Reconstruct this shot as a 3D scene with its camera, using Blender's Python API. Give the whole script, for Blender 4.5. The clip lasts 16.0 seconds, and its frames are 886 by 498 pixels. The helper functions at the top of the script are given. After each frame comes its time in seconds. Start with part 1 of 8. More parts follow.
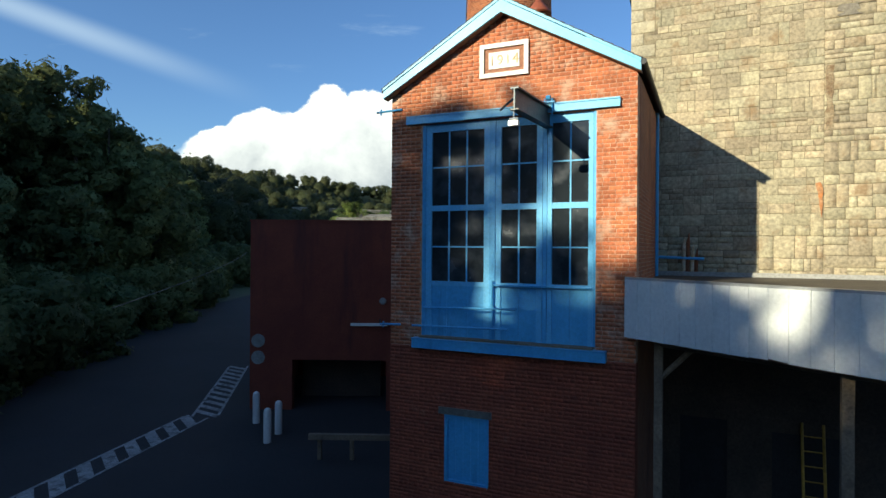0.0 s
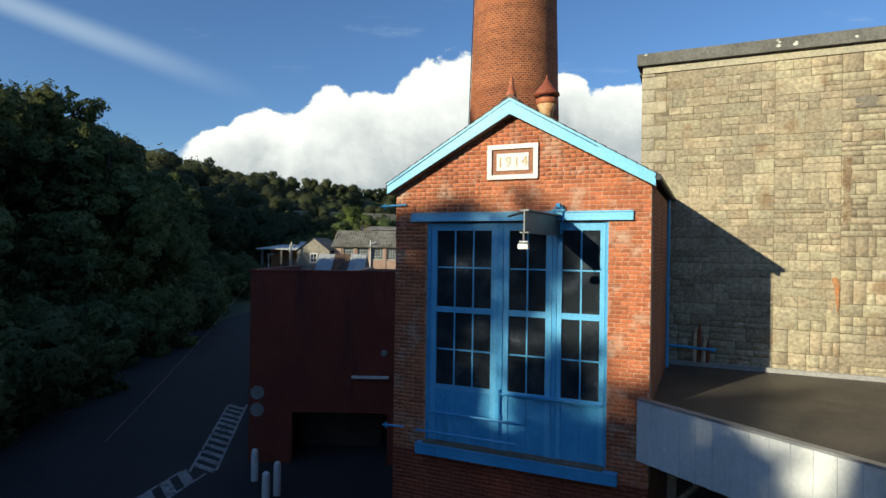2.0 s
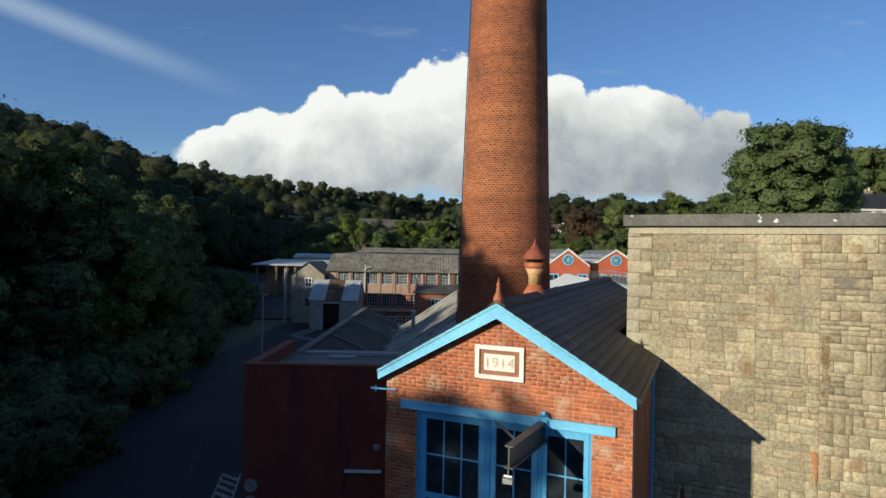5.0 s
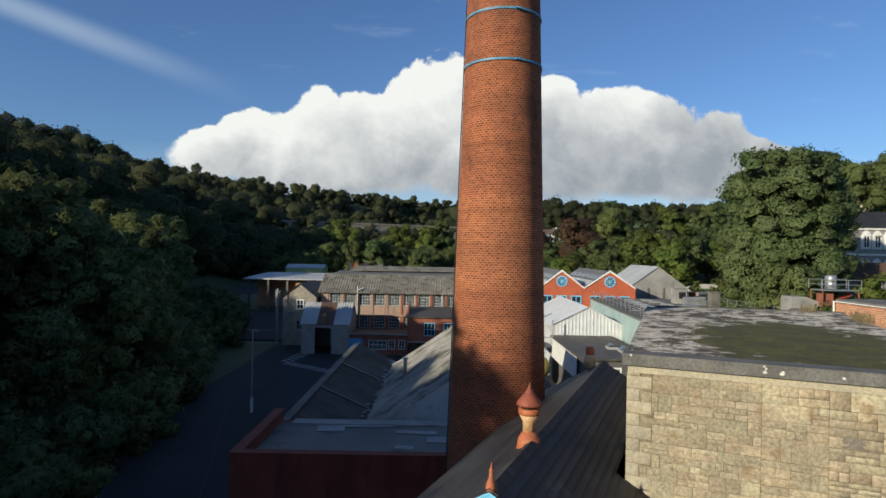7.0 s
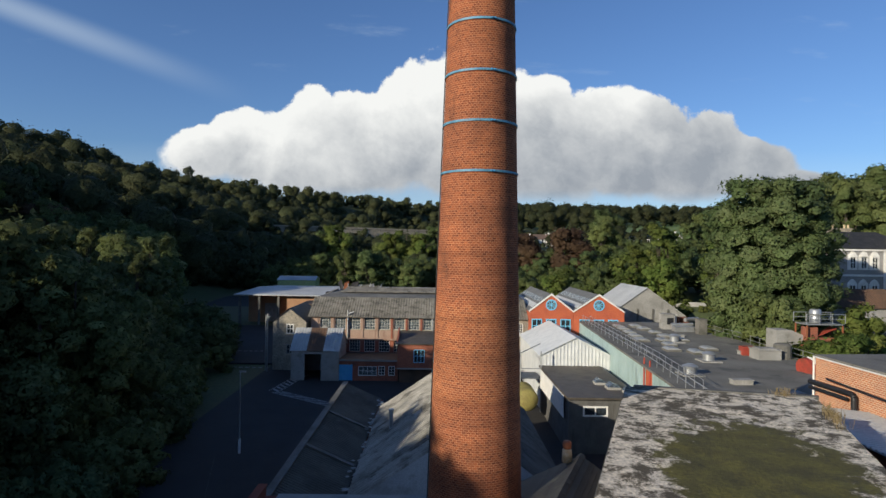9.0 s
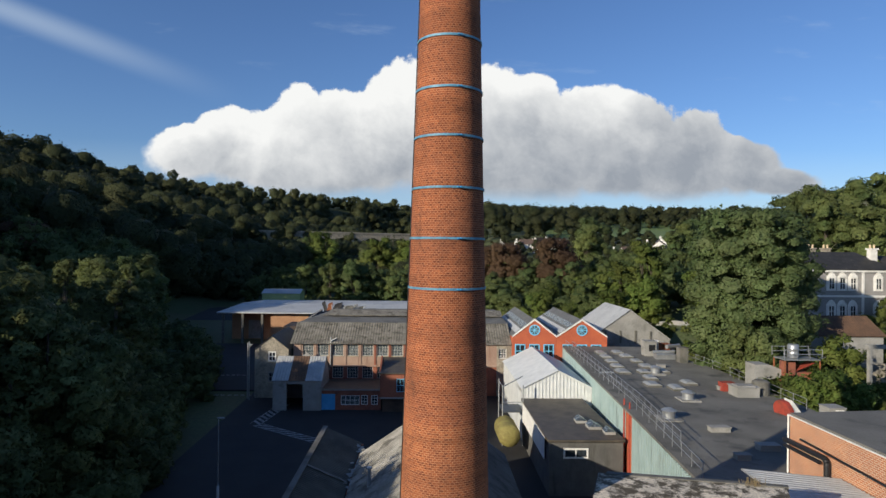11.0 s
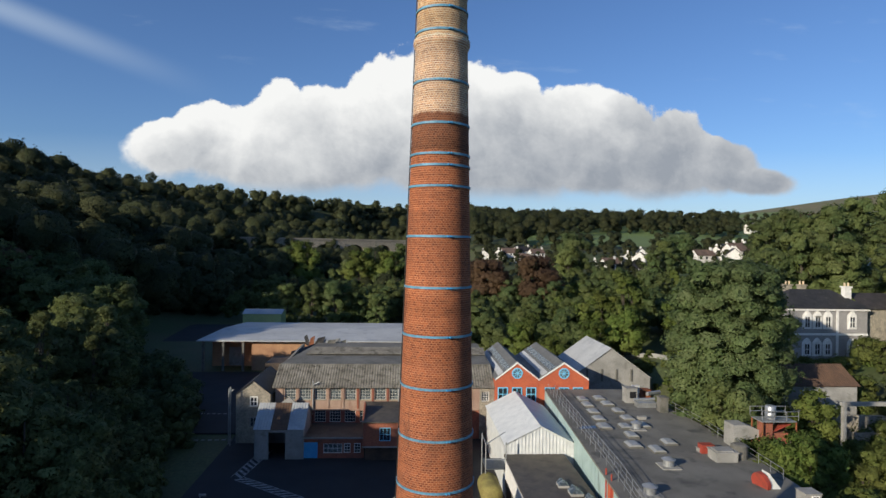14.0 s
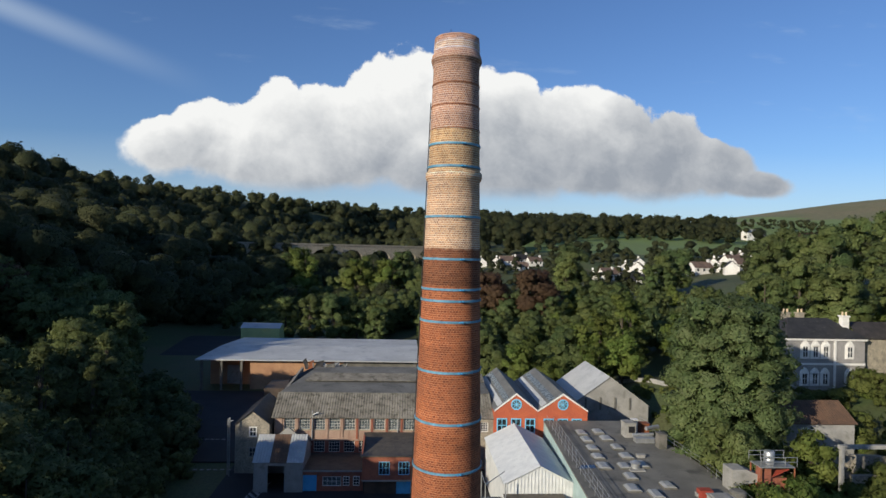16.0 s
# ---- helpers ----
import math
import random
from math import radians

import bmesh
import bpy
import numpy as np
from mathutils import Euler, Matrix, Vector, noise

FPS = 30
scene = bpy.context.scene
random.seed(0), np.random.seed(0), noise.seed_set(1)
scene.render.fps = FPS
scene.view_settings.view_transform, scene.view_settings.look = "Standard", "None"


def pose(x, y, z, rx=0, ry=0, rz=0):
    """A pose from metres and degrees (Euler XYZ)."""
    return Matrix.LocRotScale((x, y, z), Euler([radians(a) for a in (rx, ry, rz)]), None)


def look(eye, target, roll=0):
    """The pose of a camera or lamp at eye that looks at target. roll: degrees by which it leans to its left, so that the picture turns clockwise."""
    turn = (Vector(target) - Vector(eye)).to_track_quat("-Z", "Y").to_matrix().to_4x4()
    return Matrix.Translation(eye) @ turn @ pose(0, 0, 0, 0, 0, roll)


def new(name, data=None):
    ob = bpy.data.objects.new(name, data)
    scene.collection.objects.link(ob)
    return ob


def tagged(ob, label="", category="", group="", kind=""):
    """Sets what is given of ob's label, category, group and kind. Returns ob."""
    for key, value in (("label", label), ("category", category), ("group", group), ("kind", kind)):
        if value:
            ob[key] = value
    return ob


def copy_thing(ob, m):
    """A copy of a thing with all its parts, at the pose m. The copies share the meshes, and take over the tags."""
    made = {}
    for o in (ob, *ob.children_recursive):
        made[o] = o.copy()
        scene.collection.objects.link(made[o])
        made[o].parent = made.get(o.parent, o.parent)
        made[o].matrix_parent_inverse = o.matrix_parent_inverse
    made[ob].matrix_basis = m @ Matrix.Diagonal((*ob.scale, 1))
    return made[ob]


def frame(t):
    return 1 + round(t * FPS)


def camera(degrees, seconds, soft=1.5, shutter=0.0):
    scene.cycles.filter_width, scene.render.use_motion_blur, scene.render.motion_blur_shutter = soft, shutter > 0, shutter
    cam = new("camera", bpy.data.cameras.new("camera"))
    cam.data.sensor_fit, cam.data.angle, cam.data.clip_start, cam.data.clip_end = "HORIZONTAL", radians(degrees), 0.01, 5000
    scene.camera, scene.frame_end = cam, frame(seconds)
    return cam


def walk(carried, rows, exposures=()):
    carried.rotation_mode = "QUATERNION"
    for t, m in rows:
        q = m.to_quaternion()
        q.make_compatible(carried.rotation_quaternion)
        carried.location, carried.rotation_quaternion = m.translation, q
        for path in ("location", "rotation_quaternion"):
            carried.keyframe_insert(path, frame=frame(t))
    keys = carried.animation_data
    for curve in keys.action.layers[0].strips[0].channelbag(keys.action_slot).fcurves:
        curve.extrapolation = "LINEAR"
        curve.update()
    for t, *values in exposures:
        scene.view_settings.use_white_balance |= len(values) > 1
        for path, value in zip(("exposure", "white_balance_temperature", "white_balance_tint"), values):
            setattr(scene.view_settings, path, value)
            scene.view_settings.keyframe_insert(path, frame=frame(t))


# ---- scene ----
cam = camera(73.7, 16.0)
PATH = [
    (0, (2.621, -10.759, 6.205), (1.797, -8.936, 6.205), 0.4),
    (0.5, (2.581, -10.674, 6.595), (1.756, -8.853, 6.597), 0.5),
    (1, (2.53, -10.623, 7.066), (1.705, -8.801, 7.07), 0.7),
    (1.5, (2.455, -10.546, 7.586), (1.628, -8.725, 7.591), 0.7),
    (2, (2.369, -10.472, 8.165), (1.543, -8.65, 8.171), 0.8),
    (2.5, (2.378, -10.494, 8.799), (1.553, -8.673, 8.804), 0.9),
    (3, (2.407, -10.606, 9.429), (1.583, -8.784, 9.434), 1.0),
    (3.5, (2.416, -10.729, 10.026), (1.594, -8.906, 10.031), 1.0),
    (4, (2.485, -10.795, 10.616), (1.666, -8.97, 10.622), 1.0),
    (4.5, (2.59, -10.802, 11.247), (1.774, -8.975, 11.254), 1.0),
    (7, (2.307, -10.106, 15.182), (1.515, -8.27, 15.19), 1.0),
    (7.5, (2.418, -10.283, 16.15), (1.632, -8.444, 16.157), 0.9),
    (8, (2.549, -10.435, 17.143), (1.767, -8.595, 17.15), 0.9),
    (8.5, (2.841, -10.438, 18.127), (2.06, -8.597, 18.131), 0.9),
    (9, (2.893, -10.115, 18.981), (2.12, -8.27, 18.987), 0.9),
    (11.5, (3.518, -9.632, 24.242), (2.794, -7.767, 24.243), 0.7),
    (12, (3.388, -9.572, 25.377), (2.677, -7.703, 25.377), 0.8),
    (12.5, (3.256, -9.605, 26.604), (2.557, -7.732, 26.603), 0.8),
    (13, (3.29, -9.594, 27.801), (2.598, -7.717, 27.798), 0.7),
    (13.5, (3.23, -9.647, 28.998), (2.545, -7.768, 28.993), 0.8),
    (14, (3.146, -9.807, 30.172), (2.468, -7.925, 30.167), 0.9),
    (14.5, (3.014, -9.931, 31.31), (2.341, -8.048, 31.307), 1.0),
    (15, (2.87, -9.976, 32.57), (2.201, -8.091, 32.567), 1.1),
    (15.5, (2.644, -10.05, 33.69), (1.977, -8.165, 33.687), 1.3),
    (16, (2.627, -10.107, 34.92), (1.958, -8.223, 34.915), 1.4),
]
walk(cam, [(t, look(eye, target, roll)) for t, eye, target, roll in PATH],
     exposures=[(0, 0.62, 6650, -1), (1, 0.48, 6650, 0), (2, 0.30, 6620, 1), (3.5, 0.16, 6600, 3), (7, 0.06, 6550, 6), (9, 0.07, 6520, 8), (12.5, 0.09, 6500, 9), (16, 0.06, 6500, 9)])

# ---- daylight ----
SUN_FROM = Vector((-0.441, -0.898, 0.315)).normalized()

world = bpy.data.worlds.new("daylight")
scene.world = world
world.use_nodes = True
wt = world.node_tree
wt.nodes.clear()


class Graph:
    """Short hand for node trees: values or sockets in, sockets out."""

    def __init__(self, tree):
        self.tree = tree

    def put(self, socket, value):
        if hasattr(value, "is_output"):
            self.tree.links.new(value, socket)
        elif isinstance(value, (tuple, list)) and len(value) == 3 and len(socket.default_value) == 4:
            socket.default_value = (*value, 1)
        else:
            socket.default_value = value

    def node(self, kind):
        return self.tree.nodes.new(kind)

    def math(self, op, a, b=0.0, c=0.0, clamp=False):
        n = self.node("ShaderNodeMath")
        n.operation, n.use_clamp = op, clamp
        for s, v in zip(n.inputs, (a, b, c)):
            self.put(s, v)
        return n.outputs[0]

    def mix(self, fac, a, b, blend="MIX"):
        n = self.node("ShaderNodeMix")
        n.data_type, n.blend_type = "RGBA", blend
        self.put(n.inputs[0], fac), self.put(n.inputs[6], a), self.put(n.inputs[7], b)
        return n.outputs[2]

    def noise(self, vec, scale, detail=4.0, rough=0.55, distort=0.0):
        n = self.node("ShaderNodeTexNoise")
        self.put(n.inputs["Vector"], vec)
        n.inputs["Scale"].default_value, n.inputs["Detail"].default_value = scale, detail
        n.inputs["Roughness"].default_value, n.inputs["Distortion"].default_value = rough, distort
        return n.outputs["Fac"]

    def span(self, v, a, b, c=0.0, d=1.0, smooth=False):
        n = self.node("ShaderNodeMapRange")
        n.interpolation_type = "SMOOTHSTEP" if smooth else "LINEAR"
        for s, x in zip(n.inputs, (v, a, b, c, d)):
            self.put(s, x)
        return n.outputs[0]

    def dot(self, v, w):
        n = self.node("ShaderNodeVectorMath")
        n.operation = "DOT_PRODUCT"
        self.put(n.inputs[0], v), self.put(n.inputs[1], w)
        return n.outputs["Value"]

    def vec(self, x, y, z):
        n = self.node("ShaderNodeCombineXYZ")
        for s, v in zip(n.inputs, (x, y, z)):
            self.put(s, v)
        return n.outputs[0]

    def scaled(self, v, w):
        n = self.node("ShaderNodeVectorMath")
        n.operation = "MULTIPLY"
        self.put(n.inputs[0], v), self.put(n.inputs[1], w)
        return n.outputs[0]


g = Graph(wt)
sky = g.node("ShaderNodeTexSky")
sky.sky_type, sky.sun_disc = "NISHITA", False
sky.sun_elevation, sky.sun_rotation = math.asin(SUN_FROM.z), math.atan2(SUN_FROM.x, SUN_FROM.y)
sky.altitude, sky.air_density, sky.dust_density, sky.ozone_density = 60, 1.0, 0.6, 2.2
SKY_STRENGTH = 0.086
sky_light = g.mix(1.0, sky.outputs[0], (0.80 * SKY_STRENGTH, 1.02 * SKY_STRENGTH, 1.42 * SKY_STRENGTH), "MULTIPLY")
# One bank of cumulus stands over the valley's end: heaps of soft ellipses with frayed edges.
CLOUD_YAW = 0.3985
way = g.node("ShaderNodeTexCoord").outputs["Generated"]
ahead = g.math("MAXIMUM", g.dot(way, (-math.sin(CLOUD_YAW), math.cos(CLOUD_YAW), 0)), 0.02)
cx = g.math("DIVIDE", g.dot(way, (math.cos(CLOUD_YAW), math.sin(CLOUD_YAW), 0)), ahead)
cy = g.math("DIVIDE", g.dot(way, (0, 0, 1)), ahead)
flat = g.vec(cx, cy, 0)


def cells(at, size):
    n = g.node("ShaderNodeTexVoronoi")
    n.feature, n.voronoi_dimensions = "SMOOTH_F1", "2D"
    n.inputs["Scale"].default_value, n.inputs["Smoothness"].default_value = size, 0.35
    g.put(n.inputs["Vector"], at)
    return g.math("SUBTRACT", 0.5, n.outputs["Distance"])


def shifted(at, x, y):
    n = g.node("ShaderNodeVectorMath")
    g.put(n.inputs[0], at), g.put(n.inputs[1], (x, y, 0))
    return n.outputs[0]


warp = g.math("SUBTRACT", g.noise(flat, 11.0, 5.0, 0.6), 0.5)
warped = shifted(flat, 0, 0)
bend = g.node("ShaderNodeVectorMath")
g.put(bend.inputs[0], flat)
g.put(bend.inputs[1], g.vec(g.math("MULTIPLY", warp, 0.05), g.math("MULTIPLY", warp, -0.04), 0))
warped = bend.outputs[0]
billow = g.math("SUBTRACT", g.noise(flat, 7.0, 7.0, 0.58, 0.3), 0.5)


def heaped(at):
    fine = g.math("SUBTRACT", g.noise(at, 60.0, 5.0, 0.62), 0.5)
    a = g.math("MULTIPLY_ADD", cells(at, 9.0), 0.55, g.math("MULTIPLY", cells(at, 23.0), 0.16))
    return g.math("MULTIPLY_ADD", fine, 0.30, a)


puff = heaped(warped)
relief = g.math("SUBTRACT", puff, heaped(shifted(warped, -0.016, 0.018)))
HEAPS = [(-0.41, 0.152, 0.085, 0.056), (-0.32, 0.165, 0.095, 0.074), (-0.22, 0.188, 0.075, 0.078), (-0.135, 0.195, 0.080, 0.086),
         (-0.06, 0.230, 0.075, 0.094), (0.01, 0.240, 0.085, 0.098), (0.09, 0.225, 0.080, 0.10), (0.17, 0.205, 0.085, 0.088),
         (0.265, 0.20, 0.085, 0.090), (0.36, 0.188, 0.085, 0.082), (0.45, 0.172, 0.078, 0.072), (0.53, 0.148, 0.080, 0.055),
         (0.12, 0.135, 0.28, 0.062), (-0.18, 0.135, 0.27, 0.055), (0.38, 0.130, 0.20, 0.052), (0.60, 0.122, 0.085, 0.026), (-0.06, 0.16, 0.14, 0.07)]
heap = None
for hx, hy, rx, ry in HEAPS:
    u = g.math("DIVIDE", g.math("SUBTRACT", cx, hx), rx)
    v = g.math("DIVIDE", g.math("SUBTRACT", cy, hy), ry * 1.05)
    d = g.math("SUBTRACT", 1.0, g.math("SQRT", g.math("ADD", g.math("MULTIPLY", u, u), g.math("MULTIPLY", v, v))))
    heap = d if heap is None else g.math("SMOOTH_MAX", heap, d, 0.10)
body = g.math("ADD", heap, g.math("ADD", g.math("MULTIPLY", billow, 0.5), g.math("MULTIPLY", g.math("SUBTRACT", puff, 0.10), 0.75)))
soft_edge = g.span(cy, 0.10, 0.20, 0.42, 0.085)
cover = g.span(body, 0.0, soft_edge, 0.0, 1.0, True)
front = g.span(g.dot(way, (-math.sin(CLOUD_YAW), math.cos(CLOUD_YAW), 0)), 0.2, 0.4)
cover = g.math("MULTIPLY", g.math("MULTIPLY", cover, front), g.span(cy, 0.066, 0.11, 0.0, 1.0, True))
tall = g.math("ADD", cy, g.math("ADD", g.math("MULTIPLY", billow, 0.24), g.math("MULTIPLY", cx, -0.15)))
lit = g.span(tall, 0.09, 0.285, 0.08, 0.95, True)
lit = g.math("ADD", lit, g.math("MULTIPLY", relief, 0.75))
lit = g.math("ADD", lit, g.span(body, 0.5, 0.0, 0.0, 0.22), clamp=True)
cloud = g.mix(lit, (0.31, 0.34, 0.39), (0.88, 0.88, 0.87))
streak = g.math("ABSOLUTE", g.math("SUBTRACT", cy, g.math("MULTIPLY_ADD", cx, -0.36, 0.135)))
veil = g.math("MULTIPLY", g.span(streak, 0.034, 0.0, 0.0, 1.0, True), g.span(cx, -0.30, -0.70, 0.0, 0.34, True))
wisps = g.math("MULTIPLY", g.span(g.noise(g.scaled(flat, (1.6, 7.0, 1)), 2.6, 5.0, 0.6), 0.58, 0.82, 0.0, 0.22, True), g.span(cy, 0.1, 0.3))
low_veil = g.span(cy, 0.0, 0.18, 0.42, 0.0)
hazed = g.mix(g.math("MAXIMUM", g.math("MULTIPLY", front, g.math("MAXIMUM", veil, wisps)), low_veil), sky_light, (0.62, 0.72, 0.82))
heaven = g.mix(cover, hazed, cloud)
bg, out = g.node("ShaderNodeBackground"), g.node("ShaderNodeOutputWorld")
g.put(bg.inputs[0], heaven)
wt.links.new(bg.outputs[0], out.inputs[0])

sun = new("sun", bpy.data.lights.new("sun", "SUN"))
sun.data.energy, sun.data.angle, sun.data.color = 5.0, radians(0.55), (1.0, 0.90, 0.74)
sun.matrix_world = look(SUN_FROM * 200, (0, 0, 0))


# ---- materials ----
def surface(name, tone, other=None, rough=0.8, metal=0.0, big=0.6, fine=18.0, grain=0.35, stain=None, stain_size=1.3, stain_from=0.56,
            streaks=False, bump=0.25, bump_size=30.0, vary=0.0, spec=0.4, space="Position"):
    """A weathered surface: two tones in patches, fine grain, optional stains (streaked downwards) and fine relief."""
    m = bpy.data.materials.new(name)
    m.use_nodes = True
    q = Graph(m.node_tree)
    p = m.node_tree.nodes["Principled BSDF"]
    if space == "Position":
        at = q.node("ShaderNodeNewGeometry").outputs["Position"]
    else:
        at = q.node("ShaderNodeTexCoord").outputs["Object"]
    other = other or tuple(0.72 * c for c in tone)
    col = q.mix(q.span(q.noise(at, big, 5.0), 0.36, 0.64), tone, other)
    speck = q.span(q.noise(at, fine, 3.0, 0.65), 0.3, 0.7, 1 - grain, 1 + grain)
    col = q.mix(1.0, col, q.vec(speck, speck, speck), "MULTIPLY")
    if vary:
        rnd = q.math("FRACT", q.math("ADD", q.node("ShaderNodeObjectInfo").outputs["Random"], q.node("ShaderNodeNewGeometry").outputs["Random Per Island"]))
        k = q.span(rnd, 0, 1, 1 - vary, 1 + vary)
        k2 = q.span(q.math("FRACT", q.math("MULTIPLY", rnd, 7.31)), 0, 1, 1 - vary * 0.3, 1 + vary * 0.15)
        col = q.mix(1.0, col, q.vec(k, q.math("MULTIPLY", k, k2), q.math("MULTIPLY", k, k2)), "MULTIPLY")
    if stain:
        sv = q.scaled(at, (1, 1, 0.16)) if streaks else at
        f = q.span(q.noise(sv, stain_size, 6.0, 0.62), stain_from, stain_from + 0.14, 0, 0.85)
        col = q.mix(f, col, stain)
    q.put(p.inputs["Base Color"], col)
    p.inputs["Roughness"].default_value, p.inputs["Metallic"].default_value = rough, metal
    p.inputs["Specular IOR Level"].default_value = spec
    if bump:
        b = q.node("ShaderNodeBump")
        b.inputs["Strength"].default_value, b.inputs["Distance"].default_value = bump, 0.02
        q.put(b.inputs["Height"], q.noise(at, bump_size, 4.0, 0.6))
        m.node_tree.links.new(b.outputs[0], p.inputs["Normal"])
    return m


def leaf_material(name, tone, other, lit_tone, spread=0.05, spray=4.5):
    """Leaves: hue by stand (position), by clump and by leaf (island), mottled like massed foliage, partly letting light through."""
    m = bpy.data.materials.new(name)
    m.use_nodes = True
    q = Graph(m.node_tree)
    p = m.node_tree.nodes["Principled BSDF"]
    geo = q.node("ShaderNodeNewGeometry")
    at = geo.outputs["Position"]
    stand = q.span(q.noise(at, spread, 3.0, 0.7), 0.36, 0.64)
    col = q.mix(stand, tone, other)
    leaf = geo.outputs["Random Per Island"]
    col = q.mix(q.span(leaf, 0.5, 1.0, 0.0, 0.40), col, lit_tone)
    mottle = q.noise(at, 1.7, 4.0, 0.72)
    col = q.mix(q.span(mottle, 0.50, 0.72, 0.0, 0.5), col, lit_tone)
    own = q.span(q.node("ShaderNodeObjectInfo").outputs["Random"], 0, 1, 0.75, 1.25)
    dark = q.math("MULTIPLY", own, q.span(q.math("FRACT", q.math("MULTIPLY", leaf, 5.7)), 0, 1, 0.78, 1.18))
    dark = q.math("MULTIPLY", dark, q.span(mottle, 0.34, 0.52, 0.68, 1.06))
    col = q.mix(1.0, col, q.vec(dark, dark, dark), "MULTIPLY")
    q.put(p.inputs["Base Color"], col)
    p.inputs["Roughness"].default_value, p.inputs["Specular IOR Level"].default_value = 0.7, 0.18
    b = q.node("ShaderNodeBump")
    b.inputs["Strength"].default_value, b.inputs["Distance"].default_value = 0.75, 0.35
    q.put(b.inputs["Height"], mottle)
    m.node_tree.links.new(b.outputs[0], p.inputs["Normal"])
    tr, mx = q.node("ShaderNodeBsdfTranslucent"), q.node("ShaderNodeMixShader")
    q.put(tr.inputs[0], col)
    mx.inputs[0].default_value = 0.36
    m.node_tree.links.new(p.outputs[0], mx.inputs[1])
    m.node_tree.links.new(tr.outputs[0], mx.inputs[2])
    # Sprays of leaves with gaps between them.
    gaps, clear = q.node("ShaderNodeMixShader"), q.node("ShaderNodeBsdfTransparent")
    q.put(gaps.inputs[0], q.math("GREATER_THAN", q.noise(at, spray, 2.0, 0.6), 0.445))
    m.node_tree.links.new(clear.outputs[0], gaps.inputs[1])
    m.node_tree.links.new(mx.outputs[0], gaps.inputs[2])
    m.node_tree.links.new(gaps.outputs[0], m.node_tree.nodes["Material Output"].inputs[0])
    return m


def brickwork(name, tones, mortar, round_wall=0.0, zones=(), wide=0.225, high=0.075, dark=None, dark_from=0.55, joint=0.006, bands=0.0):
    """Coursed brick by texture, for walls seen from far; round_wall: the radius of a shaft whose courses go round."""
    m = bpy.data.materials.new(name)
    m.use_nodes = True
    q = Graph(m.node_tree)
    p = m.node_tree.nodes["Principled BSDF"]
    at = q.node("ShaderNodeTexCoord").outputs["Object"]
    sep = q.node("ShaderNodeSeparateXYZ")
    q.put(sep.inputs[0], at)
    x, y, z = sep.outputs
    if round_wall:
        u = q.math("MULTIPLY", q.math("ARCTAN2", y, x), round_wall)
    else:
        u = q.math("ADD", x, y)
    b = q.node("ShaderNodeTexBrick")
    q.put(b.inputs["Vector"], q.vec(u, z, 0))
    q.put(b.inputs["Color1"], tones[0]), q.put(b.inputs["Color2"], tones[1]), q.put(b.inputs["Mortar"], mortar)
    for key, val in (("Scale", 1.0), ("Mortar Size", joint), ("Mortar Smooth", 0.3), ("Brick Width", wide), ("Row Height", high), ("Bias", 0.0)):
        b.inputs[key].default_value = val
    col = b.outputs["Color"]
    patch = q.noise(at, 0.55, 6.0, 0.65)
    col = q.mix(q.span(patch, 0.42, 0.62), col, q.mix(1.0, col, (1.22, 1.18, 1.08), "MULTIPLY"))
    if bands:
        k = q.span(q.noise(q.scaled(at, (0.06, 0.06, 1)), 0.9, 5.0, 0.7), 0.3, 0.7, 1 - bands, 1 + bands)
        col = q.mix(1.0, col, q.vec(k, k, k), "MULTIPLY")
    for z0, z1, tint in zones:
        jag = q.math("ADD", z, q.math("MULTIPLY", q.math("SUBTRACT", q.noise(at, 3.0), 0.5), 0.25))
        f = q.math("MULTIPLY", q.span(jag, z0 - 0.05, z0 + 0.05), q.span(jag, z1 + 0.05, z1 - 0.05))
        col = q.mix(f, col, q.mix(1.0, col, tint, "MULTIPLY"))
    if dark:
        f = q.span(q.noise(q.scaled(at, (1, 1, 0.35)), 0.8, 6.0, 0.65), dark_from, dark_from + 0.16, 0, 0.8)
        col = q.mix(f, col, dark)
    pit = q.span(q.noise(at, 30.0, 3.0, 0.7), 0.3, 0.7, 0.72, 1.28)
    col = q.mix(1.0, col, q.vec(pit, pit, pit), "MULTIPLY")
    q.put(p.inputs["Base Color"], col)
    p.inputs["Roughness"].default_value, p.inputs["Specular IOR Level"].default_value = 0.85, 0.25
    bp = q.node("ShaderNodeBump")
    bp.inputs["Strength"].default_value, bp.inputs["Distance"].default_value = 0.5, 0.012
    q.put(bp.inputs["Height"], q.math("ADD", q.math("SUBTRACT", 1.0, b.outputs["Fac"]), q.math("MULTIPLY", q.noise(at, 40.0), 0.5)))
    m.node_tree.links.new(bp.outputs[0], p.inputs["Normal"])
    return m


def glass_pane(name, tone=(0.02, 0.025, 0.03), rough=0.08):
    m = bpy.data.materials.new(name)
    m.use_nodes = True
    q = Graph(m.node_tree)
    p = m.node_tree.nodes["Principled BSDF"]
    at = q.node("ShaderNodeNewGeometry").outputs["Position"]
    f = q.span(q.noise(at, 2.2, 4.0), 0.45, 0.7)
    q.put(p.inputs["Base Color"], q.mix(f, tone, tuple(2.4 * c for c in tone)))
    q.put(p.inputs["Roughness"], q.span(f, 0, 1, rough, rough + 0.25))
    p.inputs["Specular IOR Level"].default_value = 0.5
    return m


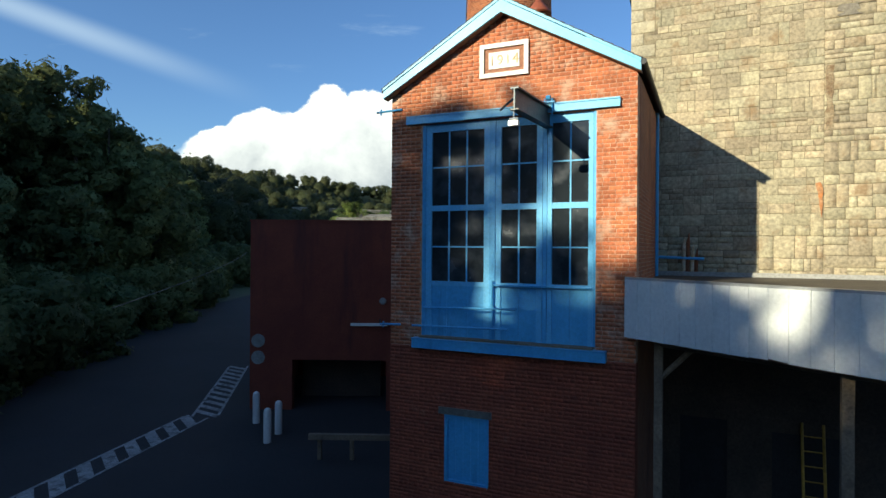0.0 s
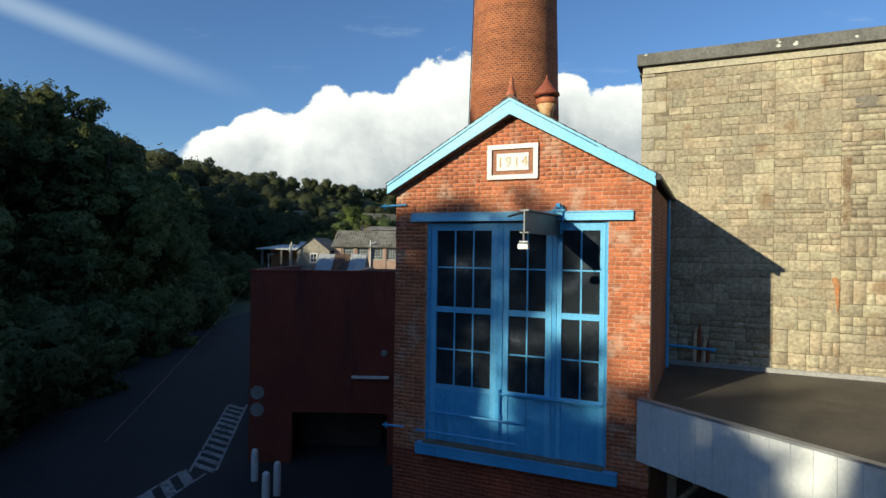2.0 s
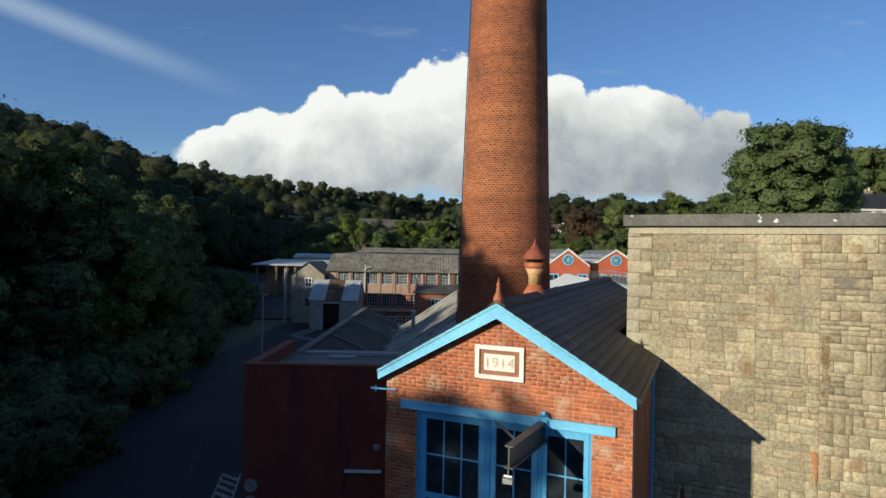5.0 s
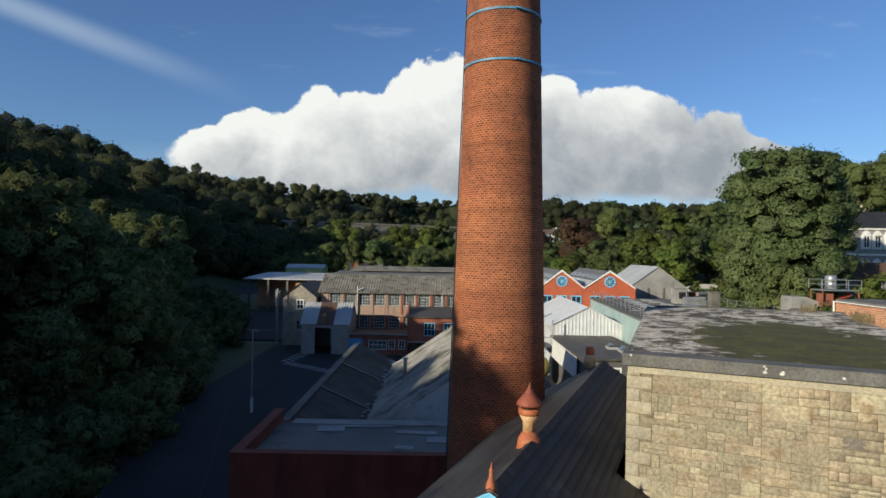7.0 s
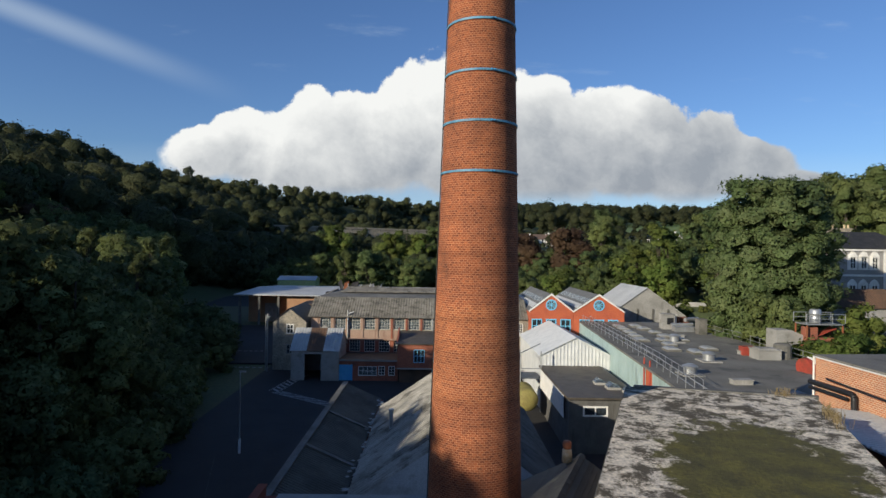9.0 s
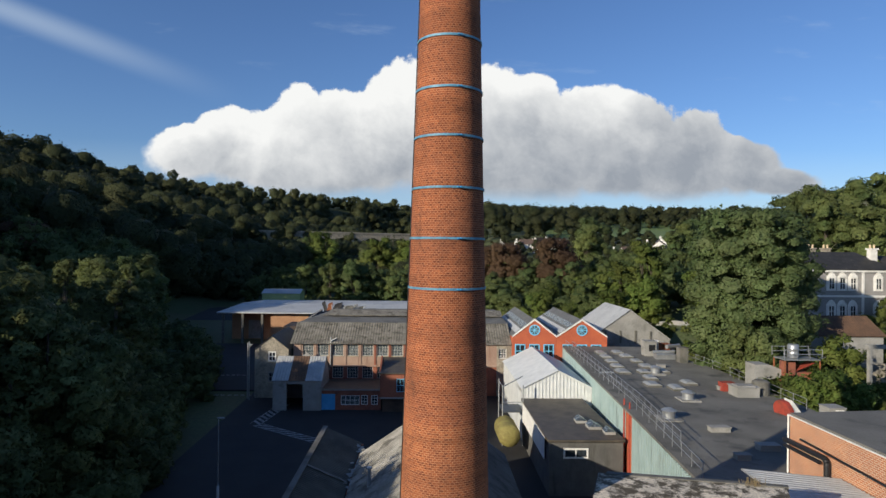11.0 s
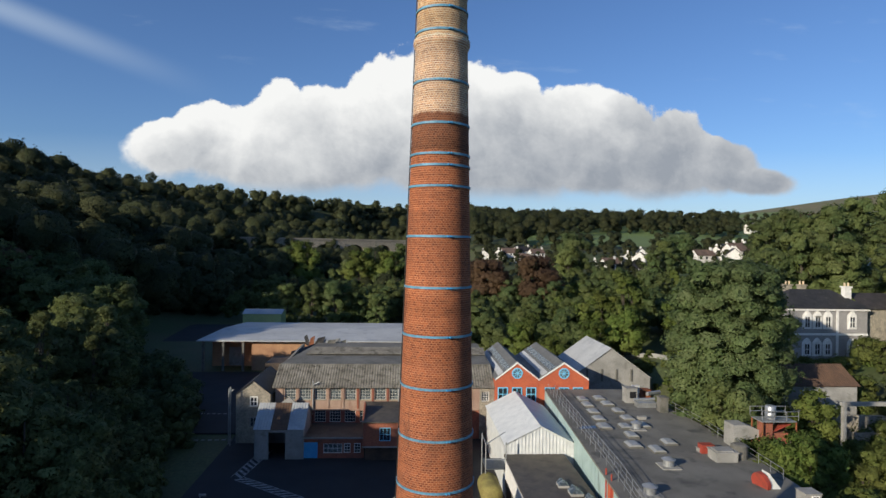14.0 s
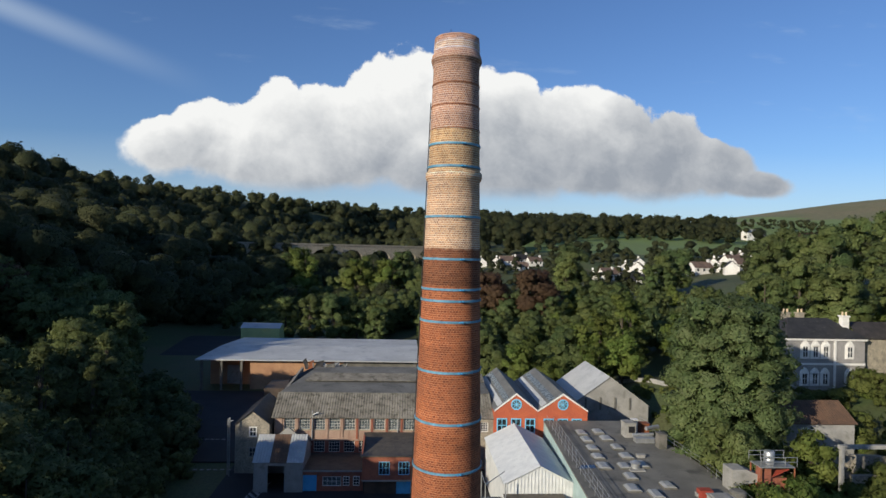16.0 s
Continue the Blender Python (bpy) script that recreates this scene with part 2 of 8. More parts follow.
BRICK = surface("brick_orange", (0.46, 0.148, 0.060), (0.36, 0.106, 0.046), big=1.1, grain=0.3, vary=0.24, stain=(0.54, 0.36, 0.25), stain_size=2.2, stain_from=0.52, bump=0.4, bump_size=45)
MORTAR = surface("mortar", (0.52, 0.33, 0.23), (0.38, 0.21, 0.14), big=2.0, bump=0.3)
# Darker, redder brick for the courses below the doors.
BRICK_LOW = surface("red_washed_brick", (0.30, 0.075, 0.036), (0.22, 0.052, 0.028), big=0.9, grain=0.3, vary=0.16, stain=(0.36, 0.17, 0.10), stain_size=1.6, stain_from=0.62, bump=0.4, bump_size=45)
BRICK_YARD = brickwork("brick_workshop_courses", ((0.43, 0.165, 0.080), (0.30, 0.105, 0.055)), (0.50, 0.38, 0.28), wide=0.27, high=0.125, joint=0.022, dark=(0.20, 0.10, 0.065), dark_from=0.62)
BRICK_FAR = brickwork("brick_red_coursed", ((0.31, 0.120, 0.068), (0.22, 0.080, 0.050)), (0.34, 0.26, 0.20), dark=(0.10, 0.05, 0.035))
RED_PAINT = surface("red_painted_render", (0.205, 0.046, 0.024), (0.16, 0.034, 0.020), big=0.8, grain=0.15, stain=(0.09, 0.025, 0.02), streaks=True, stain_size=1.1, stain_from=0.55, bump=0.15, bump_size=14)
# The last zone darkens the foot: soot, and tree shade put into the brick.
SHAFT = brickwork("brick_chimney", ((0.270, 0.080, 0.031), (0.135, 0.037, 0.017)), (0.330, 0.150, 0.085), round_wall=1.4, wide=0.138, high=0.078, joint=0.011, bands=0.30,
                  zones=((35.38, 38.05, (1.75, 3.3, 4.6)), (38.05, 39.65, (1.45, 2.7, 3.3)), (39.65, 42.5, (1.35, 2.35, 3.7)), (42.5, 42.78, (1.7, 3.6, 6.0)), (42.78, 60, (1.15, 1.9, 3.0)), (34.05, 35.38, (0.60, 0.68, 0.74)), (14.3, 17.6, (1.10, 1.15, 1.12)), (-2, 12.0, (0.85, 0.80, 0.80))),
                  dark=(0.085, 0.040, 0.026), dark_from=0.56)
BLUE = surface("blue_paint", (0.085, 0.38, 0.66), (0.06, 0.32, 0.60), rough=0.42, big=1.4, grain=0.12, stain=(0.035, 0.17, 0.36), stain_size=2.4, stain_from=0.60, streaks=True, bump=0.1, bump_size=20)
# Lighter copy of BLUE: sunshine on the door leaves put into the paint.
SUNLIT_BLUE = surface("door_blue_paint", (0.135, 0.46, 0.72), (0.10, 0.40, 0.66), rough=0.42, big=1.4, grain=0.12, stain=(0.06, 0.25, 0.46), stain_size=2.6, stain_from=0.62, streaks=True, bump=0.1, bump_size=20)
PALE_BLUE = surface("pale_blue_paint", (0.20, 0.56, 0.78), (0.16, 0.49, 0.73), rough=0.45, big=1.2, grain=0.1, stain=(0.10, 0.33, 0.52), stain_size=3.0, stain_from=0.63, bump=0.1, bump_size=18)
BAND_BLUE = surface("blue_band", (0.12, 0.29, 0.40), (0.075, 0.19, 0.28), rough=0.5, big=3.0, stain=(0.10, 0.05, 0.03), stain_size=5.0, stain_from=0.6)
WHITE = surface("white_paint", (0.78, 0.76, 0.71), (0.66, 0.64, 0.60), rough=0.6, big=1.5, grain=0.1, stain=(0.42, 0.38, 0.32), stain_size=2.0, stain_from=0.62, streaks=True, bump=0.08)
CLAD = surface("white_cladding", (0.68, 0.69, 0.665), (0.58, 0.595, 0.58), rough=0.45, big=0.9, grain=0.08, stain=(0.36, 0.37, 0.35), stain_size=1.8, stain_from=0.62, streaks=True, bump=0.05)
MILL_ROOF = surface("streaked_sheet", (0.25, 0.23, 0.185), (0.16, 0.145, 0.115), big=0.5, grain=0.3, stain=(0.07, 0.062, 0.045), stain_size=1.3, stain_from=0.50, streaks=True, bump=0.3, bump_size=12)
RED_SHEET = surface("red_painted_metal", (0.34, 0.055, 0.035), (0.24, 0.05, 0.035), rough=0.55, big=1.5, stain=(0.12, 0.05, 0.03), stain_size=2.0, stain_from=0.56)
CYAN_CLAD = surface("green_grey_cladding", (0.36, 0.46, 0.45), (0.30, 0.40, 0.39), rough=0.5, big=0.5, grain=0.1, stain=(0.20, 0.25, 0.24), streaks=True, bump=0.05)
SHEET = surface("fibre_cement_sheet", (0.165, 0.155, 0.135), (0.105, 0.10, 0.088), big=0.35, grain=0.25, stain=(0.075, 0.078, 0.06), stain_size=0.7, stain_from=0.5, streaks=False, bump=0.3, bump_size=12)
OLD_SHEET = surface("mossy_sheet", (0.115, 0.105, 0.082), (0.068, 0.062, 0.05), big=0.4, grain=0.35, stain=(0.13, 0.12, 0.10), stain_size=1.1, stain_from=0.58, bump=0.4, bump_size=10)
WORN_SHEET = surface("worn_corrugated_sheet", (0.36, 0.34, 0.30), (0.21, 0.20, 0.17), big=0.45, grain=0.3, stain=(0.065, 0.060, 0.048), stain_size=0.55, stain_from=0.50, bump=0.3, bump_size=10)
SHEET_PALE = surface("pale_sheet", (0.33, 0.32, 0.295), (0.24, 0.235, 0.215), big=0.4, grain=0.22, stain=(0.18, 0.175, 0.15), stain_size=0.9, stain_from=0.55)
METAL_ROOF = surface("galvanised_roof", (0.50, 0.505, 0.49), (0.39, 0.395, 0.385), rough=0.5, metal=0.1, big=0.12, fine=4.0, grain=0.12, stain=(0.30, 0.31, 0.32), stain_size=0.35, stain_from=0.54)
SLATE = surface("slate", (0.042, 0.040, 0.038), (0.024, 0.023, 0.022), rough=0.6, big=0.8, grain=0.3, vary=0.3, stain=(0.12, 0.12, 0.08), stain_size=1.5, stain_from=0.60, bump=0.3)
GREY_SLATE = surface("grey_slate", (0.15, 0.15, 0.14), (0.105, 0.105, 0.10), rough=0.6, big=0.6, fine=8, grain=0.25, stain=(0.22, 0.22, 0.19), stain_size=1.0, stain_from=0.6)
FELT = surface("roofing_felt", (0.185, 0.178, 0.155), (0.125, 0.120, 0.105), rough=0.85, big=0.25, grain=0.28, stain=(0.062, 0.062, 0.058), stain_size=0.45, stain_from=0.55)
WET_FELT = surface("damp_felt", (0.105, 0.088, 0.066), (0.07, 0.06, 0.048), rough=0.55, big=0.9, grain=0.25, stain=(0.045, 0.038, 0.03), stain_size=0.8, stain_from=0.52)
CONCRETE = surface("concrete", (0.165, 0.158, 0.138), (0.110, 0.106, 0.092), big=1.3, grain=0.3, stain=(0.09, 0.09, 0.075), stain_size=1.6, stain_from=0.54, bump=0.4)
LICHEN = surface("lichen", (0.62, 0.60, 0.52), (0.50, 0.49, 0.42), big=3)
STONE = surface("gritstone", (0.395, 0.335, 0.215), (0.305, 0.262, 0.175), big=1.3, fine=14, grain=0.36, vary=0.21, stain=(0.24, 0.15, 0.075), stain_size=1.9, stain_from=0.575, bump=0.7, bump_size=13)
QUOIN = surface("dressed_stone", (0.42, 0.36, 0.245), (0.33, 0.30, 0.22), big=1.7, fine=16, grain=0.25, vary=0.12, stain=(0.20, 0.19, 0.15), stain_size=2.5, stain_from=0.58, bump=0.5, bump_size=30)
STONE_JOINT = surface("lime_joint", (0.25, 0.21, 0.135), (0.145, 0.115, 0.075), big=3.0, bump=0.4)
STONE_FAR = surface("rubble_stone", (0.34, 0.30, 0.23), (0.24, 0.215, 0.17), big=0.9, fine=5, grain=0.4, stain=(0.16, 0.15, 0.125), stain_size=1.2, bump=0.5, bump_size=5)
RENDER_PINK = surface("worn_render", (0.40, 0.285, 0.215), (0.32, 0.21, 0.155), big=0.5, grain=0.2, stain=(0.22, 0.13, 0.09), stain_size=0.7, stain_from=0.52, streaks=True)
BRICK_SOFT = surface("brick_soft_red", (0.30, 0.105, 0.06), (0.22, 0.075, 0.05), big=0.6, fine=9, grain=0.3, stain=(0.13, 0.06, 0.045), stain_size=0.8, stain_from=0.55)
BRICK_BRIGHT = surface("brick_bright", (0.50, 0.125, 0.055), (0.42, 0.10, 0.05), big=0.6, fine=9, grain=0.18)
RUST_STAIN = surface("rust_stain", (0.42, 0.15, 0.045), (0.36, 0.20, 0.10), big=6.0, grain=0.3, bump=0.3)
ASPHALT = surface("asphalt", (0.036, 0.034, 0.033), (0.027, 0.026, 0.026), rough=0.9, big=0.25, grain=0.3, stain=(0.03, 0.03, 0.032), stain_size=0.35, stain_from=0.55, bump=0.3, bump_size=60)
LINE = surface("road_paint", (0.36, 0.35, 0.33), (0.25, 0.245, 0.23), big=2.0, grain=0.35, stain=(0.06, 0.06, 0.06), stain_size=3.0, stain_from=0.50, bump=0)
GRASS_EARTH = surface("rough_grass", (0.062, 0.088, 0.026), (0.085, 0.085, 0.035), big=0.05, fine=2.5, grain=0.35, stain=(0.045, 0.055, 0.02), stain_size=0.02, stain_from=0.5, bump=0.6, bump_size=1.5)
FIELD = surface("meadow", (0.14, 0.20, 0.045), (0.12, 0.165, 0.045), big=0.02, fine=0.6, grain=0.15, bump=0)
MOOR = surface("moorland", (0.17, 0.14, 0.07), (0.12, 0.13, 0.05), big=0.006, fine=0.1, grain=0.2, bump=0)
TERRACOTTA = surface("terracotta", (0.46, 0.15, 0.06), (0.36, 0.105, 0.045), rough=0.6, big=4, grain=0.2, stain=(0.50, 0.34, 0.20), stain_size=6, stain_from=0.60)
AMBER_CLAY = surface("amber_clay", (0.50, 0.24, 0.095), (0.58, 0.40, 0.22), rough=0.5, big=7, grain=0.25)
RED_CLAY = surface("red_clay", (0.30, 0.080, 0.038), (0.22, 0.058, 0.03), rough=0.6, big=4, grain=0.25)
CREAM_CLAY = surface("cream_clay", (0.66, 0.55, 0.38), (0.52, 0.36, 0.20), big=6, grain=0.2)
RUST = surface("rust", (0.26, 0.085, 0.03), (0.17, 0.06, 0.028), big=4, grain=0.4, stain=(0.10, 0.045, 0.025), stain_size=6)
IRON = surface("grey_iron", (0.13, 0.145, 0.15), (0.09, 0.10, 0.105), rough=0.5, metal=0.5, big=2.5, grain=0.2, stain=(0.14, 0.08, 0.05), stain_size=4, stain_from=0.62)
STEEL = surface("pale_steel", (0.45, 0.46, 0.46), (0.36, 0.37, 0.37), rough=0.4, metal=0.6, big=2, grain=0.1)
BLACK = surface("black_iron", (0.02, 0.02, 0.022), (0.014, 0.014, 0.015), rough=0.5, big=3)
TIMBER = surface("weathered_timber", (0.23, 0.17, 0.115), (0.15, 0.115, 0.08), big=1.5, fine=25, grain=0.3, stain=(0.08, 0.065, 0.05), stain_size=3)
# Dark brown with shade put in, for the bay, recess and indoor walls.
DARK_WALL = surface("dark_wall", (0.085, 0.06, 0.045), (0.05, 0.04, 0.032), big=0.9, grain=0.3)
GLASS = glass_pane("window_glass")
GLASS_PALE = glass_pane("window_glass_dusty", (0.07, 0.085, 0.09), 0.2)
PUDDLE = glass_pane("standing_water", (0.02, 0.03, 0.045), 0.03)
ROOF_TILE = surface("brown_tile", (0.13, 0.075, 0.045), (0.09, 0.055, 0.036), big=1.0, fine=6, grain=0.3)
BARK = surface("bark", (0.085, 0.066, 0.048), (0.055, 0.044, 0.034), big=2, grain=0.4, bump=0.6, bump_size=12)
LEAF = leaf_material("leaves_green", (0.076, 0.122, 0.044), (0.147, 0.172, 0.052), (0.218, 0.241, 0.098), 0.07)
# LEAF toned slightly darker, standing in for shade on the wooded bank.
LEAF_SHADED = leaf_material("leaves_woodland", (0.072, 0.111, 0.043), (0.132, 0.150, 0.050), (0.218, 0.226, 0.088), 0.07)
LEAF_DARK = leaf_material("leaves_dark", (0.076, 0.118, 0.042), (0.106, 0.143, 0.051), (0.201, 0.222, 0.106), 0.12)
LEAF_BRIGHT = leaf_material("leaves_bright", (0.103, 0.162, 0.035), (0.151, 0.178, 0.041), (0.227, 0.248, 0.070), 0.09)
LEAF_BROWN = leaf_material("leaves_copper", (0.090, 0.052, 0.034), (0.110, 0.070, 0.040), (0.15, 0.095, 0.05), 0.09)
LEAF_FAR = leaf_material("leaves_hillside", (0.038, 0.051, 0.024), (0.066, 0.071, 0.029), (0.094, 0.097, 0.042), 0.03, 1.9)
HEDGE = leaf_material("leaves_scrub", (0.092, 0.132, 0.029), (0.138, 0.149, 0.040), (0.172, 0.190, 0.057), 0.15)


# ---- helpers for building ----
TURN = 23.3
CT, ST = math.cos(radians(TURN)), math.sin(radians(TURN))


def mill(a, b, z=0.0):
    """A place given along and across the works, whose ranges stand askew to the hoist house."""
    return Vector((a * CT - b * ST, a * ST + b * CT, z))


def empty_bm():
    return bmesh.new()


BASES = {}


def thing(name, base, label, category, group="", turn=TURN, kind=""):
    """An Empty at the base of a thing. Its parts are given in the same frame as the base: that of the works, or with turn=0 that of the hoist house."""
    ob = new(name)
    ob.empty_display_size = 0.3
    ob.matrix_world = pose(0, 0, 0, 0, 0, turn) @ Matrix.Translation(base)
    BASES[ob.name] = Vector(base)
    return tagged(ob, label, category, group, kind)


def part(name, bm, material, parent=None, label=""):
    """One mesh object under a thing, or under a part."""
    if isinstance(bm, bmesh.types.BMesh):
        me = bpy.data.meshes.new(name)
        bmesh.ops.recalc_face_normals(bm, faces=bm.faces)
        if parent is not None and parent.name in BASES:
            bmesh.ops.translate(bm, verts=bm.verts, vec=-BASES[parent.name])
        bm.to_mesh(me)
        bm.free()
    else:
        me = bm
    if not me.materials:
        me.materials.append(material)
    ob = new(name, me)
    ob.parent = parent
    return tagged(ob, label)


def placed(name, me, parent, m):
    """One more object on a shared mesh."""
    ob = new(name, me)
    ob.parent = parent
    ob.matrix_basis = Matrix.Translation(-BASES[parent.name]) @ m if parent.name in BASES else m
    return ob


def whole(name, bm, material, label, category, group="", kind="", turn=TURN):
    """A thing or a piece of the setting that is one mesh."""
    ob = part(name, bm, material, None)
    ob.matrix_world = pose(0, 0, 0, 0, 0, turn)
    return tagged(ob, label, category, group, kind)


def box(bm, x0, x1, y0, y1, z0, z1):
    vs = [bm.verts.new(p) for p in ((x0, y0, z0), (x1, y0, z0), (x1, y1, z0), (x0, y1, z0), (x0, y0, z1), (x1, y0, z1), (x1, y1, z1), (x0, y1, z1))]
    for f in ((0, 3, 2, 1), (4, 5, 6, 7), (0, 1, 5, 4), (1, 2, 6, 5), (2, 3, 7, 6), (3, 0, 4, 7)):
        bm.faces.new([vs[i] for i in f])
    return bm


def slab(bm, pts, depth):
    """A plate: the ring of points, thickened by the vector depth."""
    lo = [bm.verts.new(p) for p in pts]
    hi = [bm.verts.new(Vector(p) + Vector(depth)) for p in pts]
    bm.faces.new(lo)
    bm.faces.new(hi[::-1])
    n = len(lo)
    for i in range(n):
        bm.faces.new((lo[i], hi[i], hi[(i + 1) % n], lo[(i + 1) % n]))
    return bm


def rod(bm, a, b, r, sides=8, r2=None):
    """A round bar from a to b."""
    a, b = Vector(a), Vector(b)
    q = (b - a).to_track_quat("Z", "Y").to_matrix()
    r2 = r if r2 is None else r2
    rings = []
    for c, rr in ((a, r), (b, r2)):
        rings.append([bm.verts.new(c + q @ Vector((rr * math.cos(t), rr * math.sin(t), 0))) for t in (2 * math.pi * i / sides for i in range(sides))])
    for i in range(sides):
        j = (i + 1) % sides
        bm.faces.new((rings[0][i], rings[0][j], rings[1][j], rings[1][i]))
    bm.faces.new(rings[0][::-1])
    bm.faces.new(rings[1])
    return bm


def lathe(bm, profile, sides=32, cap=True):
    """A turned form from (radius, height) pairs."""
    rings = [[bm.verts.new((r * math.cos(t), r * math.sin(t), z)) for t in (2 * math.pi * i / sides for i in range(sides))] for r, z in profile]
    for lo, hi in zip(rings, rings[1:]):
        for i in range(sides):
            j = (i + 1) % sides
            bm.faces.new((lo[i], lo[j], hi[j], hi[i]))
    if cap:
        bm.faces.new(rings[0][::-1])
        bm.faces.new(rings[-1])
    return bm


def corrugated(bm, o, along, down, pitch, height, thick=0.012):
    """A profiled sheet: o a corner, along and down its edges; the ribs run along the vector down."""
    o, along, down = Vector(o), Vector(along), Vector(down)
    n = max(2, int(along.length / pitch))
    up = along.cross(down).normalized()
    if up.z < 0:
        up = -up
    top = []
    for i in range(n + 1):
        for s, h in ((0.0, 0), (0.35, 0), (0.5, height), (0.85, height)):
            if i < n or s == 0:
                p = o + along * ((i + s) / n) + up * h
                top.append((bm.verts.new(p), bm.verts.new(p + down)))
    for (a, b), (c, d) in zip(top, top[1:]):
        bm.faces.new((a, b, d, c))
    return bm


def smooth(ob):
    for p in ob.data.polygons:
        p.use_smooth = True
    return ob


def mesh_of(name, verts, faces):
    """A mesh from arrays of corners and of faces with one number of corners."""
    me = bpy.data.meshes.new(name)
    verts, faces = np.asarray(verts, np.float32), np.asarray(faces, np.int32)
    k = faces.shape[1]
    me.vertices.add(len(verts))
    me.vertices.foreach_set("co", verts.ravel())
    me.loops.add(faces.size)
    me.loops.foreach_set("vertex_index", faces.ravel())
    me.polygons.add(len(faces))
    me.polygons.foreach_set("loop_start", np.arange(0, faces.size, k, dtype=np.int32))
    me.update(calc_edges=True)
    return me


# ---- land ----
def land(a, b):
    """Height of the ground in the frame of the works: a flat yard, a steep wooded side, a gentler one, hills beyond."""
    a, b = np.asarray(a, float), np.asarray(b, float)
    z = -0.40 + 0.0125 * np.clip(b, -60, 150)
    foot = np.minimum(-29 + 0.00098 * np.maximum(0, b - 420) ** 2, 900)
    drive_edge = -29 - 0.43 * np.clip(b - 50, 0, 115) * np.clip((370 - b) / 120, 0, 1)
    steep = np.interp(foot - a, (0, 60, 150, 260, 330, 450, 700), (0, 15, 32, 75, 88, 98, 105)) * np.where(b < 370, np.clip((drive_edge - a) / 45, 0, 1), 1)
    gentle = 33 * np.tanh(0.27 * np.maximum(0, a - 34) / 33)
    t = np.clip((b - 560) / 560, 0, 1)
    low = np.clip((a + 20) / 70, 0, 1)
    rise = np.interp(b, (150, 250, 330, 400, 460, 600, 800, 1100), (0, 7, 18, 27, 34, 44, 60, 84))
    far = 79 * t * t * (3 - 2 * t) * (1 - low) + rise * low
    moor = 150 * np.exp(-(((a - 1750) / 800) ** 2) - ((b - 1750) / 650) ** 2)
    bank = 4.2 * np.exp(-(((a - 48) / 8) ** 2) - ((b - 103) / 17) ** 2)
    return z + np.maximum(np.maximum(gentle, far), steep) + moor + bank


axis_a = np.sinh(np.linspace(-6.2, 6.2, 230)) * 9.0
axis_b = np.sinh(np.linspace(-4.5, 6.2, 210)) * 9.0 + 30
ga, gb = np.meshgrid(axis_a, axis_b)
gz = land(ga, gb)
gz = np.where((ga > -27.5 - 0.43 * np.clip(gb - 50, 0, 115)) & (ga < 34) & (gb < 205), gz - 0.25, gz)
nb, na = ga.shape
idx = np.arange(nb * na).reshape(nb, na)
quads = np.stack([idx[:-1, :-1], idx[:-1, 1:], idx[1:, 1:], idx[1:, :-1]], -1).reshape(-1, 4)
ground_mesh = mesh_of("ground", np.stack([ga, gb, gz], -1).reshape(-1, 3), quads)
for m in (GRASS_EARTH, FIELD, MOOR):
    ground_mesh.materials.append(m)
mid = np.stack([ga, gb, gz], -1).reshape(-1, 3)[quads].mean(1)
patch = np.sin(mid[:, 0] * 0.021 + 1.3) + np.sin(mid[:, 1] * 0.017 + 0.4 * mid[:, 0] * 0.02)
kind_of = np.where((mid[:, 1] > 440) & (mid[:, 0] > 90) & (mid[:, 0] < 2500), 1, 0)
kind_of = np.where(mid[:, 2] > 122 + 14 * patch, 2, kind_of)
kind_of = np.where(mid[:, 0] < -20, 0, kind_of)
ground_mesh.polygons.foreach_set("material_index", kind_of.astype(np.int32))
ground = tagged(part("ground", ground_mesh, GRASS_EARTH), "rough grassy valley floor with green fields and moor beyond", "ground", kind="structure")
ground.matrix_world = pose(0, 0, 0, 0, 0, TURN)
smooth(ground)


def floor_z(b):
    return -0.40 + 0.0125 * min(max(b, -60), 150)


for b0, b1, a0, a1 in ((-60, 84, -27, 34), (84, 205, -79, 20)):
    bm = empty_bm()
    box(bm, a0, a1, b0, b1, -1.2, 0)
    for v in list(bm.verts)[-4:]:
        v.co.z = floor_z(v.co.y)
    whole("yard", bm, ASPHALT, "dark grey asphalt yard and drive of the works", "yard", kind="structure")


def paint_strip(name, p, q, width, gap, bars):
    """A hatched strip of road paint between two places: two edge lines and slanting bars."""
    p, q = Vector((*p, 0)), Vector((*q, 0))
    along = q - p
    side = Vector((-along.y, along.x, 0)).normalized() * width / 2
    bm = empty_bm()

    def lay(pts):
        slab(bm, [(v.x, v.y, floor_z(v.y) + 0.004) for v in pts], (0, 0, 0.004))

    for s in (-1, 1):
        edge = side * s
        thick = side.normalized() * 0.05
        lay([p + edge - thick, q + edge - thick, q + edge + thick, p + edge + thick])
    slant = along.normalized() * width * 0.45
    for i in range(bars):
        c = p + along * (i + 0.5) / bars
        w = along * (0.5 / bars) * gap
        lay([c - side * 0.93 - slant - w, c - side * 0.93 - slant + w, c + side * 0.93 + slant + w, c + side * 0.93 + slant - w])
    return whole(name, bm, LINE, "worn white hatched road marking on the asphalt", "road marking", "road markings", "structure")


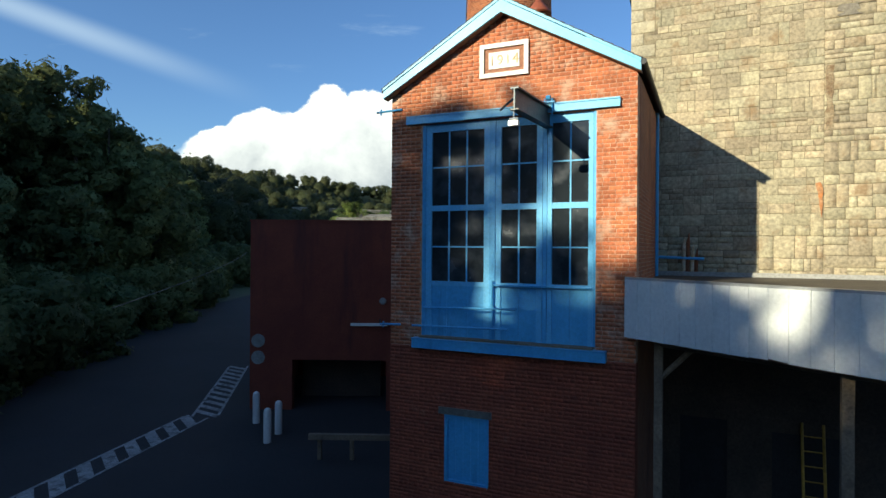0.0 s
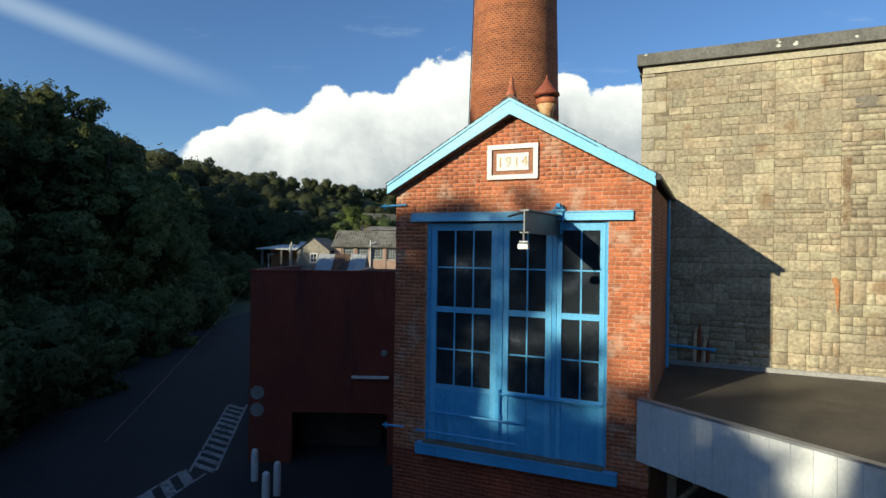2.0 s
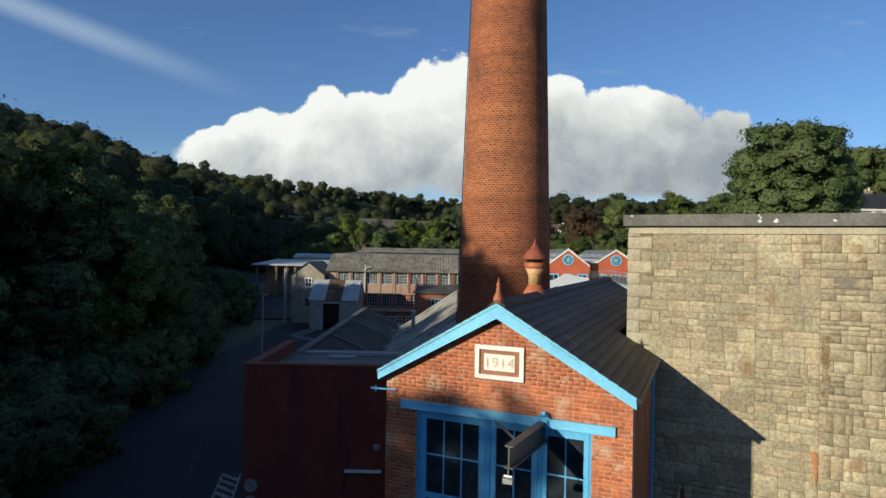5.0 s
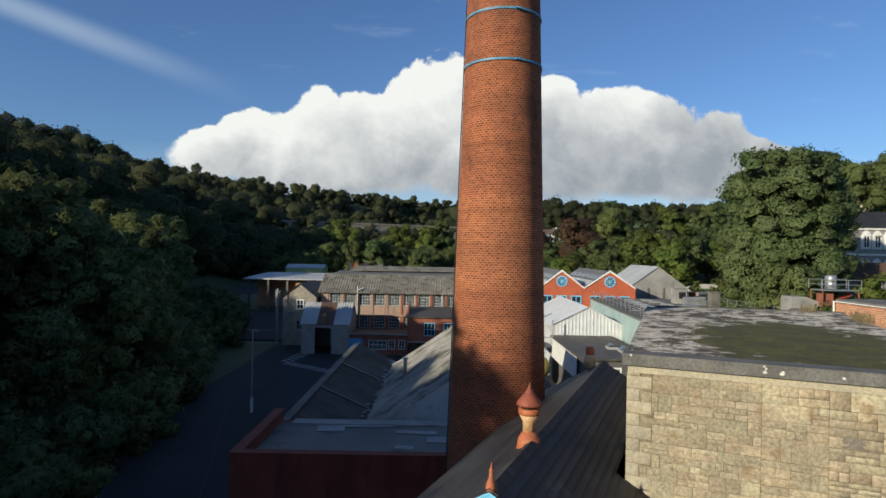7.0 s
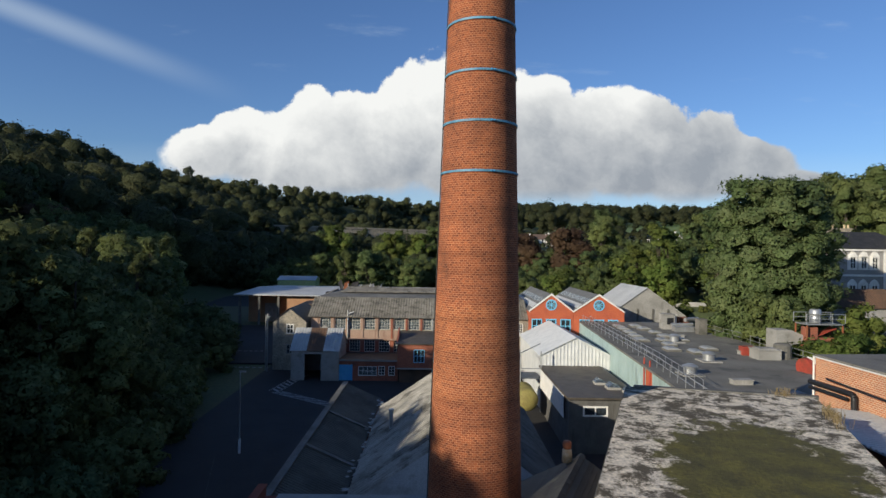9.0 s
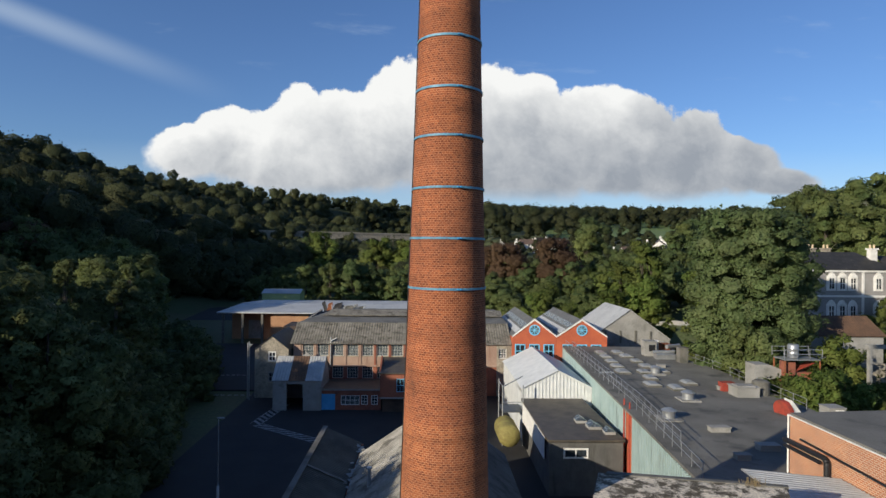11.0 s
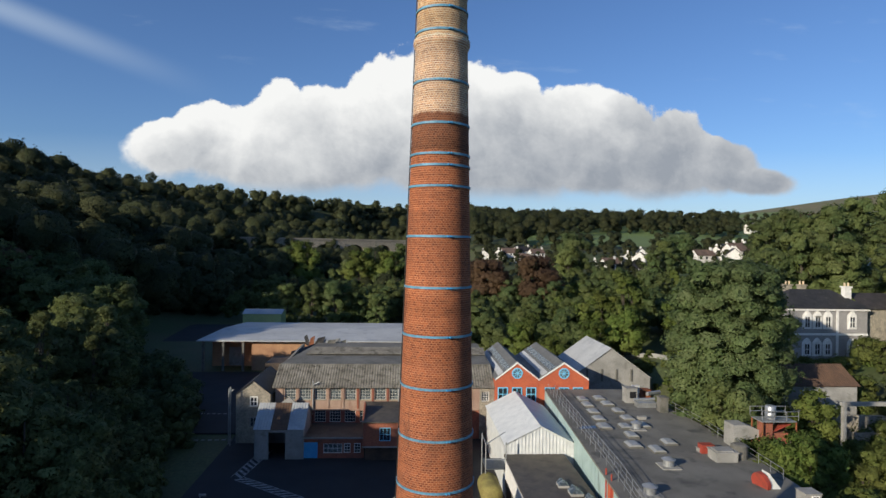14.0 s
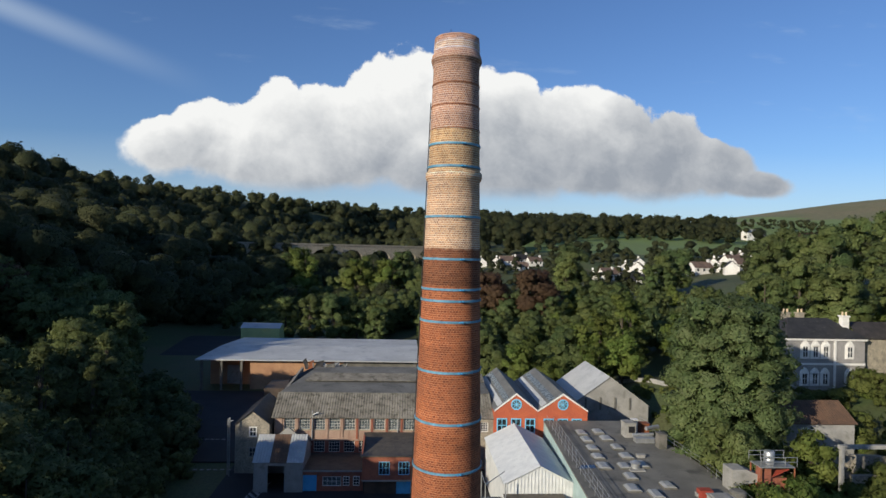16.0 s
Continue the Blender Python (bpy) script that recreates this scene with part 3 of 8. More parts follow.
paint_strip("road_marking", (-13.3, 20.5), (-11.3, 11.5), 0.95, 0.5, 12)
paint_strip("road_marking", (-11.6, 11.4), (-12.9, 3.6), 1.0, 0.55, 8)
paint_strip("road_marking", (-20.6, 76.5), (-22.2, 66.5), 1.5, 0.5, 9)
paint_strip("road_marking", (-21.8, 66.2), (-13.2, 60.0), 1.3, 0.5, 10)
for a0, b0, a1 in ((-37, 94, -30.5), (-32.5, 80.5, -25.5)):
    bm = empty_bm()
    for i in range(7):
        x = a0 + (a1 - a0) * i / 7
        slab(bm, [(x, b0, floor_z(b0) + 0.006), (x + 0.6, b0, floor_z(b0) + 0.006), (x + 0.6, b0 + 0.45, floor_z(b0) + 0.006), (x, b0 + 0.45, floor_z(b0) + 0.006)], (0, 0, 0.004))
    whole("road_marking", bm, LINE, "dashed white give-way line on the asphalt", "road marking", "road markings", "structure")


# ---- hoist house: the tall brick gable with blue doors ----
X0, X1, EAVE, APEX, XM, BACK = -3.43, 1.46, 9.36, 10.98, -1.0, 13.6
WX0, WX1, WZ0, WZ1 = -2.72, 0.755, 4.42, 8.74
HX0, HX1, HZ0, HZ1 = -2.19, -1.25, 1.56, 2.92
PITCH = (APEX - 9.50) / (X1 + 0.06 - XM)
house = thing("hoist_house", (-1.0, 2.0, -0.4), "tall orange-brick hoist house with a blue-edged gable beside the chimney", "building", turn=0)
bm = empty_bm()
for x0, x1, z0, z1 in ((X0, WX0, WZ0 - 0.2, 9.30), (WX1, X1, WZ0 - 0.2, 9.30), (WX0, WX1, WZ1, 9.30), (WX0, WX1, WZ0 - 0.2, WZ0)):
    box(bm, x0 + (0.006 if x0 == X0 else 0), x1 - (0.006 if x1 == X1 else 0), 0.005, 0.36, z0, z1)
    part("front_wall", bm, MORTAR, house)
    bm = empty_bm()
slab(bm, [(X0 + 0.01, 0.005, 9.30), (X1 - 0.01, 0.005, 9.30), (XM, 0.005, APEX - 0.10)], (0, 0.35, 0))
part("gable_wall", bm, MORTAR, house, "lime-mortared brick gable")
bm = empty_bm()
for x0, x1, z0, z1 in ((X0 + 0.006, HX0, -0.6, WZ0 - 0.2), (HX1, X1 - 0.006, -0.6, WZ0 - 0.2), (HX0, HX1, -0.6, HZ0), (HX0, HX1, HZ1, WZ0 - 0.2)):
    box(bm, x0, x1, 0.005, 0.36, z0, z1)
    part("lower_wall", bm, BRICK_LOW, house, "darker red brick below the loading doors")
    bm = empty_bm()
bm.free()
bm = empty_bm()
box(bm, X1 - 0.35, X1, 0.36, 4.345, -0.6, 9.34)
part("side_wall", bm, BRICK_FAR, house)
bm = empty_bm()
box(bm, X0, X0 + 0.35, 0.36, BACK, -0.6, 9.34)
part("side_wall", bm, BRICK_FAR, house)
bm = empty_bm()
box(bm, X0 + 0.35, 0.44, BACK - 0.3, BACK, -0.6, 9.34)
slab(bm, [(X0 + 0.35, BACK - 0.3, 9.34), (0.44, BACK - 0.3, 9.34), (0.44, BACK - 0.3, 9.95), (XM, BACK - 0.3, 10.8)], (0, 0.3, 0))
part("back_wall", bm, BRICK_FAR, house)
# Dark-coloured inner wall and floor stand in for the dim room behind the glass.
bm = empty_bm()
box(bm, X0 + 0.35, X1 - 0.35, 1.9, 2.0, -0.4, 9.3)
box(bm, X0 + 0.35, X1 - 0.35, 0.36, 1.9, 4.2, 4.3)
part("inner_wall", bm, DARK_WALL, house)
# Roof slopes with slate courses.
for side, name in ((-1, "roof"), (1, "roof")):
    bm = empty_bm()
    edge_x = XM + side * (X1 + 0.10 - XM)
    edge_z = APEX - PITCH * (X1 + 0.10 - XM)
    n = 15
    for i in range(n):
        t0, t1 = i / n, (i + 1.12) / n
        xa, za = XM + (edge_x - XM) * t0, APEX + (edge_z - APEX) * t0
        xb, zb = XM + (edge_x - XM) * min(t1, 1), APEX + (edge_z - APEX) * min(t1, 1)
        back = 4.34 if side > 0 and (xa > 0.6 or xb > 0.6) else BACK
        course = empty_bm()
        slab(course, [(xa, -0.22, za - 0.012), (xa, back, za - 0.012), (xb, back, zb + 0.006), (xb, -0.22, zb + 0.006)], (0, 0, 0.014))
        part("slate_course", course, SLATE, house)
    slab(bm, [(XM, -0.20, APEX - 0.07), (XM, BACK, APEX - 0.07), (edge_x if side < 0 else 0.6, BACK, (edge_z if side < 0 else APEX - PITCH * 1.6) - 0.07), (edge_x if side < 0 else 0.6, -0.20, (edge_z if side < 0 else APEX - PITCH * 1.6) - 0.07)], (0, 0, 0.05))
    part(name, bm, SLATE, house, "dark mossy slate roof slope")
for i in range(30):
    y = -0.2 + i * 0.465
    bm = empty_bm()
    for s in (-1, 1):
        slab(bm, [(XM, y, APEX + 0.03), (XM, y + 0.45, APEX + 0.03), (XM + s * 0.16, y + 0.45, APEX - 0.075), (XM + s * 0.16, y, APEX - 0.075)], (0, 0, 0.03))
    part("ridge_tile", bm, SLATE, house)
# Bargeboards.
for side in (-1, 1):
    ex = XM + side * (X1 + 0.07 - XM)
    ez = APEX - PITCH * (X1 + 0.07 - XM)
    bm = empty_bm()
    slab(bm, [(XM, -0.20, APEX - 0.02), (ex, -0.20, ez - 0.02), (ex, -0.20, ez - 0.21), (XM, -0.20, APEX - 0.30)], (0, 0.05, 0))
    slab(bm, [(XM, -0.215, APEX - 0.005), (ex, -0.215, ez - 0.005), (ex, -0.215, ez - 0.05), (XM, -0.215, APEX - 0.06)], (0, 0.03, 0))
    part("bargeboard", bm, PALE_BLUE, house, "pale blue painted bargeboard")
    bm = empty_bm()
    slab(bm, [(XM, -0.15, APEX - 0.27), (ex, -0.15, ez - 0.19), (ex, 0.02, ez - 0.19), (XM, 0.02, APEX - 0.27)], (0, 0, -0.03))
    part("soffit", bm, TIMBER, house)
bm = empty_bm()
rod(bm, (X1 + 0.11, -0.2, 9.43), (X1 + 0.11, 4.3, 9.43), 0.055)
part("gutter", bm, BLACK, house)
bm = empty_bm()
rod(bm, (X1 + 0.02, 3.82, 9.40), (X1 + 0.02, 3.82, 5.6), 0.045)
part("downpipe", bm, BLUE, house, "blue painted downpipe")
# Lintel, sill, plaque.
bm = empty_bm()
box(bm, -3.06, 1.17, -0.055, 0.2, 8.735, 8.90)
box(bm, -3.06, 1.17, -0.075, -0.055, 8.875, 8.90)
box(bm, -3.06, 1.17, -0.075, -0.055, 8.735, 8.755)
part("lintel", bm, PALE_BLUE, house, "blue painted steel lintel beam")
bm = empty_bm()
box(bm, -2.85, 0.96, -0.17, 0.1, 4.22, 4.42)
box(bm, -2.85, 0.96, -0.19, -0.17, 4.40, 4.42)
part("sill", bm, BLUE, house, "blue painted sill beam")
bm = empty_bm()
box(bm, -2.7, 0.72, -0.12, 0.12, 4.424, 4.46)
part("threshold", bm, TIMBER, house)
PX0, PX1, PZ0, PZ1 = -1.47, -0.50, 9.503, 10.148
plaque = thing("date_plaque", (-0.985, 0.0, PZ0), "white framed stone date plaque reading 1914 on a brick gable", "plaque", turn=0)
bm = empty_bm()
for x0, x1, z0, z1 in ((PX0, PX1, PZ1 - 0.085, PZ1), (PX0, PX1, PZ0, PZ0 + 0.085), (PX0, PX0 + 0.085, PZ0 + 0.085, PZ1 - 0.085), (PX1 - 0.085, PX1, PZ0 + 0.085, PZ1 - 0.085)):
    box(bm, x0, x1, -0.05, 0.005, z0, z1)
part("outer_frame", bm, WHITE, plaque, "white painted outer moulding")
bm = empty_bm()
box(bm, PX0 + 0.085, PX1 - 0.085, -0.012, 0.006, PZ0 + 0.085, PZ1 - 0.085)
part("recess", bm, surface("terracotta_moulding", (0.33, 0.15, 0.085), (0.26, 0.11, 0.065), big=4.0, fine=30), plaque, "brown terracotta moulding")
bm = empty_bm()
box(bm, PX0 + 0.18, PX1 - 0.18, -0.03, -0.01, PZ0 + 0.165, PZ1 - 0.165)
part("tablet", bm, WHITE, plaque, "white painted tablet")
date = bpy.data.curves.new("date", "FONT")
date.body, date.size, date.extrude, date.align_x = "1914", 0.27, 0.006, "CENTER"
date.space_character = 1.15
numerals = new("numerals", date)
numerals.parent = plaque
numerals.matrix_basis = Matrix.Translation(-BASES[plaque.name]) @ pose(-0.985, -0.034, 9.735, 90, 0, 0)
date.materials.append(CREAM_CLAY)
tagged(numerals, "raised cream numerals")


# Loading doors: two leaves, glazed above, boarded below.
def leaf_of(name, xs, x_in, rows, panel_top, tone):
    """A glazed door leaf: xs the bar lines, rows the heights of the bars."""
    leaf = empty_bm()
    bar = 0.028
    box(leaf, xs[0] - x_in, xs[0], 0.06, 0.13, WZ0 + 0.04, WZ1 - 0.02)
    box(leaf, xs[-1], xs[-1] + x_in, 0.06, 0.13, WZ0 + 0.04, WZ1 - 0.02)
    box(leaf, xs[0], xs[-1], 0.06, 0.13, rows[-1], WZ1 - 0.02)
    box(leaf, xs[0], xs[-1], 0.062, 0.128, rows[2] - 0.06, rows[2] + 0.05)
    for z in (rows[1], rows[3]):
        box(leaf, xs[0], xs[-1], 0.075, 0.12, z - bar / 2, z + bar / 2)
    for x in xs[1:-1]:
        for lo, hi in ((panel_top, rows[2] - 0.06), (rows[2] + 0.05, rows[-1])):
            box(leaf, x - bar / 2, x + bar / 2, 0.078, 0.118, lo, hi)
    box(leaf, xs[0], xs[-1], 0.064, 0.126, panel_top - 0.09, panel_top)
    return part(name, leaf, tone, doors)


doors = thing("loading_doors", (-1.0, 0.1, WZ0), "tall blue loading doors, many-paned above and boarded below", "door", turn=0)
bm = empty_bm()
for x0, x1 in ((WX0, WX0 + 0.07), (WX1 - 0.05, WX1)):
    box(bm, x0, x1, 0.03, 0.2, WZ0 + 0.04, WZ1)
box(bm, WX0 + 0.07, WX1 - 0.05, 0.03, 0.2, WZ1 - 0.04, WZ1)
part("door_frame", bm, BLUE, doors)
ROWS_Z = (5.56, 6.25, 7.03, 7.845, 8.56)
LEAVES = (((-2.53, -2.15, -1.77, -1.40), 0.12), ((-1.05, -0.70, -0.35), 0.11), ((-0.06, 0.28, 0.61), 0.085))
for xs, wide in LEAVES:
    lf = leaf_of("door_leaf", xs, wide, ROWS_Z, 5.56, SUNLIT_BLUE)
    for x0, x1 in zip(xs, xs[1:]):
        for z0, z1 in ((5.56, 6.25), (6.25, 6.97), (7.08, 7.845), (7.845, 8.56)):
            pane = empty_bm()
            box(pane, x0 + 0.005, x1 - 0.005, 0.094, 0.099, z0, z1)
            part("pane", pane, GLASS, lf).matrix_basis = Matrix.Translation(-BASES[doors.name])
bm = empty_bm()
box(bm, -1.28, -1.16, 0.04, 0.15, WZ0 + 0.04, WZ1 - 0.02)
box(bm, -0.23, -0.15, 0.05, 0.15, WZ0 + 0.04, WZ1 - 0.02)
part("meeting_post", bm, BLUE, doors)
for x0, x1 in ((-2.65, -1.28), (-1.16, -0.23), (-0.15, 0.70)):
    bm = empty_bm()
    n = max(2, int((x1 - x0) / 0.45))
    for i in range(n):
        a, b = x0 + (x1 - x0) * i / n, x0 + (x1 - x0) * (i + 1) / n
        box(bm, a + 0.002, b - 0.002, 0.085 + 0.003 * (i % 2), 0.12, WZ0 + 0.04, 5.48)
    part("boarding", bm, BLUE, doors)
for z, za, x0, x1 in ((5.02, 5.10, -2.66, -0.62), (4.66, 4.72, -2.86, -0.78)):
    bm = empty_bm()
    rod(bm, (x0, -0.02 - 0.10 * (z < 4.8), z), (x1, -0.30, za), 0.022)
    part("guard_bar", bm, BLUE, doors)
bm = empty_bm()
rod(bm, (-1.20, -0.01, WZ0 + 0.05), (-1.20, -0.01, 5.6), 0.018)
for z in (4.7, 5.1, 5.5):
    box(bm, -1.24, -1.16, -0.02, 0.05, z - 0.02, z + 0.02)
part("bolt", bm, BLUE, doors)
bm = empty_bm()
box(bm, -1.2, 0.66, -0.02, 0.06, 5.50, 5.53)
part("rail", bm, BLUE, doors)

# Hatch below.
hatch = thing("wall_hatch", (-1.72, 0.0, HZ0), "blue boarded hatch in the brick front", "hatch", turn=0)
bm = empty_bm()
for x0, x1, z0, z1 in ((HX0, HX0 + 0.07, HZ0, HZ1), (HX1 - 0.07, HX1, HZ0, HZ1), (HX0 + 0.07, HX1 - 0.07, HZ1 - 0.07, HZ1), (HX0 + 0.07, HX1 - 0.07, HZ0, HZ0 + 0.07)):
    box(bm, x0, x1, 0.01, 0.14, z0, z1)
part("frame_board", bm, BLUE, hatch)
for i in range(5):
    bm = empty_bm()
    w = (HX1 - HX0 - 0.14) / 5
    box(bm, HX0 + 0.07 + i * w + 0.002, HX0 + 0.07 + (i + 1) * w - 0.002, 0.05, 0.09, HZ0 + 0.07, HZ1 - 0.07)
    part("board", bm, BLUE, hatch)
bm = empty_bm()
box(bm, HX0 - 0.12, HX1 + 0.06, -0.02, 0.1, HZ1, HZ1 + 0.14)
part("stone_lintel", bm, CONCRETE, hatch)

# Hoist beam with its pulley.
hoist = thing("hoist_beam", (-0.2, 0.0, 8.6), "grey steel hoist beam jutting out over the loading doors", "hoist beam", turn=0)
tip, root = Vector((-0.27, -1.62, 8.65)), Vector((-0.10, 0.3, 8.66))
side = Vector((1, -0.09, 0)).normalized()
for name, w, z0, z1 in (("web", 0.012, -0.17, 0.15), ("top_flange", 0.075, 0.15, 0.175), ("bottom_flange", 0.075, -0.195, -0.17)):
    bm = empty_bm()
    slab(bm, [tip - side * w + Vector((0, 0, z0)), tip + side * w + Vector((0, 0, z0)), root + side * w + Vector((0, 0, z0)), root - side * w + Vector((0, 0, z0))], (0, 0, z1 - z0))
    part(name, bm, IRON, hoist)
bm = empty_bm()
rod(bm, tip + Vector((-0.02, 0.05, -0.20)), tip + Vector((-0.02, 0.05, -0.36)), 0.012)
box(bm, tip.x - 0.10, tip.x + 0.06, tip.y, tip.y + 0.10, tip.z - 0.44, tip.z - 0.36)
rod(bm, tip + Vector((-0.09, 0.05, -0.33)), tip + Vector((0.05, 0.05, -0.33)), 0.02)
part("trolley", bm, STEEL, hoist)
bm = empty_bm()
for x in (-0.17, -0.03):
    rod(bm, (x, -0.09, 8.66), (x, -0.09, 8.98), 0.014)
box(bm, -0.22, 0.02, -0.12, -0.05, 8.90, 8.93)
rod(bm, (-0.14, -0.09, 8.99), (-0.06, -0.09, 8.99), 0.05)
part("clamp", bm, BLUE, hoist)
bm = empty_bm()
rod(bm, (-0.95, -0.30, 8.80), (-0.25, -1.3, 8.83), 0.022)
part("brace", bm, IRON, hoist)

# Brackets on the wall's left edge.
for z, reach in ((9.05, 0.34), (4.63, 0.22)):
    bm = empty_bm()
    rod(bm, (X0 - reach, -0.03, z), (X0 + 0.25, -0.03, z + 0.02), 0.022)
    rod(bm, (X0 - reach * 0.7, -0.03, z - 0.06), (X0 - reach * 0.7, -0.03, z + 0.06), 0.018)
    whole("wall_bracket", bm, BLUE, "small blue iron bracket on the brick corner", "bracket", "wall brackets", turn=0)

# Terracotta ridge ventilator and finial.
vent = thing("ridge_ventilator", (-1.12, 2.9, 10.9), "orange terracotta ridge ventilator with a conical cap", "ventilator", turn=0)
for name, prof, tone in (("base", ((0.30, -0.2), (0.25, 0.10), (0.15, 0.28)), TERRACOTTA), ("neck", ((0.14, 0.28), (0.15, 0.50), (0.23, 0.66)), AMBER_CLAY),
                         ("collar", ((0.23, 0.66), (0.25, 0.70), (0.25, 0.78), (0.22, 0.80)), TERRACOTTA), ("lantern", ((0.19, 0.80), (0.19, 0.88)), BLACK),
                         ("cap", ((0.30, 0.87), (0.29, 0.92), (0.14, 1.10), (0.03, 1.27), (0.015, 1.36)), RED_CLAY)):
    bm = empty_bm()
    lathe(bm, [(r, z) for r, z in prof], 14)
    smooth(part(name, bm, tone, None)).parent = vent
bm = empty_bm()
lathe(bm, ((0.11, -0.05), (0.10, 0.06), (0.05, 0.18), (0.035, 0.28), (0.05, 0.31), (0.02, 0.36), (0.005, 0.46)), 10)
fin = whole("ridge_finial", bm, TERRACOTTA, "small terracotta finial on the gable's peak", "finial", turn=0)
fin.location = (XM, -0.1, APEX + 0.02)
smooth(fin)


# Clay pot at the far end of the ridge.
pot = thing("ridge_pot", (-1.5, 13.35, 10.9), "red and cream clay pot at the end of the slate ridge", "chimney pot", turn=0)
for name, prof, tone in (("base", ((0.21, -0.15), (0.19, 0.30), (0.14, 0.36)), CREAM_CLAY), ("rim", ((0.14, 0.36), (0.17, 0.42), (0.17, 0.58), (0.13, 0.66)), TERRACOTTA)):
    bm = empty_bm()
    lathe(bm, prof, 14)
    smooth(part(name, bm, tone, None)).parent = pot

# ---- stone building with the mossy flat roof ----
# The left wall leans in towards TXB at the back; the back wall runs from TY1 to TY2.
TX0, TX1, TY0, TY1, TXB, TY2 = 0.82, 8.35, 4.345, 18.8, 0.25, 20.3
stone_block = thing("stone_building", (4.5, 11, -0.4), "square sandstone block with a mossy flat roof", "building", turn=0)
bm = empty_bm()
box(bm, TX0 + 0.02, TX1, TY0 + 0.014, TY0 + 0.6, -0.6, 12.53)
part("front_wall", bm, STONE_JOINT, stone_block, "coursed sandstone rubble front")
bm = empty_bm()
slab(bm, [(TX0 + 0.02, TY0 + 0.6, -0.6), (TX0 + 0.6, TY0 + 0.6, -0.6), (TXB + 0.6, TY1, -0.6), (TXB + 0.02, TY1, -0.6)], (0, 0, 13.13))
part("side_wall", bm, STONE_FAR, stone_block)
bm = empty_bm()
slab(bm, [(TX1 - 0.6, TY0 + 0.6, -0.6), (TX1, TY0 + 0.6, -0.6), (TX1 - 0.3, TY2, -0.6), (TX1 - 0.9, TY2, -0.6)], (0, 0, 13.13))
part("side_wall", bm, STONE_FAR, stone_block)
bm = empty_bm()
slab(bm, [(TXB + 0.6, TY1 - 0.5, -0.6), (TX1 - 0.9, TY2 - 0.5, -0.6), (TX1 - 0.9, TY2, -0.6), (TXB + 0.6, TY1, -0.6)], (0, 0, 13.13))
part("back_wall", bm, STONE_FAR, stone_block)
bm = empty_bm()
box(bm, TX0 - 0.10, TX1 + 0.1, TY0 - 0.14, TY0 + 0.42, 12.62, 12.89)
part("coping", bm, CONCRETE, stone_block, "dark weathered concrete edge beam")
bm = empty_bm()
slab(bm, [(TX0 - 0.10, TY0 + 0.42, 12.56), (TX0 + 0.28, TY0 + 0.42, 12.56), (TXB + 0.28, TY1 + 0.1, 12.56), (TXB - 0.10, TY1 + 0.1, 12.56)], (0, 0, 0.17))
part("coping", bm, CONCRETE, stone_block)
bm = empty_bm()
slab(bm, [(TXB + 0.28, TY1 - 0.2, 12.56), (TX1 - 0.2, TY2 - 0.2, 12.56), (TX1 - 0.2, TY2 + 0.1, 12.56), (TXB + 0.28, TY1 + 0.1, 12.56)], (0, 0, 0.30))
part("coping", bm, CONCRETE, stone_block)
bm = empty_bm()
box(bm, TX0 + 0.02, TX1, TY0 - 0.03, TY0 + 0.6, 12.44, 12.62)
part("cornice", bm, QUOIN, stone_block)
rng = random.Random(4)
for i in range(9):
    bm = empty_bm()
    x, z = TX0 + rng.choice((0.1, 0.6, 1.1, 2.9, 3.1, 3.25, 3.9, 4.3, 5.2)) + rng.uniform(-0.1, 0.1), rng.uniform(12.66, 12.86)
    r = rng.uniform(0.02, 0.05)
    slab(bm, [(x + r * math.cos(k * 1.05) * rng.uniform(0.7, 1.3), TY0 - 0.142, z + r * 0.7 * math.sin(k * 1.05)) for k in range(6)], (0, -0.002, 0))
    part("lichen_spot", bm, LICHEN, stone_block)


def mossy(name):
    """Flat roof: moss over the middle, bleached chalky crust towards the edges."""
    m = bpy.data.materials.new(name)
    m.use_nodes = True
    q = Graph(m.node_tree)
    p = m.node_tree.nodes["Principled BSDF"]
    at = q.node("ShaderNodeNewGeometry").outputs["Position"]
    sep = q.node("ShaderNodeSeparateXYZ")
    q.put(sep.inputs[0], at)
    u = q.math("DIVIDE", q.math("SUBTRACT", sep.outputs[0], 4.9), 2.9)
    v = q.math("DIVIDE", q.math("SUBTRACT", sep.outputs[1], 9.2), 5.9)
    r = q.math("SQRT", q.math("ADD", q.math("MULTIPLY", u, u), q.math("MULTIPLY", v, v)))
    wander = q.math("SUBTRACT", q.noise(at, 0.75, 8.0, 0.72), 0.5)
    edge = q.math("ADD", r, q.math("MULTIPLY", wander, 2.1))
    moss = q.mix(q.span(q.noise(at, 1.1, 5.0, 0.7), 0.35, 0.65), (0.112, 0.098, 0.016), (0.058, 0.050, 0.011))
    crust = q.mix(q.span(q.noise(at, 1.3, 10.0, 0.80), 0.455, 0.53), (0.70, 0.61, 0.47), (0.085, 0.068, 0.042))
    col = q.mix(q.span(edge, 0.84, 0.95), moss, crust)
    fleck = q.span(q.noise(at, 9.0, 4.0, 0.7), 0.3, 0.7, 0.6, 1.4)
    col = q.mix(1.0, col, q.vec(fleck, fleck, fleck), "MULTIPLY")
    q.put(p.inputs["Base Color"], col)
    p.inputs["Roughness"].default_value = 0.9
    b = q.node("ShaderNodeBump")
    b.inputs["Strength"].default_value, b.inputs["Distance"].default_value = 0.7, 0.05
    q.put(b.inputs["Height"], q.noise(at, 6.0, 6.0, 0.7))
    m.node_tree.links.new(b.outputs[0], p.inputs["Normal"])
    return m


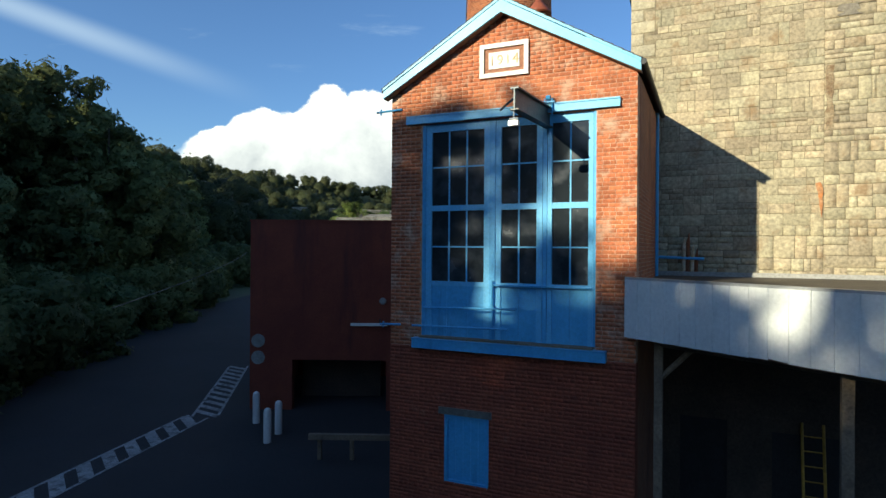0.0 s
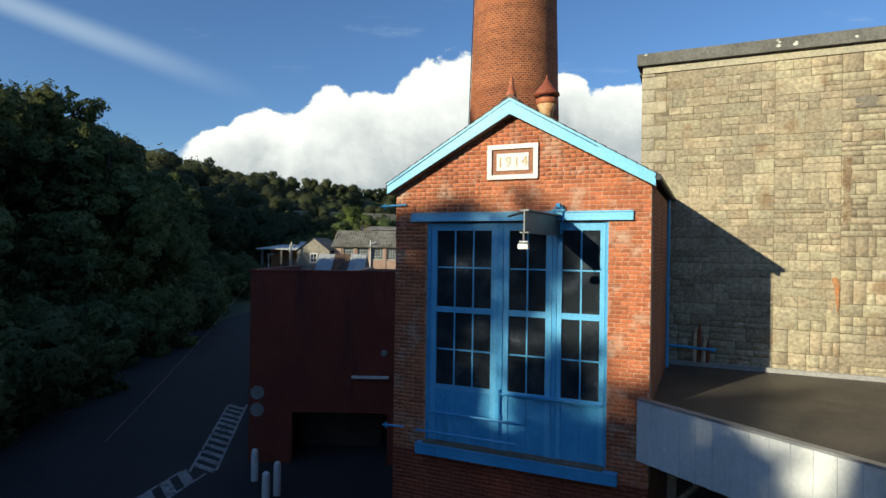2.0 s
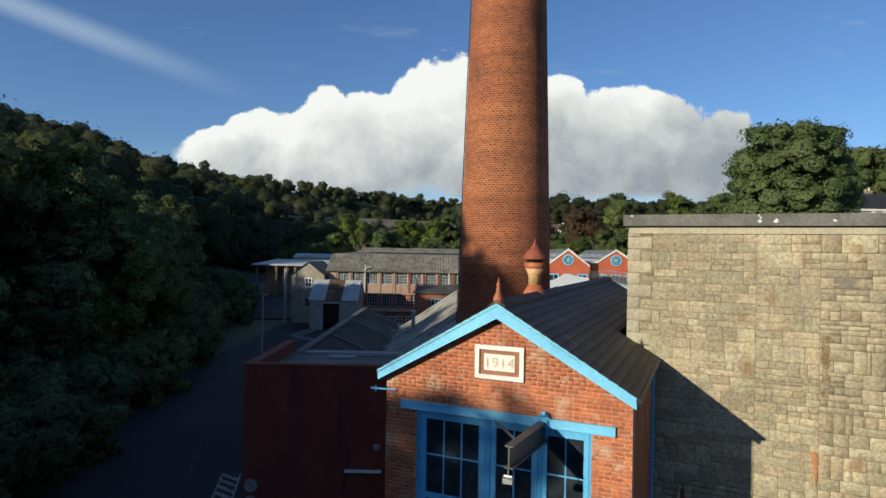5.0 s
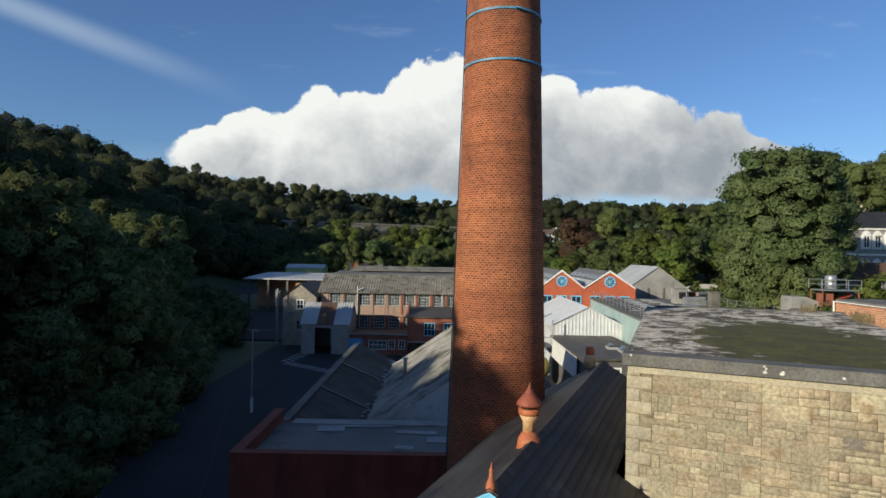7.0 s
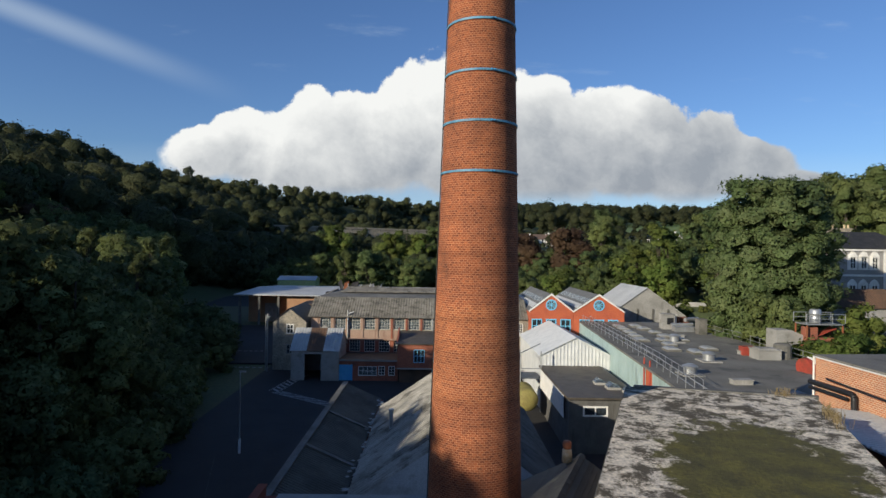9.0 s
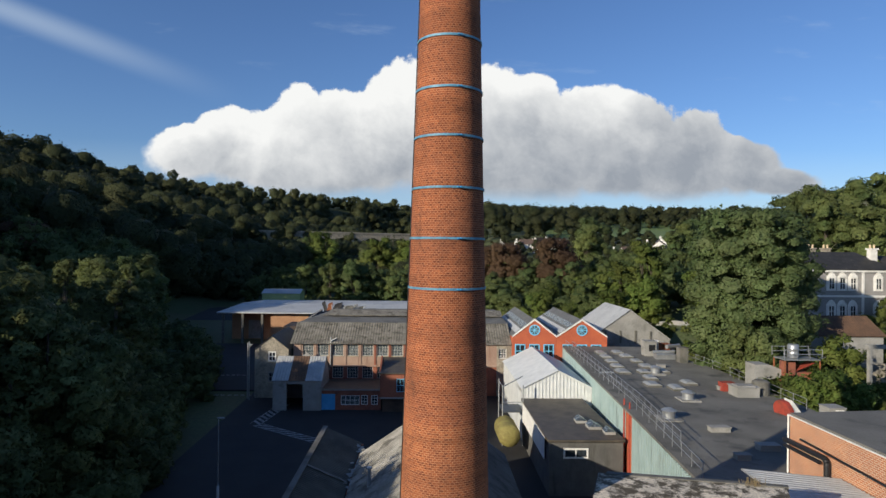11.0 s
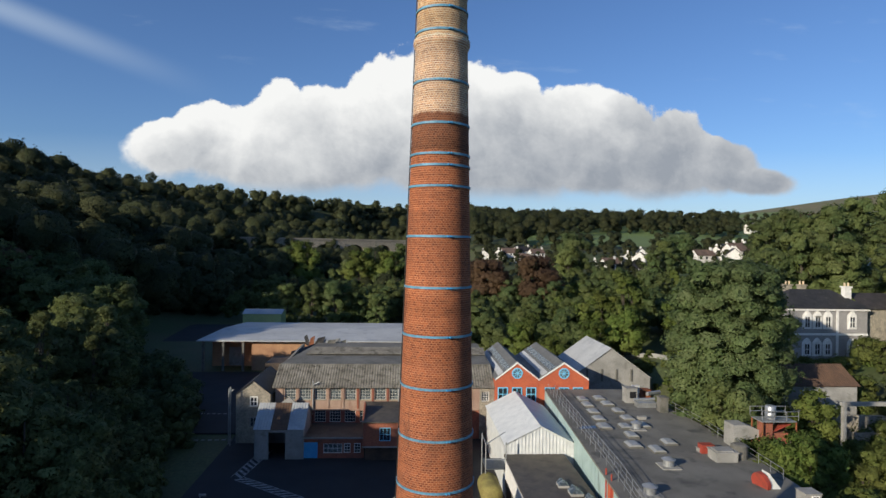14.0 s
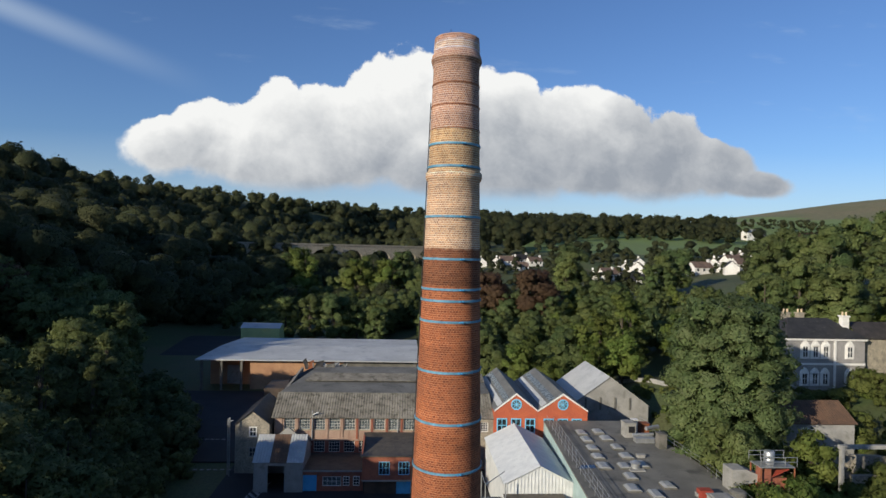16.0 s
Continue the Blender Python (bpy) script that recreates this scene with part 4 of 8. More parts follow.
MOSS_ROOF = mossy("mossy_roof")
bm = empty_bm()
nx, ny = 26, 44
rng = random.Random(9)
def roof_at(u, v):
    """A place on the flat roof, u across and v towards the back."""
    x0, x1 = TX0 + (TXB - TX0) * v - 0.06, TX1 - 0.3 * v
    return x0 + (x1 - x0) * u, TY0 + 0.4 + (TY1 + (TY2 - TY1) * u - TY0 - 0.55) * v


grid = [[bm.verts.new((*roof_at(i / nx, j / ny), 12.80 + 0.05 * noise.noise((i * 0.35, j * 0.3, 2)) + 0.02 * rng.random())) for j in range(ny + 1)] for i in range(nx + 1)]
for i in range(nx):
    for j in range(ny):
        bm.faces.new((grid[i][j], grid[i + 1][j], grid[i + 1][j + 1], grid[i][j + 1]))
smooth(part("roof_surface", bm, MOSS_ROOF, stone_block, "moss and bleached crust over old roofing"))
bm = empty_bm()
slab(bm, [(*roof_at(0.06, 0.0), 12.3), (*roof_at(0.99, 0.0), 12.3), (*roof_at(0.99, 0.98), 12.3), (*roof_at(0.06, 0.98), 12.3)], (0, 0, 0.42))
part("roof_slab", bm, CONCRETE, stone_block)

# Dead weeds along the far side of the flat roof.
rng = random.Random(3)
vs, fs = [], []
for k in range(260):
    x, y = TX1 - 0.35 + rng.gauss(0, 0.16), rng.gauss(16.6, 0.7)
    if rng.random() < 0.3:
        x, y = rng.gauss(6.7, 0.25), TY2 - 0.45 + rng.gauss(0, 0.1)
    h, t, w = rng.uniform(0.10, 0.42), rng.uniform(0, 6.28), 0.007
    bend = rng.uniform(0.1, 0.4)
    d = Vector((math.cos(t), math.sin(t), 0))
    n = len(vs)
    vs += [(x - w, y, 12.80), (x + w, y, 12.80), (x + d.x * bend * h + w, y + d.y * bend * h, 12.8 + h), (x + d.x * bend * h - w, y + d.y * bend * h, 12.8 + h)]
    fs.append((n, n + 1, n + 2, n + 3))
weeds = part("dry_weeds", mesh_of("dry_weeds", vs, fs), surface("dead_stalks", (0.21, 0.155, 0.075), (0.13, 0.10, 0.05), big=3, bump=0))
tagged(weeds, "dry brown weeds on the edge of the flat roof", "weeds", kind="stuff")

# ---- canopy beside the hoist house ----
CA, CB = Vector((1.27, -0.10, 0)), Vector((9.6, -5.85, 0))
run = (CB - CA)
out_dir = Vector((run.y, -run.x, 0)).normalized()
canopy = thing("loading_canopy", (3.5, 1.5, -0.4), "flat-roofed loading canopy with a white profiled fascia", "canopy", turn=0)
n = 36
for i in range(n):
    p, q2 = CA + run * (i / n), CA + run * ((i + 1) / n)
    d0 = 0.02 if i == 9 else 0
    zlo = 4.70 + (0.012 if i in (8, 9) else 0)
    bm = empty_bm()
    for s0, s1, k in ((0, 0.86, 0.0), (0.855, 1.0, 0.018)):
        u0, u1 = p + (q2 - p) * s0 - out_dir * -k, p + (q2 - p) * s1 - out_dir * -k
        slab(bm, [(u0.x, u0.y, zlo + d0), (u1.x, u1.y, zlo), (u1.x, u1.y, 5.70), (u0.x, u0.y, 5.70)], -out_dir * 0.02)
    part("fascia_sheet", bm, CLAD, canopy, "white profiled sheet with a dented lower edge" if i in (8, 9) else "")
bm = empty_bm()
slab(bm, [(CA.x, CA.y, 5.70), (CB.x, CB.y, 5.70), (CB.x, CB.y, 5.74), (CA.x, CA.y, 5.74)], -out_dir * 0.14)
part("capping", bm, STEEL, canopy)
bm = empty_bm()
slab(bm, [(1.47, -0.12, 5.48), (CB.x - 0.12, CB.y + 0.15, 5.48), (CB.x - 0.12, 4.34, 5.56), (1.47, 4.34, 5.56)], (0, 0, 0.06))
part("roof_deck", bm, WET_FELT, canopy, "brown damp flat roof")
bm = empty_bm()
slab(bm, [(1.47, 4.34, 5.60), (TX1 + 1, 4.34, 5.60), (TX1 + 1, 4.16, 5.62), (1.47, 4.16, 5.62)], (0, 0, 0.10))
part("flashing", bm, SHEET_PALE, canopy, "pale cement flashing against the wall")
for x, y in ((1.75, -0.15), (4.2, -1.8), (6.7, -3.6)):
    bm = empty_bm()
    box(bm, x, x + 0.14, y + 0.2, y + 0.34, -0.4, 5.46)
    part("post", bm, TIMBER, canopy)
bm = empty_bm()
rod(bm, (1.85, 0.1, 4.0), (2.7, 0.1, 4.9), 0.05)
rod(bm, (1.85, 0.1, 4.6), (6.6, -3.0, 4.6), 0.06)
part("brace", bm, TIMBER, canopy)
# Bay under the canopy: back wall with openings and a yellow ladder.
# The shade of the bay is put into the wall's dark colour.
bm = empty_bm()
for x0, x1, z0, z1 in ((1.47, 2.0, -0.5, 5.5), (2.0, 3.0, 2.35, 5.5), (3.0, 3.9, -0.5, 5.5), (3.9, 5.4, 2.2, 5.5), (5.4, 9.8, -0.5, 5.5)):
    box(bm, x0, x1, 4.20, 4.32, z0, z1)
whole("wall_under_canopy", bm, DARK_WALL, "dark wall under the loading canopy, shade put into its colour", "wall", kind="structure", turn=0)
# Black sheets in the openings stand in for the dark behind them.
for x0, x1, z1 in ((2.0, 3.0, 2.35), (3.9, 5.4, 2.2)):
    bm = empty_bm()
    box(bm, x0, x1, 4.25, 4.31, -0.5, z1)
    whole("doorway", bm, BLACK, "black sheet standing in for a doorway's dark under the canopy", "doorway", kind="structure", turn=0)
ladder = thing("ladder", (4.6, 3.9, -0.4), "yellow ladder leaning in the shade of the canopy", "ladder", turn=0)
YELLOW = surface("yellow_paint", (0.45, 0.27, 0.04), rough=0.5)
for x in (4.45, 4.85):
    bm = empty_bm()
    rod(bm, (x, 3.5, -0.35), (x, 4.1, 2.5), 0.03)
    part("stile", bm, YELLOW, ladder)
for i in range(9):
    bm = empty_bm()
    t = (i + 0.6) / 9.5
    rod(bm, (4.45, 3.5 + 0.6 * t, -0.35 + 2.85 * t), (4.85, 3.5 + 0.6 * t, -0.35 + 2.85 * t), 0.015, 6)
    part("rung", bm, YELLOW, ladder)

# Broken pipes and a blue rail on the stone wall.
stub = thing("pipe_stubs", (2.2, 4.3, 5.65), "cluster of rusty broken pipe ends with a blue rail", "pipe", turn=0)
for i, (x, h, tone) in enumerate(((2.05, 6.50, CREAM_CLAY), (2.14, 6.62, RUST), (2.24, 6.36, CREAM_CLAY), (2.32, 6.26, RUST))):
    bm = empty_bm()
    rod(bm, (x, 4.22, 5.62), (x + 0.01, 4.20, h - 0.25), 0.045)
    rod(bm, (x + 0.01, 4.20, h - 0.25), (x + 0.03, 4.22, h), 0.045, r2=0.008)
    part("pipe_end", bm, tone, stub)
bm = empty_bm()
rod(bm, (1.5, 4.22, 6.05), (2.5, 4.16, 6.02), 0.035)
part("rail", bm, BLUE, stub)
bm = empty_bm()
# A ragged run of rust, broad at the bolt and forked below.
left = [(4.70, 7.70), (4.715, 7.58), (4.75, 7.50), (4.765, 7.36), (4.775, 7.22), (4.80, 7.08), (4.815, 6.96)]
right = [(4.80, 7.72), (4.84, 7.60), (4.85, 7.48), (4.83, 7.38), (4.845, 7.24), (4.83, 7.10), (4.825, 6.94)]
for k in range(6):
    slab(bm, [(left[k][0], TY0 - 0.026, left[k][1]), (right[k][0], TY0 - 0.026, right[k][1]), (right[k + 1][0], TY0 - 0.026, right[k + 1][1]), (left[k + 1][0], TY0 - 0.026, left[k + 1][1])], (0, -0.003, 0))
bmesh.ops.remove_doubles(bm, verts=bm.verts, dist=0.001)
whole("rust_streak", bm, RUST_STAIN, "orange rust streak below an old bolt on the stone wall", "stain", turn=0)

# A long brown damp streak and a sooty patch, each a thin crust on the stones.
def wall_crust(name, x, z, w, h, tone, label, seed):
    r = random.Random(seed)
    n = 9
    lft = [(x - w * r.uniform(0.25, 0.6), z - h * k / n) for k in range(n + 1)]
    rgt = [(x + w * r.uniform(0.25, 0.6), z - h * k / n) for k in range(n + 1)]
    bm = empty_bm()
    for k in range(n):
        slab(bm, [(lft[k][0], TY0 - 0.016, lft[k][1]), (rgt[k][0], TY0 - 0.016, rgt[k][1]), (rgt[k + 1][0], TY0 - 0.016, rgt[k + 1][1]), (lft[k + 1][0], TY0 - 0.016, lft[k + 1][1])], (0, -0.002, 0))
    bmesh.ops.remove_doubles(bm, verts=bm.verts, dist=0.001)
    whole(name, bm, tone, label, "stain", turn=0)


wall_crust("damp_streak", 4.95, 10.25, 0.17, 1.35, surface("damp_brown", (0.17, 0.105, 0.055), (0.30, 0.24, 0.15), big=7.0, fine=25, grain=0.4), "dark brown damp streak down the stone wall", 3)
wall_crust("soot_patch", 5.32, 11.52, 0.42, 0.24, surface("soot", (0.15, 0.13, 0.105), (0.23, 0.20, 0.15), big=6.0, grain=0.3), "sooty grey patch on the stone wall", 5)

# ---- chimney ----
CHX, CHY, CHTOP = -4.29, 10.36, 41.75


def shaft_r(z):
    return 1.985 - 0.0278 * z


chimney = thing("mill_chimney", (CHX, CHY, -0.5), "tall tapering orange-brick mill chimney with blue iron bands", "chimney", turn=0)
bm = empty_bm()
prof = [(shaft_r(z), z + 0.5) for z in np.linspace(-0.5, 36.9, 40)]
prof += [(shaft_r(37.3), 37.80), (shaft_r(37.3) + 0.05, 37.86), (shaft_r(37.3) + 0.08, 37.95), (shaft_r(37.3) + 0.08, 38.10), (shaft_r(37.6), 38.20)]
prof += [(shaft_r(z), z + 0.5) for z in np.linspace(37.8, 41.4, 6)]
top_r = shaft_r(41.5)
prof += [(top_r + 0.03, 41.98), (top_r + 0.035, 42.06), (top_r + 0.06, 42.07), (top_r + 0.06, 42.15), (top_r + 0.09, 42.16), (top_r + 0.09, 42.25), (top_r + 0.06, 42.26), (top_r + 0.06, 42.36), (top_r + 0.015, 42.40), (top_r, 42.72), (top_r - 0.02, 43.0), (0.60, 43.0), (0.58, 40.0)]
lathe(bm, prof, 72, cap=False)
smooth(part("shaft", bm, SHAFT, None, "tapering brick shaft with moulded collars")).parent = chimney
for i, z in enumerate((34.52, 33.45, 33.05, 32.32, 30.56, 28.77, 27.08, 25.28, 23.52, 21.77, 36.02, 37.80, 38.60)):
    r = shaft_r(z) + 0.004
    band = empty_bm()
    lathe(band, ((r, z + 0.46), (r + 0.035, z + 0.46), (r + 0.035, z + 0.54), (r, z + 0.54), (r, z + 0.46)), 72, cap=False)
    ring = part("band", band, BAND_BLUE, None)
    ring.parent = chimney
    bolt = empty_bm()
    for ang in (radians(-52), radians(160)):
        d = Vector((math.cos(ang), math.sin(ang), 0))
        for off in (-0.05, 0.05):
            t = Vector((-d.y, d.x, 0)) * off
            rod(bolt, d * (r + 0.01) + t + Vector((0, 0, z + 0.5)), d * (r + 0.10) + t + Vector((0, 0, z + 0.5)), 0.03, 6)
    part("bolt", bolt, BLUE, None).parent = ring
for z in (39.15, 39.99, 40.77):
    r = shaft_r(z) + 0.002
    band = empty_bm()
    lathe(band, ((r, z + 0.485), (r + 0.02, z + 0.485), (r + 0.02, z + 0.515), (r, z + 0.515), (r, z + 0.485)), 72, cap=False)
    part("band", band, RUST, None).parent = chimney
bm = empty_bm()
ang = radians(196)
d = Vector((math.cos(ang), math.sin(ang), 0))
rod(bm, d * (shaft_r(6) + 0.035) + Vector((0, 0, 6.5)), d * (shaft_r(40.2) + 0.035) + Vector((0, 0, 40.7)), 0.02, 6)
part("lightning_conductor", bm, BLACK, None).parent = chimney
bm = empty_bm()
rod(bm, (0, -0.7, 42.9), (0, -0.7, 43.14), 0.012, 5)
part("lightning_rod", bm, BLACK, None).parent = chimney

# ---- red painted building ----
red = thing("red_building", (-6, 15, -0.4), "dark red painted flat-roofed building beside the drive", "building")
RB = 12.55
for a0, a1, z0, z1 in ((-9.95, -8.25, -0.6, 7.25), (-8.25, -4.5, 1.75, 7.25), (-4.5, -1.2, -0.6, 7.25)):
    bm = empty_bm()
    box(bm, a0, a1, RB, RB + 0.35, z0, z1)
    part("front_wall", bm, RED_PAINT, red)
bm = empty_bm()
box(bm, -9.95, -9.6, RB + 0.35, 18.9, -0.6, 7.25)
part("side_wall", bm, RED_PAINT, red)
bm = empty_bm()
box(bm, -9.6, -1.2, 18.55, 18.9, -0.6, 6.75)
part("back_wall", bm, RED_PAINT, red)
bm = empty_bm()
box(bm, -9.0, -1.3, 18.2, 18.95, 6.754, 6.83)
part("flashing", bm, SHEET_PALE, red, "pale flashing strip along the back of the roof")
bm = empty_bm()
box(bm, -9.98, -1.2, RB - 0.03, RB + 0.40, 7.25, 7.33)
box(bm, -9.98, -9.55, RB + 0.40, 18.9, 7.25, 7.33)
part("coping", bm, RED_PAINT, red)
bm = empty_bm()
box(bm, -9.6, -1.2, RB + 0.35, 18.55, 6.55, 6.75)
part("roof_deck", bm, FELT, red, "dark felt flat roof with loose sheets")
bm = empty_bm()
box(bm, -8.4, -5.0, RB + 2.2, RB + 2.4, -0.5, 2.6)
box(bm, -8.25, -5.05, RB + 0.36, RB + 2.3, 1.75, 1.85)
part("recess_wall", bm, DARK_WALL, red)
rng = random.Random(5)
for x, y, w, d, t in ((-7.0, 17.6, 1.3, 0.9, 3), (-3.0, 17.2, 1.9, 0.5, -4), (-5.4, 18.1, 2.6, 0.4, 1), (-2.4, 14.3, 1.7, 0.5, 6), (-3.4, 15.1, 0.8, 0.4, -9), (-1.9, 16.2, 1.1, 0.8, 2)):
    bm = empty_bm()
    c, s = math.cos(radians(t)), math.sin(radians(t))
    slab(bm, [(x + c * u - s * v, y + s * u + c * v, 6.755 + 0.02 * rng.random()) for u, v in ((-w / 2, -d / 2), (w / 2, -d / 2), (w / 2, d / 2), (-w / 2, d / 2))], (0, 0, 0.025))
    whole("loose_sheet", bm, SHEET_PALE, "pale loose sheet lying on a flat roof", "sheet", "loose sheets")
for z in (2.5, 1.83):
    bm = empty_bm()
    q2 = 18
    slab(bm, [(-9.62 + 0.27 * math.cos(2 * math.pi * i / q2), RB - 0.035, z + 0.27 * math.sin(2 * math.pi * i / q2)) for i in range(q2)], (0, 0.03, 0))
    whole("round_sign", bm, SHEET_PALE, "round grey sign plate on the red wall", "sign", "round signs")
bulk = thing("bulkhead_lamp", (-5.1, RB, 4.25), "long white tube lamp bracket on the red wall", "lamp")
bm = empty_bm()
box(bm, -5.9, -4.45, RB - 0.16, RB - 0.05, 3.14, 3.24)
part("casing", bm, WHITE, bulk)
bm = empty_bm()
rod(bm, (-4.75, RB - 0.1, 3.22), (-4.75, RB, 3.40), 0.03)
rod(bm, (-5.6, RB - 0.1, 3.22), (-5.6, RB, 3.30), 0.03)
part("arm", bm, BLACK, bulk)
bm = empty_bm()
lathe(bm, ((0.14, 0), (0.14, 0.05), (0.10, 0.09)), 14)
w = whole("wall_lamp", bm, SHEET_PALE, "round pale lamp on the red wall", "lamp")
w.matrix_world = pose(*mill(-4.64, RB, 4.12), 90, 0, TURN)
for a, b in ((-9.1, 10.8), (-8.02, 8.7), (-7.92, 9.62)):
    bm = empty_bm()
    lathe(bm, ((0.13, floor_z(b) - 0.05), (0.13, floor_z(b) + 1.0), (0.11, floor_z(b) + 1.1), (0.05, floor_z(b) + 1.15)), 12)
    ob = whole("bollard", bm, WHITE, "white painted bollard on the asphalt", "bollard", "bollards")
    ob.location = mill(a, b)
rail = thing("timber_barrier", (-5, 7.1, floor_z(7)), "low weathered timber barrier on short posts", "barrier")
bm = empty_bm()
box(bm, -6.25, -3.2, 7.05, 7.2, 0.35, 0.52)
part("beam", bm, TIMBER, rail)
for a in (-6.0, -5.0, -3.6):
    bm = empty_bm()
    box(bm, a, a + 0.12, 7.2, 7.32, floor_z(7) - 0.05, 0.48)
    part("post", bm, TIMBER, rail)
lamp_post = thing("lamp_post", (-19.2, 44.0, floor_z(44)), "slim grey lamp post with a pale base beside the drive", "lamp post")
bm = empty_bm()
rod(bm, (-19.2, 44.0, floor_z(44) - 0.1), (-19.2, 44.0, 7.6), 0.07, 8, 0.045)
part("pole", bm, STEEL, lamp_post)
bm = empty_bm()
rod(bm, (-19.2, 44.0, floor_z(44) - 0.1), (-19.2, 44.0, floor_z(44) + 1.3), 0.13, 10)
part("base", bm, WHITE, lamp_post)
bm = empty_bm()
box(bm, -19.3, -18.7, 43.9, 44.1, 7.55, 7.68)
part("lantern", bm, SHEET_PALE, lamp_post)
cable = bpy.data.curves.new("overhead_cable", "CURVE")
cable.dimensions, cable.bevel_depth = "3D", 0.008
sp = cable.splines.new("POLY")
ends = (Vector((-24.52, 18.75, 5.91)), Vector((-5.77, -4.55, 5.26)))
sp.points.add(24)
for i in range(25):
    t = i / 24
    p = ends[0].lerp(ends[1], t)
    sp.points[i].co = (p.x, p.y, p.z - 0.15 * 4 * t * (1 - t), 1)
wire = tagged(new("overhead_cable", cable), "thin slack overhead cable from the red wall", "cable")
cable.materials.append(BLACK)


# ---- the works beyond: ranges, sheds and their roofs ----
def window_meshes(name, w, h, cols, rows, bar=0.05, deep=0.08, arch=0.0):
    """Frame with glazing bars and a pane, standing in the plane y = 0, base at z = 0, seen from -y."""
    bm = empty_bm()
    e = bar * 1.6
    for x0, x1, z0, z1 in ((-w / 2, -w / 2 + e, 0, h), (w / 2 - e, w / 2, 0, h), (-w / 2 + e, w / 2 - e, 0, e), (-w / 2 + e, w / 2 - e, h - e, h)):
        box(bm, x0, x1, -deep, 0.0, z0, z1)
    for i in range(1, cols):
        x = -w / 2 + w * i / cols
        box(bm, x - bar / 2, x + bar / 2, -deep * 0.8, 0.0, e, h - e)
    for i in range(1, rows):
        z = h * i / rows
        box(bm, -w / 2 + e, w / 2 - e, -deep * 0.7, 0.0, z - bar / 2, z + bar / 2)
    if arch:
        n = 8
        top = [(-w / 2 + w * i / n, -deep, h + arch * math.sin(math.pi * i / n)) for i in range(n + 1)]
        slab(bm, top + [(w / 2, -deep, h - e), (-w / 2, -deep, h - e)], (0, deep, 0))
    fm = bpy.data.meshes.new(name)
    bmesh.ops.recalc_face_normals(bm, faces=bm.faces)
    bm.to_mesh(fm)
    bm.free()
    bm = empty_bm()
    box(bm, -w / 2 + e * 0.5, w / 2 - e * 0.5, -deep * 0.35, -deep * 0.25, e * 0.5, h - e * 0.5)
    pm = bpy.data.meshes.new("pane")
    bm.to_mesh(pm)
    bm.free()
    return fm, pm


def put_window(owner, meshes, tone, glass, at, turn=0.0):
    fm, pm = meshes
    if not fm.materials:
        fm.materials.append(tone)
        pm.materials.append(glass)
    w = placed("window", fm, owner, pose(*at, 0, 0, turn))
    p = new("pane", pm)
    p.parent = w
    return w


def gabled(name, label, a0, a1, b0, b1, z0, eave, ridge, along, wall, roof, over=0.25, thick=0.3, gable_mat=None, category="building", group="", sheet=0.0):
    """A ridged building. along 'a': the ridge runs sideways; 'b': it runs away, its gable to the front."""
    ob = thing(name, ((a0 + a1) / 2, (b0 + b1) / 2, z0), label, category, group)
    am, bmid = (a0 + a1) / 2, (b0 + b1) / 2
    for k in range(4):
        bm = empty_bm()
        if k == 0:
            box(bm, a0, a1, b0, b0 + thick, z0 - 0.5, eave)
            if along == "b":
                slab(bm, [(a0, b0, eave), (a1, b0, eave), (am, b0, ridge - 0.03)], (0, thick, 0))
        elif k == 1:
            box(bm, a0, a1, b1 - thick, b1, z0 - 0.5, eave)
            if along == "b":
                slab(bm, [(a0, b1 - thick, eave), (a1, b1 - thick, eave), (am, b1 - thick, ridge - 0.03)], (0, thick, 0))
        else:
            x = a0 if k == 2 else a1 - thick
            box(bm, x, x + thick, b0 + thick, b1 - thick, z0 - 0.5, eave)
            if along == "a":
                slab(bm, [(x, b0, eave), (x, b1, eave), (x, bmid, ridge - 0.03)], (thick, 0, 0))
        part(("front_wall", "back_wall", "side_wall", "side_wall")[k], bm, gable_mat if gable_mat and k == 0 else wall, ob)
    for s in (-1, 1):
        bm = empty_bm()
        if along == "b":
            half = (a1 - a0) / 2
            dz = (ridge - eave) / half * over
            ex, ez = am + s * (half + over), eave - dz
            if sheet:
                corrugated(bm, (am, b0 - over, ridge + 0.05), (0, b1 - b0 + 2 * over, 0), (ex - am, 0, ez - ridge), sheet, 0.05)
            slab(bm, [(am, b0 - over, ridge), (am, b1 + over, ridge), (ex, b1 + over, ez), (ex, b0 - over, ez)], (0, 0, 0.06 if not sheet else 0.03))
        else:
            half = (b1 - b0) / 2
            dz = (ridge - eave) / half * over
            ey, ez = bmid + s * (half + over), eave - dz
            if sheet:
                corrugated(bm, (a0 - over, bmid, ridge + 0.05), (a1 - a0 + 2 * over, 0, 0), (0, ey - bmid, ez - ridge), sheet, 0.05)
            slab(bm, [(a0 - over, bmid, ridge), (a1 + over, bmid, ridge), (a1 + over, ey, ez), (a0 - over, ey, ez)], (0, 0, 0.06 if not sheet else 0.03))
        part("roof", bm, roof, ob)
    return ob


# Long shed roofs behind the red building.
shed_a = thing("valley_shed", (-8, 32, -0.2), "long low shed with a mossy fibre-cement roof", "shed")
bm = empty_bm()
corrugated(bm, (-9.7, 18.9, 6.35), (0, 26.5, 0), (3.3, 0, -1.45), 0.30, 0.05)
slab(bm, [(-9.7, 18.9, 6.30), (-9.7, 45.4, 6.30), (-6.4, 45.4, 4.85), (-6.4, 18.9, 4.85)], (0, 0, 0.03))
part("roof", bm, OLD_SHEET, shed_a, "dark mossy corrugated roof slope")
bm = empty_bm()
